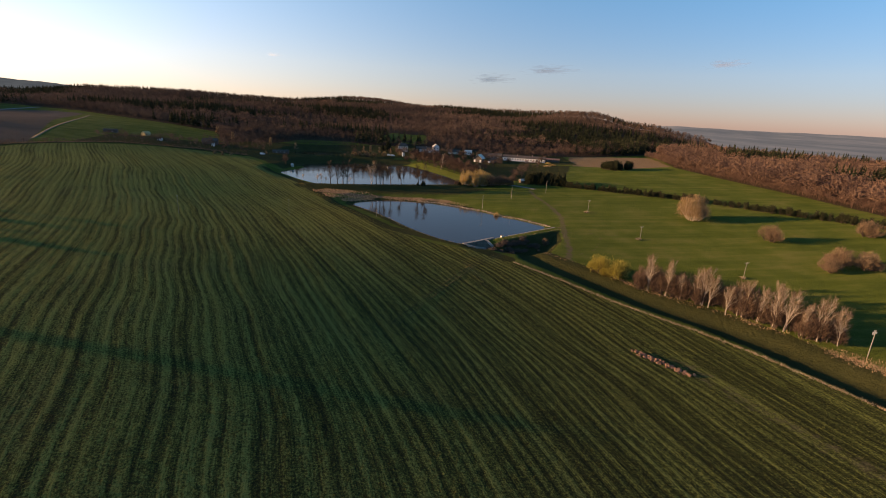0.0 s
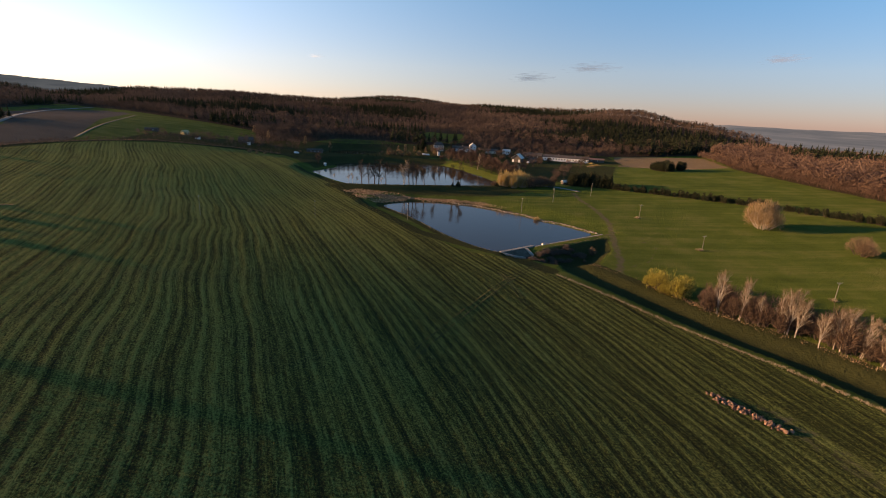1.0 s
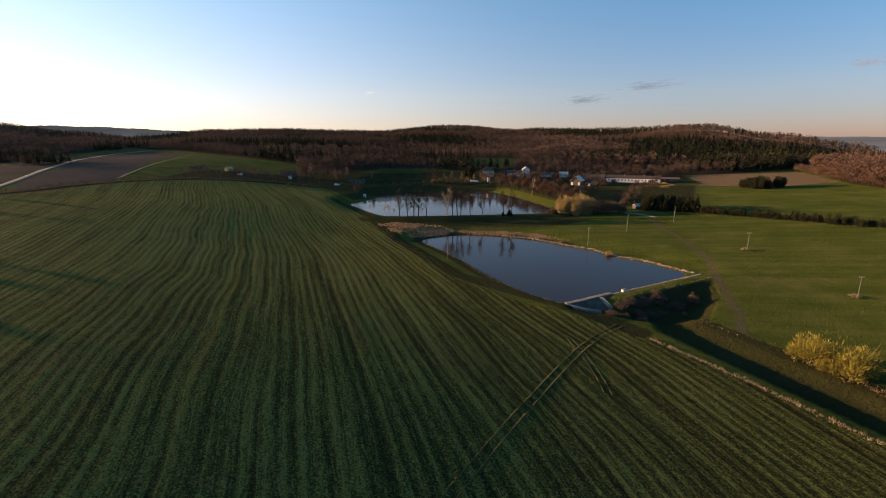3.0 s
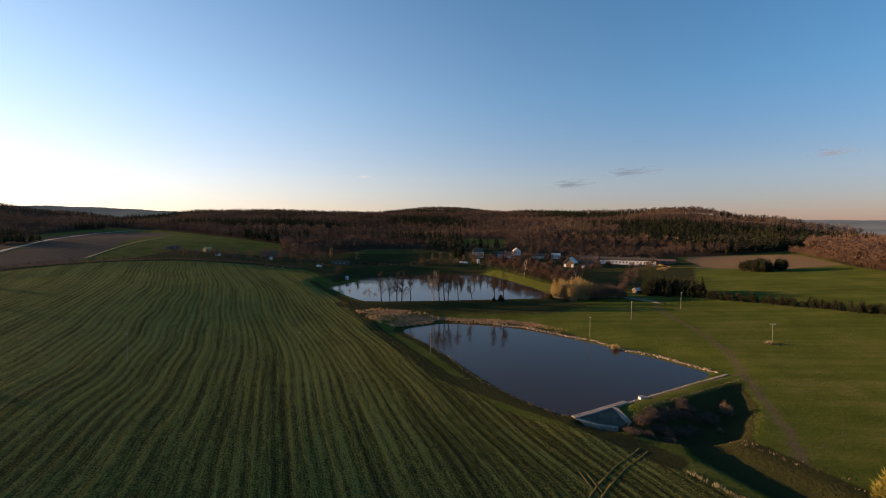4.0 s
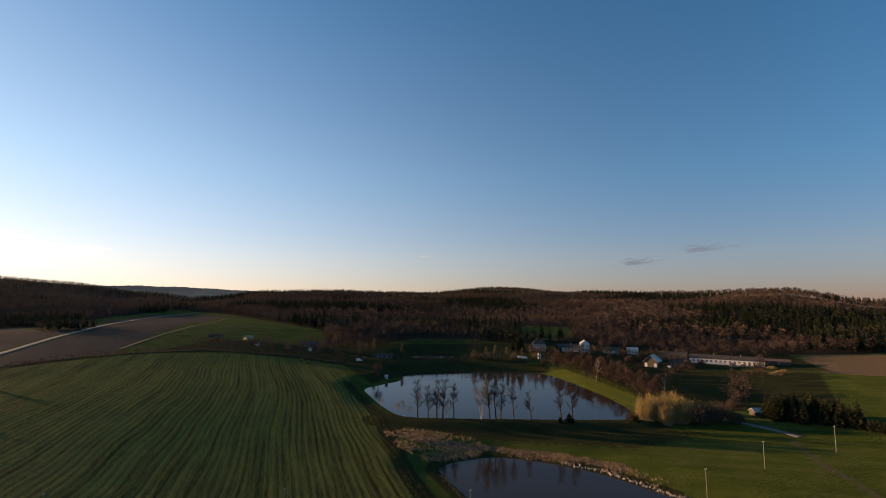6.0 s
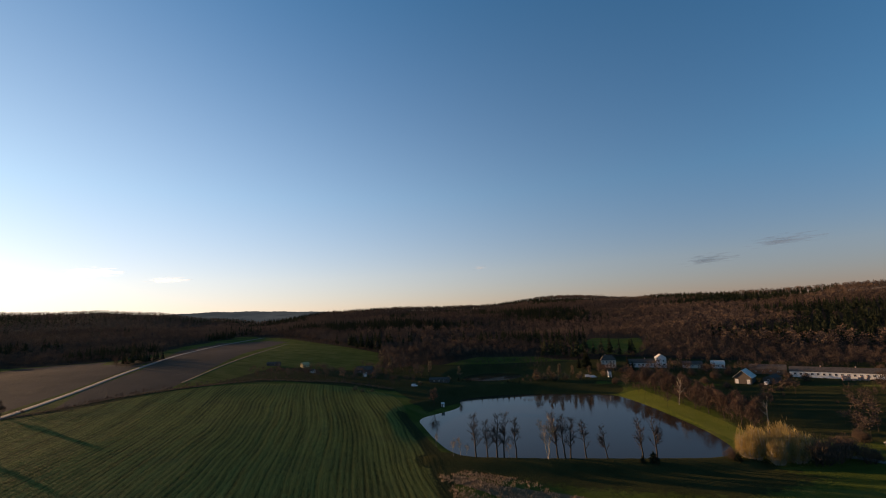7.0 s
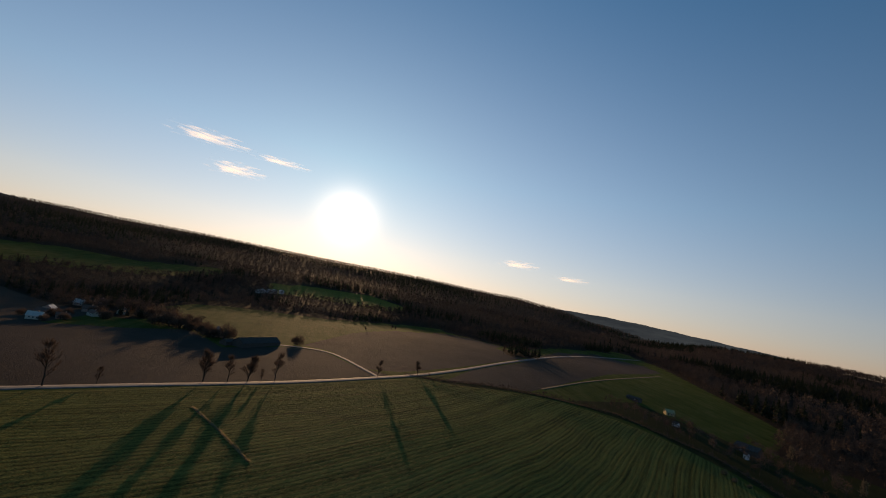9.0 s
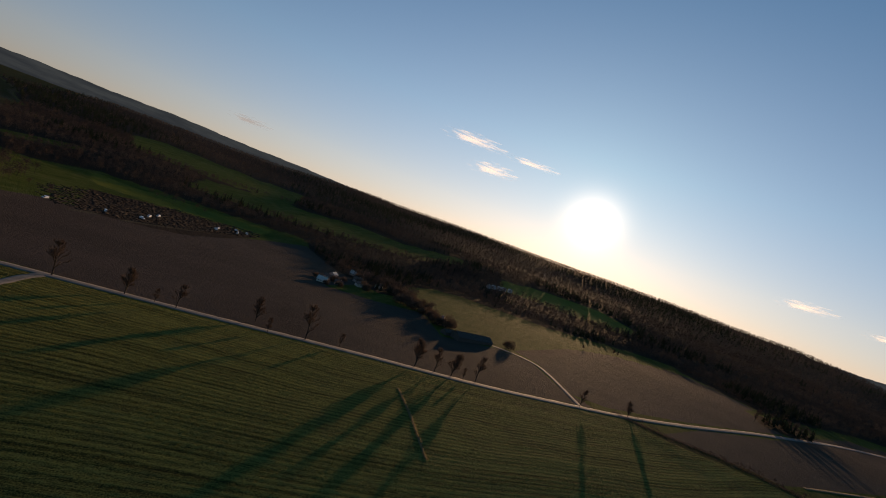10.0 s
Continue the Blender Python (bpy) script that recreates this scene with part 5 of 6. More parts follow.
def evergreens():
    rng = np.random.default_rng(80)
    kinds = [bush_mass(81 + k, 3.3, 5.4, 640, 0.8, 0.26, 4) for k in range(3)]
    line = along(((99, 365), (132, 340), (163, 316), (187, 292), (210, 266), (230, 243), (252, 214)), 2.0)
    firsts = [tree("hedge_conifer", m, M_TRUNK, M_NEEDLE, "dark conifer in a long field hedge", "tree", "conifers of the hedge", stand(*line[k])) for k, m in enumerate(kinds)]
    for k, (x, y) in enumerate(line[3:]):
        if rng.uniform() < 0.94:
            copy_thing(firsts[rng.integers(0, 3)], stand(x + rng.normal(0, 0.5), y + rng.normal(0, 0.5), rng.uniform(0, 360), rng.uniform(0.6, 1.15)))
    tall = [tree("spruce", conifer_mass(90 + k, 12.5, 6.0, 15, 34), M_TRUNK, M_NEEDLE, "tall dark spruce in a dense clump", "tree", "spruces of the clump", stand(x, y)) for k, (x, y) in enumerate(((74, 381), (84, 378)))]
    for k, (x, y) in enumerate(((69, 383), (79, 383), (89, 381), (94, 376), (97, 369), (91, 371), (80, 374), (86, 386), (75, 389), (95, 383), (92, 390), (77, 377), (87, 374), (82, 389), (71, 378))):
        copy_thing(tall[k % 2], stand(x, y, 40 * k, rng.uniform(0.75, 1.05)))
    round_top = tree("pine", bush_mass(95, 6.5, 10.0, 2200, 1.0, 0.30, 7), M_TRUNK, M_NEEDLE, "dense dark pine in a lone field copse", "tree", "pines of the field copse", stand(182, 482))
    for k, (x, y) in enumerate(((70, 379), (76, 384), (83, 381), (90, 378), (95, 372), (87, 386), (80, 388), (73, 387))):
        copy_thing(round_top, stand(x, y, 50 * k, rng.uniform(0.95, 1.2)))["label"] = "dense dark pine among the tall spruces"
    for k in range(26):
        a, r = rng.uniform(0, 6.28), math.sqrt(rng.uniform(0.05, 1))
        copy_thing(round_top, stand(182 + 16 * r * math.cos(a), 482 + 8 * r * math.sin(a), 40 * k, rng.uniform(0.75, 1.05)))
    for k in range(13):
        copy_thing(tall[k % 2], stand(-168 + 4.2 * k + rng.normal(0, 0.8), 499 + 0.35 * k + rng.normal(0, 0.8), 40 * k, rng.uniform(0.18, 0.34)))["label"] = "young dark spruce on the bank of the small pond"
    copy_thing(tall[0], stand(-73, 560, 20, 1.55))
    copy_thing(tall[1], stand(-40, 562, 70, 0.9))
    copy_thing(tall[1], stand(-36, 557, 110, 0.7))
    copy_thing(tall[0], stand(-80, 563, 110, 0.8))


def road_trees():
    group = "trees along the road"
    label = "bare roadside tree with a brown narrow crown"
    kinds = [tree("roadside_tree", leafless(100 + k, 18.0, 5.4, stems=1 + k % 2, limbs=32, first=0.12, twigs=11, girth=0.02, twig_len=2.0, twig_wide=0.12, droop=-0.3), M_TRUNK, M_TWIG, label, "tree", group, stand(x, y, 0, s))
             for k, (x, y, s) in enumerate(((-239, 90, 0.9), (-272, 143, 0.8), (-330, 242, 0.55)))]
    spots = ((-182, -10, 0.9), (-196, 16, 0.85), (-202, 28, 0.6), (-206, 37, 0.65), (-233, 63, 0.8), (-250, 105, 0.7), (-277, 154, 0.75), (-281, 163, 0.9), (-285, 170, 0.6), (-289, 177, 0.85), (-350, 276, 0.62), (-168, -36, 0.9), (-156, -60, 1.0), (-140, -86, 0.9), (-225, 76, 0.7))
    for k, (x, y, s) in enumerate(spots):
        copy_thing(kinds[k % 3], stand(x, y, 61 * k, s * 0.98))
    for k, (x, y, s) in enumerate(((-494, 412, 0.75), (-488, 418, 0.6), (-503, 424, 0.7), (-518, 452, 0.75), (-525, 460, 0.7), (-612, 306, 0.9), (-606, 300, 0.7), (-560, 260, 0.5))):
        copy_thing(kinds[k % 3], stand(x, y, 83 * k, s * 0.6))
    brown = tree("farm_tree", bush_mass(105, 11, 9, 2400, 1.2, 0.16, 8), M_TRUNK, M_TWIG, "broad brown leafless tree by the farm", "tree", "trees round the farm", stand(-425, 100))
    for x, y, s in ((-432, 92, 0.9), (-440, 84, 1.0), (-420, 108, 0.7), (-450, 78, 0.9), (-446, 96, 0.8), (-436, 72, 0.7), (-401, 120, 0.8), (-404, 131, 0.9), (-414, 114, 0.8), (-415, 186, 0.6), (-460, 66, 1.0), (-470, 52, 0.8), (-410, 20, 0.6), (-398, 14, 0.5), (-424, 8, 0.7), (-440, 10, 0.6), (-438, 34, 0.9), (-460, 20, 0.7), (-492, 30, 1.0), (-488, 4, 0.8), (-416, -8, 0.5), (-515, 8, 0.9)):
        copy_thing(brown, stand(x, y, 41 * x, s * (1.65 if y > 50 else 1.25)))


dam_trees()
birch_row()
meadow_bushes()
upper_pond_trees()
evergreens()
road_trees()


# ---- reeds, dry grass and stones ----
def blades(name, spots, tall, wide, per, mat, seed, label, category, spread=0.35):
    rng = np.random.default_rng(seed)
    p = np.repeat(spots, per, 0) + rng.normal(0, spread, (len(spots) * per, 2))
    z = ground_many(p[:, 0], p[:, 1])
    m = Mass()
    n = len(p)
    way = rng.normal(0, 0.28, (n, 3)) + [0, 0, 1]
    m.slivers(np.c_[p, z - 0.05], way, tall * rng.uniform(0.5, 1.25, n), wide * rng.uniform(0.6, 1.4, n), rng, np.repeat(rng.uniform(0, 1, len(spots)), per))
    tagged(new(name, m.mesh(name, mat)), label, category, kind="stuff")


def reeds_and_grass():
    rng = np.random.default_rng(120)
    bed = np.vstack([scatter(((-96, 318), (-82, 303), (-68, 297), (-59, 303), (-50, 311), (-46, 318), (-58, 325), (-86, 326)), 1.0, 121), scatter(((-46, 315), (-24, 313.5), (-4, 309), (12, 299), (16, 303), (-2, 316), (-22, 321), (-44, 321)), 1.0, 122)])
    bed = bed[rng.uniform(size=len(bed)) < 0.15 + 0.85 * clumps(bed, 3, 123)]
    blades("reed_bed", bed, 0.8, 0.15, 13, M_REED, 124, "dry tan reed bed at the head of the pond", "reeds", 0.45)
    shore = along(((12, 297.5), (26, 288.5), (37, 276), (47, 270), (55, 261), (61.5, 253)), 0.5)
    blades("reed_fringe", shore + rng.normal(0, 0.5, shore.shape), 0.7, 0.10, 6, M_REED, 125, "thin fringe of dry reed along the shore", "reeds", 0.3)
    shore = along(((9, 208), (-5, 218.5), (-14, 228), (-23, 240), (-34, 257.5), (-47, 274), (-59, 287.5)), 0.8)
    blades("grass_fringe", shore + rng.normal(0, 0.5, shore.shape), 0.6, 0.09, 5, M_GRASS_TUFT, 126, "sparse dry grass on the field-side shore", "grass", 0.4)
    verge = along(((32, 190), (48, 174), (69, 149), (84, 133), (95, 116), (105, 93), (113, 70), (120, 20)), 0.3)
    blades("dry_verge", verge + rng.normal(0, 0.35, verge.shape), 0.6, 0.14, 7, M_GRASS_TUFT, 127, "pale dry grass verge between field and ditch", "grass", 0.3)
    bank = along(((48, 208), (64, 192), (84, 164), (99, 148), (112, 131), (121, 108), (128, 70)), 0.5)
    bank = np.vstack([bank + rng.normal(0, 1.0, bank.shape) for _ in range(2)])
    bank = bank[rng.uniform(size=len(bank)) < clumps(bank, 5, 128)]
    blades("bank_litter", bank, 0.5, 0.14, 6, M_REED, 129, "trampled dry reed and grass on the ditch bank", "grass", 0.5)
    crest = along(((27, 214.5), (36, 222), (52, 234.5), (66, 246)), 0.35)
    blades("crest_grass", crest + rng.normal(0, 0.4, crest.shape) * 0.5, 0.3, 0.12, 4, M_GRASS_TUFT, 133, "thin line of dry grass on the outer dam edge", "grass", 0.35)
    hedge = along(((-346, 268), (-341, 298), (-343, 329), (-333, 373), (-309, 424), (-246, 452), (-200, 450)), 0.5)
    hedge = np.vstack([hedge + rng.normal(0, 1.3, hedge.shape) for _ in range(2)])
    blades("hedge_grass", hedge, 0.9, 0.22, 5, M_HEDGE_GRASS, 134, "reddish dry grass along the upper field edge", "grass", 0.5)
    edge = along(((118, 118), (124, 105), (130, 90)), 0.4)
    edge = np.vstack([edge + rng.normal(0, 2.2, edge.shape) for _ in range(5)])
    blades("dry_patch", edge, 0.5, 0.16, 6, M_REED, 130, "patch of flattened dry grass beside the ditch", "grass", 0.5)


def crop_tufts():
    """The young crop: blades along the drill rows, finer where the flight passes."""
    rng = np.random.default_rng(190)
    field = rounded(FIELD, True, 1)
    m = Mass()
    for (x0, x1, y0, y1), per, wide, tall in (((-130, 110, 40, 210), 9.0, 0.12, 0.17), ((-345, -130, -40, 445), 2.6, 0.34, 0.22), ((-130, 20, 210, 445), 4.0, 0.23, 0.20)):
        n = int((x1 - x0) * (y1 - y0) * per)
        p = np.stack([rng.uniform(x0, x1, n), rng.uniform(y0, y1, n)], 1)
        a = across_rows(p[:, 0], p[:, 1])
        drill = 0.5 + 0.5 * np.sin(a * DRILL)
        fine = 0.5 + 0.5 * np.sin(a * DRILL * 4 + 0.6 * np.sin(p[:, 1] / 5))
        # how thick each pass of the drill has come up
        strong = np.sin(np.floor(a * DRILL / 6.283 + 0.25) * 12.9898) * 43758.5453
        strong = strong - np.floor(strong)
        thick = (0.05 + 0.62 * drill ** 1.5 + 0.22 * fine) * (0.36 + 0.85 * strong) * (0.6 + 0.5 * clumps(p, 16, 191)) * np.clip(1.0 - p[:, 0] / 110, 0.5, 1.7)
        keep = (rng.uniform(size=n) < thick)
        p, strong = p[keep], strong[keep]
        inside = off_shape(p[:, 0], p[:, 1], field) < -0.8
        p, strong = p[inside], strong[inside]
        n = len(p)
        way = rng.normal(0, 0.45, (n, 3)) * [1, 1, 0] + [0, 0, 1]
        way /= np.linalg.norm(way, axis=1)[:, None]
        long = tall * rng.uniform(0.5, 1.2, n) * (0.75 + 0.4 * strong)
        root = np.c_[p, ground_many(p[:, 0], p[:, 1]) - 0.02]
        m.slivers(root + way * long[:, None], -way, long, wide * rng.uniform(0.6, 1.4, n), rng, np.clip(0.5 * strong + 0.5 * rng.uniform(0, 1, n), 0, 1))
    tagged(new("crop_blades", m.mesh("crop_blades", M_CROP)), "young green winter crop sown in long rows", "crop", kind="stuff")


def stone_mesh(seed, size=1.0):
    bm = bmesh.new()
    bmesh.ops.create_icosphere(bm, subdivisions=1, radius=0.5 * size)
    rng = np.random.default_rng(seed)
    for v in bm.verts:
        v.co *= rng.uniform(0.75, 1.25)
        v.co.z *= 0.7
    me = bpy.data.meshes.new("stone")
    bm.to_mesh(me)
    bm.free()
    return me


def stones():
    rng = np.random.default_rng(140)
    clods, pale = [stone_mesh(k) for k in range(4)], [stone_mesh(10 + k) for k in range(4)]
    for me in clods:
        me.materials.append(M_CLOD)
    for me in pale:
        me.materials.append(M_STONE)
    heap = thing("stone_heap", "long heap of reddish field stones on the crop", "stone heap", at=pose(62, 109.5, 0))
    spots = along(((57.5, 116), (60, 112.5), (63, 109), (67, 104.5)), 0.10)
    for x, y in spots:
        x, y = x + rng.normal(0, 0.75), y + rng.normal(0, 0.65)
        ob = part("stone", clods[rng.integers(0, 4)], M_CLOD, heap)
        ob.matrix_basis = pose(x - 62, y - 109.5, ground_at(x, y) + rng.uniform(0.0, 0.35), *rng.uniform(0, 360, 3)) @ Matrix.Scale(rng.uniform(0.35, 1.1), 4)
    bank = thing("stone_bank", "line of pale stones protecting the pond shore", "stone bank", at=pose(40, 275, 0))
    spots = along(((-20, 313.2), (-4, 308.6), (12, 297.4), (26, 288.4), (37, 275.6), (47, 269.4), (55, 260.4), (61.6, 252.4)), 0.42)
    for x, y in spots:
        x, y = x + rng.normal(0.2, 0.45), y + rng.normal(0.2, 0.45)
        ob = part("stone", pale[rng.integers(0, 4)], M_STONE, bank)
        ob.matrix_basis = pose(x - 40, y - 275, ground_at(x, y) + 0.05, *rng.uniform(0, 360, 3)) @ Matrix.Scale(rng.uniform(0.4, 1.1), 4)


# ---- poles ----
def box(bm, lo, hi, bevel=0.0):
    lo, hi = Vector(lo), Vector(hi)
    m = Matrix.Translation((lo + hi) / 2) @ Matrix.Diagonal((*(hi - lo), 1))
    made = bmesh.ops.create_cube(bm, size=1.0, matrix=m)["verts"]
    if bevel:
        edges = list({e for v in made for e in v.link_edges})
        bmesh.ops.bevel(bm, geom=edges, offset=bevel, segments=1, affect="EDGES")
    return made


def box_mesh(lo, hi, bevel=0.02):
    bm = bmesh.new()
    box(bm, lo, hi, bevel)
    return bm


def cone_mesh(r0, r1, z0, z1, sides=10, at=(0, 0)):
    bm = bmesh.new()
    bmesh.ops.create_cone(bm, cap_ends=True, segments=sides, radius1=r0, radius2=r1, depth=z1 - z0, matrix=Matrix.Translation((*at, (z0 + z1) / 2)))
    return bm


def insulator(parent, x, y, z):
    bm = bmesh.new()
    for r, a, b in ((0.02, 0, 0.10), (0.07, 0.10, 0.15), (0.05, 0.15, 0.19), (0.07, 0.19, 0.23)):
        bmesh.ops.create_cone(bm, cap_ends=True, segments=8, radius1=r * 1.6, radius2=r * 1.2, depth=b - a, matrix=Matrix.Translation((x, y, z + (a + b) / 2)))
    part("insulator", bm, M_GLAZE, parent)


def poles():
    plain = thing("utility_pole", "slim pale concrete utility pole with insulators on top", "utility pole", "plain poles of the power line", stand(25, 294, 30, 1, 0.3))
    part("shaft", cone_mesh(0.13, 0.08, 0, 9.2), M_POLE, plain)
    part("bracket", box_mesh((-0.45, -0.05, 8.9), (0.45, 0.05, 9.0)), M_METAL, plain)
    for x in (-0.38, 0.38):
        insulator(plain, x, 0, 9.0)
    part("cap", cone_mesh(0.12, 0.04, 9.2, 9.3), M_METAL, plain)
    for x, y, a in ((47, 316, 35), (76, 338, 40)):
        copy_thing(plain, stand(x, y, a, 1, 0.3, (0, 1.2)))
    for x, y, a in ((-40, 257, 30), (-84, 235, 20), (-125, 204, 20)):
        copy_thing(plain, stand(x, y, a, 1, 0.3, (0, 1.2)) @ Matrix.Diagonal((0.62, 0.62, 1, 1)))["label"] = "thin utility pole standing in the sown field"
    cross = thing("utility_pole", "concrete utility pole with a wide crossarm and insulators", "utility pole", "crossarm poles of the power line", stand(91, 280, 10, 0.86, 0.3))
    part("shaft", cone_mesh(0.13, 0.09, 0, 9.8), M_POLE, cross)
    part("crossarm", box_mesh((-1.3, -0.07, 9.35), (1.3, 0.07, 9.50)), M_METAL, cross)
    bm = bmesh.new()
    for s in (-1, 1):
        bmesh.ops.create_cone(bm, cap_ends=True, segments=5, radius1=0.03, radius2=0.03, depth=1.2, matrix=Matrix.Translation((s * 0.45, 0.08, 9.0)) @ pose(0, 0, 0, 0, s * 48, 0))
    part("brace", bm, M_METAL, cross)
    for x in (-1.2, 0.0, 1.2):
        insulator(cross, x, 0, 9.5 if x else 9.8)
    for x, y, a in ((104, 229, 15), (127, 178, 5)):
        copy_thing(cross, stand(x, y, a, 0.9, 0.3, (1, -1.5)))
    last = copy_thing(cross, stand(124, 116, 60, 1, 0.3, (0, 3)))
    last["label"] = "crossarm pole carrying a small grey transformer box"
    bm = box_mesh((0.7, -0.3, 8.1), (1.35, 0.3, 9.1), 0.05)
    bmesh.ops.create_cone(bm, cap_ends=True, segments=8, radius1=0.08, radius2=0.05, depth=0.35, matrix=Matrix.Translation((1.0, 0, 9.2)))
    part("transformer", bm, M_METAL, last, "small grey transformer")


# ---- the spillway and dam ----
def slab(bm, corners, thick):
    """A plate with the given upper corners."""
    top = [bm.verts.new(c) for c in corners]
    low = [bm.verts.new((x, y, z - thick)) for x, y, z in corners]
    bm.faces.new(top)
    bm.faces.new(low[::-1])
    for k in range(len(top)):
        j = (k + 1) % len(top)
        bm.faces.new((top[j], top[k], low[k], low[j]))


def spillway():
    ob = thing("spillway", "weathered concrete spillway at the corner of the dam", "spillway", at=pose(17, 213, 0))
    bm = bmesh.new()
    slab(bm, ((-7.6, -4.2, 0.75), (-6.6, -5.6, 0.75), (-1.6, -2.0, 0.85), (3.8, 2.4, 1.05), (9.0, 6.6, 1.1), (8.0, 7.8, 1.1), (2.6, 3.6, 1.0), (-2.6, -0.6, 0.85)), 1.8)
    part("crest", bm, M_CONCRETE, ob)
    bm = bmesh.new()
    slab(bm, ((3.9, 2.4, 1.08), (5.3, 2.2, 1.08), (7.9, -2.3, -0.5), (6.5, -3.0, -0.5)), 2.6)
    part("wing_wall", bm, M_CONCRETE, ob)
    bm = bmesh.new()
    slab(bm, ((-6.6, -5.7, 0.62), (-1.6, -2.1, 0.62), (3.9, 2.2, 0.8), (6.7, -3.0, -0.9), (3.6, -5.6, -1.0), (-1.0, -6.2, -0.4)), 2.0)
    part("apron", bm, M_APRON, ob, "stained sloping concrete apron")
    bm = bmesh.new()
    slab(bm, ((-7.2, -5.9, 0.85), (-6.5, -5.5, 0.85), (-0.8, -6.1, -0.2), (-1.2, -6.8, -0.2)), 1.6)
    slab(bm, ((-1.2, -6.8, -0.2), (-0.8, -6.1, -0.2), (3.7, -5.5, -0.80), (3.9, -6.2, -0.80)), 1.6)
    part("kerb", bm, M_CONCRETE, ob)
    crate = thing("outlet_box", "small white outlet box on the dam crest", "box", at=pose(30.5, 224.6, ground_at(30.5, 224.6) - 0.05, 0, 0, 40))
    part("body", box_mesh((-0.8, -0.5, 0), (0.8, 0.5, 0.9), 0.05), M_PLASTER, crate)
    part("lid", box_mesh((-0.9, -0.6, 0.9), (0.9, 0.6, 1.02), 0.03), M_CONCRETE, crate)
    row = thing("dam_edging", "row of pale kerb blocks along the dam crest", "edging", at=pose(40, 232, 0))
    blocks = box_mesh((-0.64, -0.55, -0.3), (0.64, 0.55, 0.12), 0.07)
    me = bpy.data.meshes.new("block")
    blocks.to_mesh(me)
    blocks.free()
    me.materials.append(M_CONCRETE)
    rng = np.random.default_rng(150)
    p = along(((26.5, 221.4), (34.0, 227.6), (50, 240.8), (64, 251.2)), 1.35)
    for x, y in p:
        b = part("block", me, M_CONCRETE, row)
        b.matrix_basis = pose(x - 40, y - 232, ground_at(x, y) + 0.02 + rng.normal(0, 0.02), rng.normal(0, 3), rng.normal(0, 3), 38 + rng.normal(0, 7)) @ Matrix.Diagonal((rng.uniform(0.75, 1.05), rng.uniform(0.55, 1.0), 1, 1))


reeds_and_grass()
crop_tufts()
stones()
poles()
spillway()


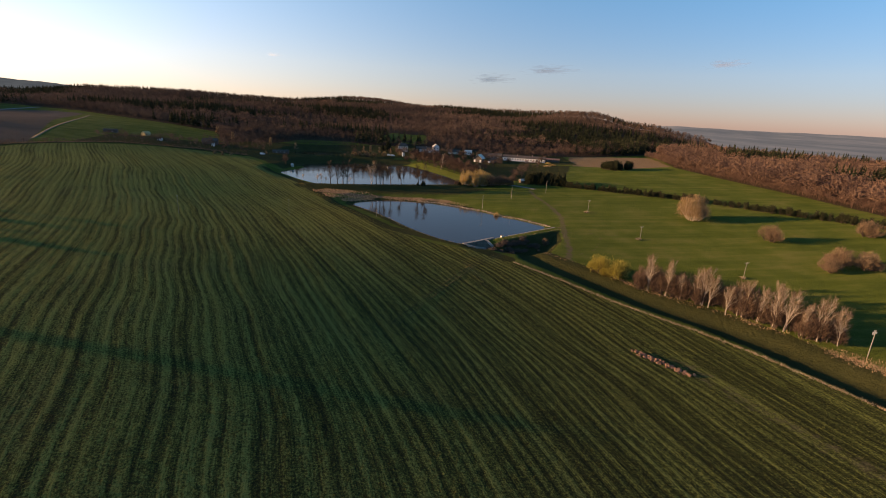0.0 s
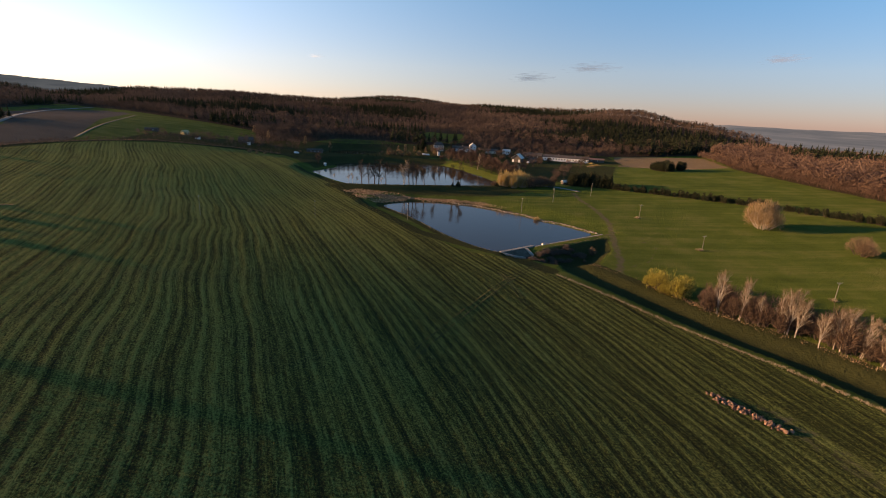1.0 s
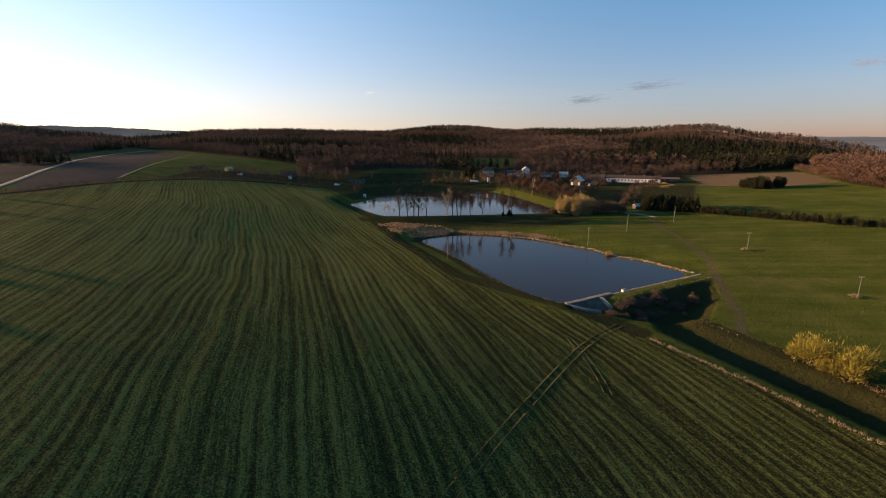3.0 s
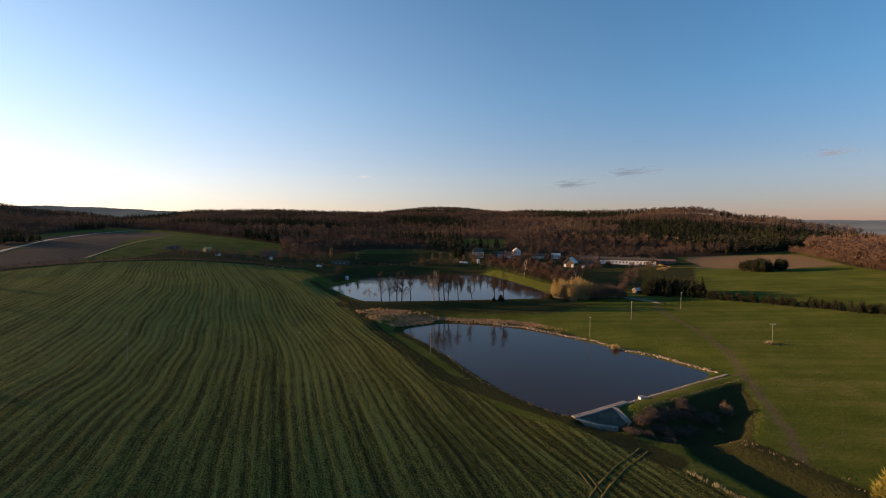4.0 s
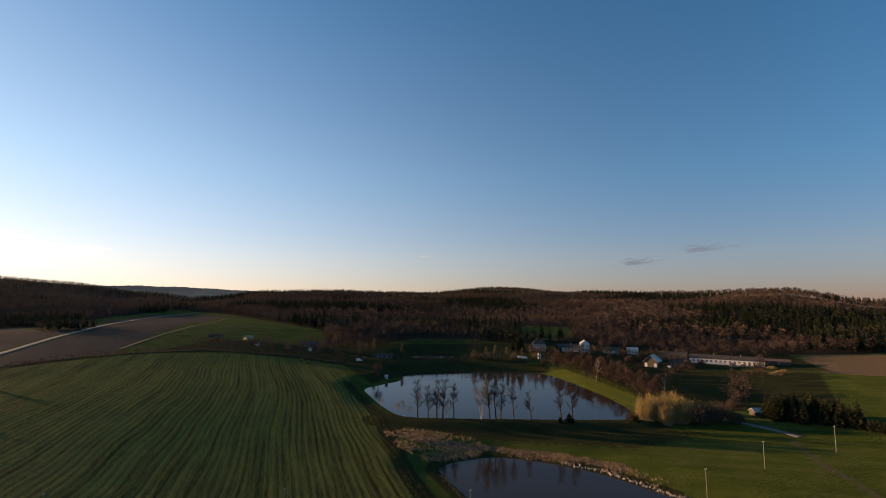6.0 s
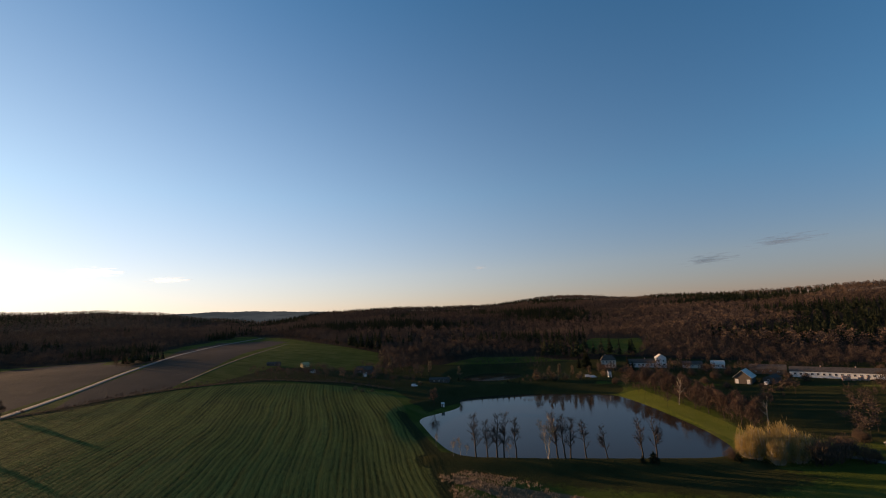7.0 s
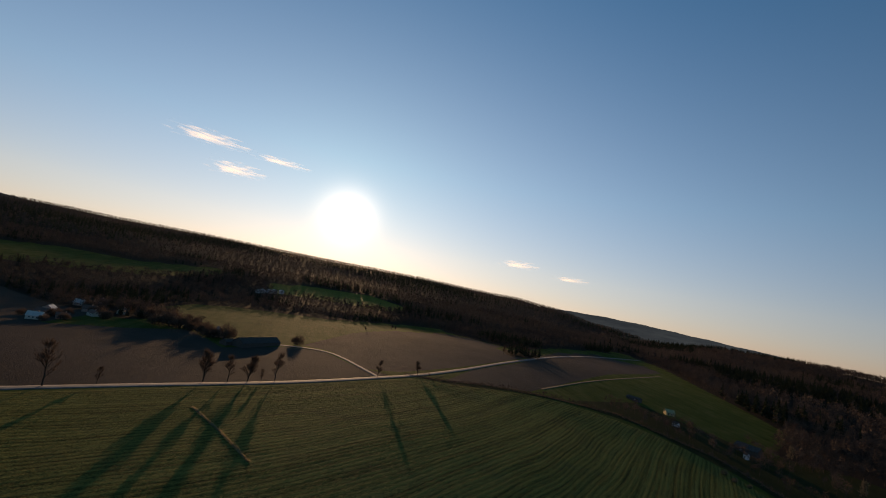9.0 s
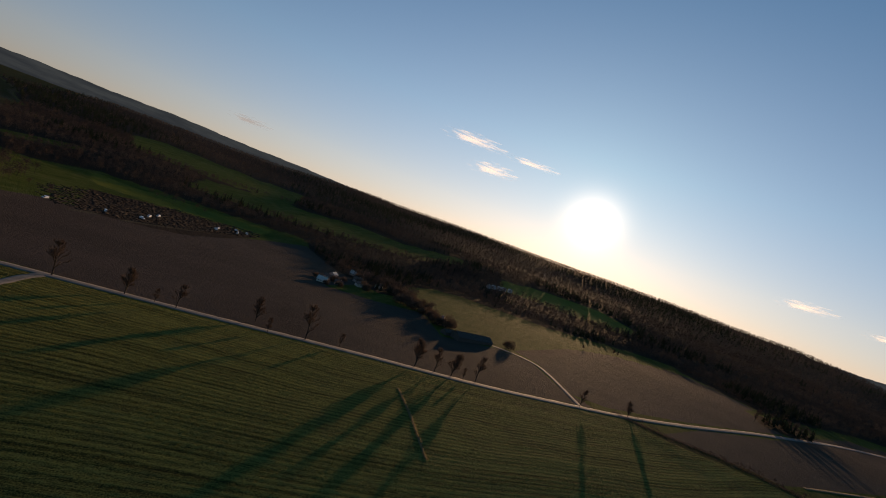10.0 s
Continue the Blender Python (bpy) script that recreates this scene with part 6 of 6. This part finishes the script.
# ---- houses and sheds ----
def gable_house(name, label, category, at, long, deep, eaves, ridge, wall, roof, windows=(), doors=(), chimneys=(), over=0.35, group="", hip=0.0):
    """Long side along x, front towards -y. windows: (side, along, sill, width, height); side f front, b back, l and r gables."""
    ob = thing(name, label, category, group, at)
    bm = bmesh.new()
    a, d = long / 2, deep / 2
    low = [bm.verts.new(c) for c in ((-a, -d, -1.0), (a, -d, -1.0), (a, d, -1.0), (-a, d, -1.0))]
    top = [bm.verts.new(c) for c in ((-a, -d, eaves), (a, -d, eaves), (a, d, eaves), (-a, d, eaves))]
    r0, r1 = bm.verts.new((-a + hip, 0, ridge)), bm.verts.new((a - hip, 0, ridge))
    bm.faces.new((low[0], low[1], top[1], top[0]))
    bm.faces.new((low[2], low[3], top[3], top[2]))
    bm.faces.new((low[1], low[2], top[2], r1, top[1]) if not hip else (low[1], low[2], top[2], top[1]))
    bm.faces.new((low[3], low[0], top[0], r0, top[3]) if not hip else (low[3], low[0], top[0], top[3]))
    part("wall", bm, wall, ob)
    bm = bmesh.new()
    fall = (ridge - eaves) / d
    e, z = d + over, eaves - over * fall + 0.06
    for s in (-1, 1):
        c = [(-a - over, s * e, z), (a + over, s * e, z), (a + over - hip, 0, ridge + 0.1), (-a - over + hip, 0, ridge + 0.1)]
        slab(bm, c if s < 0 else c[::-1], 0.16)
    if hip:
        for s in (-1, 1):
            c = [(s * (a + over), -e, z), (s * (a + over), e, z), (s * (a + over - hip), 0, ridge + 0.1)]
            slab(bm, c if s > 0 else c[::-1], 0.16)
    part("roof", bm, roof, ob)
    for side, u, sill, w, h in windows:
        turn = {"f": 0, "b": 180, "l": -90, "r": 90}[side]
        out = d if side in "fb" else a
        m = pose(0, 0, 0, 0, 0, turn) @ Matrix.Translation((u, -out, sill))
        f = bmesh.new()
        t = 0.09
        for lo, hi in (((-w / 2 - t, -0.07, -t), (w / 2 + t, 0.05, 0)), ((-w / 2 - t, -0.07, h), (w / 2 + t, 0.05, h + t)), ((-w / 2 - t, -0.07, 0), (-w / 2, 0.05, h)), ((w / 2, -0.07, 0), (w / 2 + t, 0.05, h)), ((-0.03, -0.05, 0), (0.03, 0.04, h))):
            box(f, lo, hi)
        win = part("window", f, M_PLASTER, ob)
        win.matrix_basis = m
        part("pane", box_mesh((-w / 2, -0.035, 0), (w / 2, 0.03, h), 0), M_PANE, win)
    for side, u, w, h in doors:
        turn = {"f": 0, "b": 180, "l": -90, "r": 90}[side]
        out = d if side in "fb" else a
        door = part("door", box_mesh((-w / 2, -0.08, -0.1), (w / 2, 0.05, h), 0.03), M_BOARD, ob)
        door.matrix_basis = pose(0, 0, 0, 0, 0, turn) @ Matrix.Translation((u, -out, 0))
        part("handle", box_mesh((w * 0.32, -0.14, 1.0), (w * 0.40, -0.07, 1.12), 0), M_METAL, door)
    for x, y, h in chimneys:
        ch = part("chimney", box_mesh((x - 0.3, y - 0.3, ridge - 1.4), (x + 0.3, y + 0.3, ridge + h), 0.03), M_PINK, ob)
        part("chimney_cap", box_mesh((x - 0.38, y - 0.38, ridge + h), (x + 0.38, y + 0.38, ridge + h + 0.12), 0), M_CONCRETE, ch)
    return ob


def row_of(side, n, first, step, sill, w, h):
    return [(side, first + step * k, sill, w, h) for k in range(n)]


def sit(x, y, turn):
    return pose(x, y, ground_at(x, y), 0, 0, turn)


def hamlet():
    gable_house("cowshed", "very long low white cowshed with a grey roof", "barn", sit(92, 545, -15), 50, 11, 3.9, 6.4, M_PLASTER, M_SLATE, row_of("f", 15, -22, 3.1, 1.5, 1.3, 1.3), [("l", 0, 3.0, 2.9)], [(-8, 0, 0.9), (10, 0, 0.9)])
    gable_house("shed", "old dark shed joined to the cowshed", "shed", sit(56, 558, -15), 22, 10, 3.4, 6.2, M_BOARD, M_SLATE, row_of("f", 4, -7, 4.5, 1.4, 1.0, 1.0), [("f", 9, 2.4, 2.4)])
    gable_house("shed", "low open shed with rusty roof beyond the cowshed", "shed", sit(126, 547, -15), 18, 8, 2.8, 4.0, M_BOARD, M_TILE, row_of("f", 2, -4, 6, 1.2, 1.0, 0.9))
    gable_house("farmhouse", "cream two-storey farmhouse with a grey hipped roof", "house", sit(-56, 569, 8), 12, 10, 6.2, 9.6, M_CREAM, M_SLATE, row_of("f", 4, -4.3, 2.9, 1.0, 1.0, 1.5) + row_of("f", 4, -4.3, 2.9, 4.0, 1.0, 1.4) + row_of("l", 2, -2, 4, 4.0, 1.0, 1.4), [("l", 0, 1.1, 2.1)], [(-2, 0.6, 0.9)], hip=3.0)
    gable_house("house", "long white house with a dark roof by the farmyard", "house", sit(-30, 573, 5), 22, 8, 3.4, 6.2, M_PLASTER, M_SLATE, row_of("f", 6, -8.5, 3.2, 1.1, 1.2, 1.4), [("f", 10, 1.1, 2.1)], [(3, 0, 0.8)])
    gable_house("house", "tall white house gable catching the evening sun", "house", sit(-15, 575, 95), 11, 8, 7.2, 9.8, M_PLASTER, M_ROOF_PALE, row_of("l", 2, -1.8, 3.6, 1.4, 1.1, 1.4) + row_of("l", 2, -1.8, 3.6, 4.4, 1.1, 1.4) + row_of("f", 3, -3.2, 3.2, 4.4, 1.0, 1.4), [("f", 0, 1.1, 2.1)], [(1, 0.4, 0.8)])
    gable_house("cottage", "small white cottage half hidden by thickets", "house", sit(26, 575, 0), 9, 6.5, 3.0, 5.4, M_PLASTER, M_ROOF_PALE, row_of("f", 3, -2.8, 2.8, 1.0, 1.0, 1.2), [("r", 0, 1.0, 2.1)])
    gable_house("cottage", "low dark cottage in the thickets", "house", sit(8, 574, 3), 14, 7, 2.8, 5.0, M_CREAM, M_SLATE, row_of("f", 3, -4, 4, 1.0, 1.0, 1.1), [("f", 6, 1.0, 2.1)])
    barn = gable_house("barn", "timber barn with white doors and a pale roof slope", "barn", sit(37, 527, 70), 12, 10, 4.4, 8.6, M_BOARD, M_ROOF_PALE, [], [("f", 0, 2.8, 3.0)], over=0.8)
    for y in (-3.4, 3.4):
        part("door_panel", box_mesh((-6.12, y - 0.95, -0.2), (-5.9, y + 0.95, 2.7), 0.03), M_PLASTER, barn, "white boarded door panel")
    gable_house("shed", "dark tarred shed beside the timber barn", "shed", sit(53, 529, 60), 12, 7, 3.0, 4.6, M_BOARD, M_SLATE, [("l", 0, 1.2, 1.0, 1.0)], [("f", 0, 2.2, 2.3)])
    gable_house("kiosk", "slim white transformer kiosk beside the lane", "kiosk", sit(-52, 534, 20), 2.4, 2.2, 4.6, 5.6, M_PLASTER, M_SLATE, [("f", 0, 3.2, 0.6, 0.5)], [("f", 0, 0.9, 2.0)], over=0.2)
    gable_house("hut", "small hut with a tan roof under dark spruces", "hut", sit(66, 388, 25), 4.6, 3.6, 1.9, 3.2, M_BOARD, M_ROOF_PALE, [("f", 0.8, 0.9, 0.7, 0.7)], [("f", -1.0, 0.8, 1.8)])
    # sheds below the western meadow
    gable_house("barn", "dark timber barn with straw-coloured gable", "barn", sit(-258, 494, 12), 15, 8, 3.2, 5.8, M_BOARD, M_SLATE, [("f", -3, 1.2, 1.0, 1.0), ("l", 0, 1.2, 1.2, 1.4)], [("f", 3, 2.4, 2.5)])
    gable_house("hut", "garden hut with a bright yellow roof slope", "hut", sit(-322, 486, 75), 7, 5, 2.4, 4.4, M_YELLOW, M_YELLOW, [("f", 1, 1.0, 0.8, 0.8)], [("f", -1.5, 0.9, 1.9)])
    gable_house("hut", "low dark allotment hut beside scrub", "hut", sit(-352, 476, 20), 12, 5, 2.2, 3.4, M_BOARD, M_SLATE, [("f", 2, 0.9, 1.0, 0.8)], [("f", -3, 0.9, 1.9)])
    gable_house("hut", "small white allotment hut", "hut", sit(-297, 469, 10), 4, 3.4, 2.3, 3.3, M_PLASTER, M_SLATE, [("f", 0.8, 1.0, 0.7, 0.7)], [("f", -0.8, 0.8, 1.9)])
    gable_house("hut", "narrow white privy hut by the scrub", "hut", sit(-248, 480, 0), 2.6, 2.4, 3.0, 4.0, M_PLASTER, M_SLATE, [("f", 0.5, 1.3, 0.5, 0.6)], [("f", -0.5, 0.8, 1.9)], over=0.2)
    gable_house("shed", "low grey shed by the pond track", "shed", sit(-180, 489, 15), 16, 6, 2.2, 3.6, M_BOARD, M_SLATE, row_of("f", 3, -4, 4, 0.9, 1.0, 0.8), [("r", 0, 1.6, 2.0)])
    gable_house("boathouse", "tiny white hut on the pond headland", "hut", sit(-147, 427, 30), 2.0, 1.8, 1.9, 2.6, M_PLASTER, M_PLASTER, [("f", 0.4, 1.0, 0.4, 0.5)], [("f", -0.4, 0.7, 1.7)], over=0.15)


def western_farms():
    rng = np.random.default_rng(160)
    gable_house("barn", "long dark farm barn with black roof beside the lane", "barn", sit(-391, 156, -40), 38, 11, 3.0, 6.2, M_BOARD, M_SLATE, row_of("f", 7, -15, 5, 1.4, 1.2, 1.0), [("r", 0, 2.8, 2.7)])
    gable_house("shed", "lower dark shed in front of the farm barn", "shed", sit(-386, 140, -40), 20, 7, 2.4, 4.0, M_BOARD, M_SLATE, row_of("f", 4, -8, 5, 1.2, 1.0, 0.9), [("r", 0, 2.2, 2.3)])
    gable_house("farmhouse", "plastered farmhouse behind bare trees", "house", sit(-412, 124, 20), 11, 8, 4.0, 7.4, M_PINK, M_TILE, row_of("f", 3, -3.5, 3.5, 1.2, 1.0, 1.3), [("r", 0, 1.0, 2.0)], [(2, 0, 0.8)])
    for k, (x, y) in enumerate(((-403, 6), (-418, 16), (-430, -2), (-448, 24), (-452, -8), (-470, 12), (-478, 34), (-505, -10), (-532, -4))):
        bright = k in (0, 4, 7)
        gable_house("village_house", "village house with a bright metal roof" if bright else "plastered village house with a brown tiled roof", "house", sit(x, y, rng.uniform(0, 180)), rng.uniform(7, 10), rng.uniform(5.5, 7), 2.8, rng.uniform(4.6, 5.8),
                    M_CREAM if k % 3 == 0 else M_PINK, M_ROOF_PALE if bright else M_TILE, row_of("f", 3, -2.2, 2.2, 1.0, 0.9, 1.1) + row_of("l", 2, -1.3, 2.6, 1.0, 0.9, 1.1), [("b", 0, 1.0, 2.0)], [(1.5, 0, 0.8)], group="houses of the village")
    for k, (x, y) in enumerate(((-846, 104), (-854, 112), (-862, 122), (-872, 130), (-880, 141))):
        gable_house("far_house", "far white apartment house below the pasture", "house", sit(x, y, 30 + 10 * k), 7, 6, 5.0, 6.8, M_PLASTER, M_ROOF_PALE, row_of("f", 3, -2.4, 2.4, 1.0, 1.0, 1.3) + row_of("r", 2, -1.5, 3, 3.4, 1.0, 1.3), [("b", 0, 1.0, 2.0)], group="white houses on the far slope")
    # the scrap yard at the edge of the ploughland
    heap = Mass()
    p = scatter(((-330, -258), (-296, -180), (-353, -158), (-520, -156), (-560, -184), (-490, -262), (-405, -286)), 5.0, 161)
    n = 2
    for k in range(len(p) * n):
        x, y = p[k // n] + rng.normal(0, 2.0, 2)
        s = rng.uniform(0.9, 3.8, 3) * [1.5, 0.8, 0.16]
        a = rng.uniform(0, 6.28)
        c = np.array([(i, j, l) for i in (-0.5, 0.5) for j in (-0.5, 0.5) for l in (-0.3, 0.7)]) * s * rng.uniform(0.7, 1.2, (8, 3))
        c = np.stack([c[:, 0] * math.cos(a) - c[:, 1] * math.sin(a) + x, c[:, 0] * math.sin(a) + c[:, 1] * math.cos(a) + y, c[:, 2] + ground_at(x, y)], 1)
        q = np.array([(0, 1, 3, 2), (4, 6, 7, 5), (0, 4, 5, 1), (2, 3, 7, 6), (1, 5, 7, 3)])
        heap.add(c, np.vstack([q[:, [0, 1, 2]], q[:, [0, 2, 3]]]), rng.uniform(0, 1))
    tagged(new("scrap_heaps", heap.mesh("scrap_heaps", M_SCRAP)), "dark scrap and timber heaps at the ploughland edge", "scrap", kind="stuff")


def van(at, label, group, paint):
    ob = thing("van", label, "van", group, at)
    bm = bmesh.new()
    v = [(-2.4, 0.35), (2.3, 0.35), (2.4, 1.0), (1.5, 1.15), (0.9, 1.95), (-2.3, 2.05), (-2.45, 1.8)]
    left, right = ([bm.verts.new((x, s * 0.95, z)) for x, z in v] for s in (-1, 1))
    bm.faces.new(left)
    bm.faces.new(right[::-1])
    for k in range(len(v)):
        j = (k + 1) % len(v)
        bm.faces.new((left[k], right[k], right[j], left[j]))
    bmesh.ops.recalc_face_normals(bm, faces=bm.faces[:])
    bmesh.ops.bevel(bm, geom=bm.edges[:], offset=0.06, segments=2, affect="EDGES")
    part("body", bm, paint, ob)
    bm = bmesh.new()
    slab(bm, ((0.95, -0.8, 1.92), (0.95, 0.8, 1.92), (1.50, 0.85, 1.2), (1.50, -0.85, 1.2)), 0.04)
    part("windscreen", bm, M_PANE, ob)
    for x in (-1.5, 1.5):
        for s in (-1, 1):
            bm = bmesh.new()
            bmesh.ops.create_cone(bm, cap_ends=True, segments=14, radius1=0.34, radius2=0.34, depth=0.22, matrix=Matrix.Translation((x, s * 0.9, 0.34)) @ pose(0, 0, 0, 90))
            wheel = part("wheel", bm, M_TYRE, ob)
            bm = bmesh.new()
            bmesh.ops.create_cone(bm, cap_ends=True, segments=12, radius1=0.2, radius2=0.18, depth=0.25, matrix=Matrix.Translation((x, s * 0.9, 0.34)) @ pose(0, 0, 0, 90))
            part("rim", bm, M_METAL, wheel)
    return ob


def vehicles():
    v = van(sit(-190, 465, 10), "white delivery van parked on the pond track", "parked vans", M_CAR)
    for x, y, a in ((-64, 530, 20), (-68, 531, 15), (48, 520, 70)):
        copy_thing(v, sit(x, y, a))
    for x, y, a in ((-300, -196, 10), (-340, -182, 50), (-372, -176, 100), (-392, -190, 20), (-470, -176, 70), (-480, -182, 10), (-500, -170, 30), (-520, -172, 60), (-515, -184, 140), (-412, -200, 15)):
        copy_thing(v, sit(x, y, a))["label"] = "white van standing in the scrap yard"


def yard_stacks():
    rng = np.random.default_rng(170)
    me = bpy.data.meshes.new("crate")
    bm = box_mesh((-0.6, -0.5, 0), (0.6, 0.5, 1.0), 0.04)
    bm.to_mesh(me)
    bm.free()
    me.materials.append(M_PINK)
    ob = thing("pallet_stack", "rosy brick pallets stacked before the cowshed", "pallet stack", at=pose(98, 534, ground_at(98, 534)))
    for k in range(9):
        for j in range(rng.integers(1, 4)):
            b = part("pallet", me, M_PINK, ob)
            b.matrix_basis = pose(-6 + 1.6 * k + rng.normal(0, 0.1), rng.normal(0, 0.4), 1.02 * j - 0.1, 0, 0, rng.normal(0, 6)) @ Matrix.Diagonal((1.15, 1, 1, 1))
    for k, (x, y, s) in enumerate(((110, 537, 1.0), (118, 530, 0.8), (112, 505, 1.1), (120, 515, 0.9))):
        heap = Mass()
        n = 160
        a, r = rng.uniform(0, 6.28, n), np.sqrt(rng.uniform(0, 1, n)) * 4 * s
        heap.slivers(np.c_[np.cos(a) * r, np.sin(a) * r, (1 - r / (4.2 * s)) * 1.8], rng.normal(0, 1, (n, 3)) * [1, 1, 0.25], rng.uniform(1, 3.0, n), rng.uniform(0.25, 0.6, n), rng)
        b = thing("brushwood_heap", "heap of orange-brown brushwood in the yard", "brushwood", "brushwood heaps in the yard", pose(x, y, ground_at(x, y) - 0.2))
        part("sticks", heap.mesh("sticks", M_GOLD if k % 2 else M_PALE_TWIG), M_GOLD, b)


def straw_strip():
    m = Mass()
    rng = np.random.default_rng(180)
    p = along(((-231, 148), (-208, 163), (-185, 177)), 0.25)
    p = np.repeat(p, 10, 0) + rng.normal(0, 0.32, (len(p) * 10, 2))
    z = ground_many(p[:, 0], p[:, 1])
    n = len(p)
    m.slivers(np.c_[p, z + rng.uniform(0, 0.25, n)], rng.normal(0, 1, (n, 3)) * [1, 1, 0.35] + [0, 0, 0.25], rng.uniform(0.4, 0.9, n), rng.uniform(0.1, 0.2, n), rng)
    for side in (-1, 1):
        line = along(((-231, 148), (-208, 163), (-185, 177)), 1.0)
        edge = line + np.array([-0.55, 0.83]) * side * 0.65
        v = np.vstack([np.c_[line, ground_many(line[:, 0], line[:, 1]) + 0.32], np.c_[edge, ground_many(edge[:, 0], edge[:, 1]) - 0.05]])
        k = len(line)
        i = np.arange(k - 1)
        f = np.vstack([np.stack([i, i + 1, i + k + 1], 1), np.stack([i, i + k + 1, i + k], 1)])
        m.add(v, f if side < 0 else f[:, ::-1], 0.5)
    tagged(new("straw_windrow", m.mesh("straw_windrow", M_STRAW)), "narrow pale windrow of straw lying across the crop", "straw", kind="stuff")


M_SCRAP = twig_material("scrap", ((0.1, (0.012, 0.010, 0.009)), (0.7, (0.026, 0.021, 0.017)), (0.95, (0.055, 0.045, 0.036))))
M_STRAW = twig_material("straw", ((0.1, (0.20, 0.155, 0.080)), (0.9, (0.38, 0.30, 0.17))), 0.6)
hamlet()
western_farms()
vehicles()
yard_stacks()
straw_strip()


# ---- thin evening clouds, far off ----
def cloud_material(name, tint, glow, thick):
    m, n, l, b = material(name, 1.0, 0.0)
    b.inputs["Base Color"].default_value = (*tint, 1)
    # glow puts the sunlight coming through the cloud into emission
    b.inputs["Emission Color"].default_value, b.inputs["Emission Strength"].default_value = (1.0, 0.93, 0.85, 1), glow
    place = n.new("ShaderNodeTexCoord").outputs["Object"]
    span = n.new("ShaderNodeVectorMath")
    span.operation = "LENGTH"
    l.new(place, span.inputs[0])
    stretch = n.new("ShaderNodeMapping")
    stretch.inputs["Scale"].default_value = (1.6, 1.0, 3.2)
    l.new(place, stretch.inputs["Vector"])
    puff = noise_of(n, l, stretch.outputs[0], 1.7, 5, 0.62)
    body = sums(n, l, "SUBTRACT", sums(n, l, "MULTIPLY_ADD", puff, 2.0, -0.35), span.outputs["Value"])
    fade = n.new("ShaderNodeMapRange")
    fade.interpolation_type = "SMOOTHSTEP"
    fade.inputs[1].default_value, fade.inputs[2].default_value, fade.inputs[4].default_value = 0.0, 0.75, thick
    l.new(body, fade.inputs[0])
    thin = n.new("ShaderNodeBsdfTranslucent")
    thin.inputs["Color"].default_value = (*tint, 1)
    lit, clear, out = n.new("ShaderNodeMixShader"), n.new("ShaderNodeMixShader"), n["Material Output"]
    lit.inputs[0].default_value = 0.6
    l.new(b.outputs[0], lit.inputs[1])
    l.new(thin.outputs[0], lit.inputs[2])
    l.new(fade.outputs[0], clear.inputs[0])
    l.new(n.new("ShaderNodeBsdfTransparent").outputs[0], clear.inputs[1])
    l.new(lit.outputs[0], clear.inputs[2])
    l.new(clear.outputs[0], out.inputs["Surface"])
    return m


def clouds():
    faint = cloud_material("faint_cloud", (0.9, 0.84, 0.8), 0.25, 0.25)
    grey, bright = cloud_material("grey_cloud", (0.50, 0.48, 0.52), 0.0, 0.45), cloud_material("bright_cloud", (0.95, 0.90, 0.85), 1.5, 0.58)
    eye = Vector((-5, 100, 60))
    for bearing, up, wide, high, tilt, mat, label in ((-5.2, 4.5, 6.6, 1.3, 0, grey, "small grey evening cloud low over the hill"), (-12.0, 5.7, 8.0, 1.3, 0, grey, "long thin grey cloud above the hill"), (-30.3, 6.4, 5, 1.0, 0, grey, "faint grey wisp in the eastern sky"),
                                                      (103, 13.1, 10, 1.7, 2, bright, "bright torn wisp beside the sun"), (99.6, 10.4, 7.5, 1.8, 0, bright, "bright low wisp beside the sun"), (95, 12.6, 8, 1.0, 2, bright, "thin bright wisp over the sun"),
                                                      (63.5, 6.2, 6, 1.1, 0, bright, "pale cream cloud streak over the western hills"), (20.7, 5.7, 2.4, 0.5, 0, faint, "faint cream streak above the wooded hill"), (57, 5.4, 5, 0.7, 0, bright, "cream cloud streak above the distant ridge"), (129, 5.1, 6, 1.0, 0, grey, "soft grey cloud over the southern ridge")):
        a, e = radians(bearing), radians(up)
        way = Vector((-math.sin(a) * math.cos(e), math.cos(a) * math.cos(e), math.sin(e)))
        far = 4550
        xs, zs = np.meshgrid(np.linspace(-1, 1, 25), np.linspace(-1, 1, 9))
        ys = 0.10 * np.cos(xs * 2.5) + 0.05 * np.sin(5 * xs + 3 * zs)
        idx = np.arange(xs.size).reshape(xs.shape)
        f = np.stack([idx[:-1, :-1], idx[:-1, 1:], idx[1:, 1:], idx[1:, :-1]], -1).reshape(-1, 4)
        ob = new("cloud", mesh_of("cloud", np.stack([xs, ys, zs], -1).reshape(-1, 3), f, mat, True))
        w, h = far * math.tan(radians(wide / 2)), far * math.tan(radians(high / 2))
        ob.matrix_world = Matrix.Translation(eye + far * way) @ pose(0, 0, 0, 0, tilt, bearing) @ Matrix.Diagonal((w * 1.25, 60, h * 1.6, 1))
        ob.visible_shadow = False
        tagged(ob, label, "cloud", "evening clouds", "structure")


clouds()
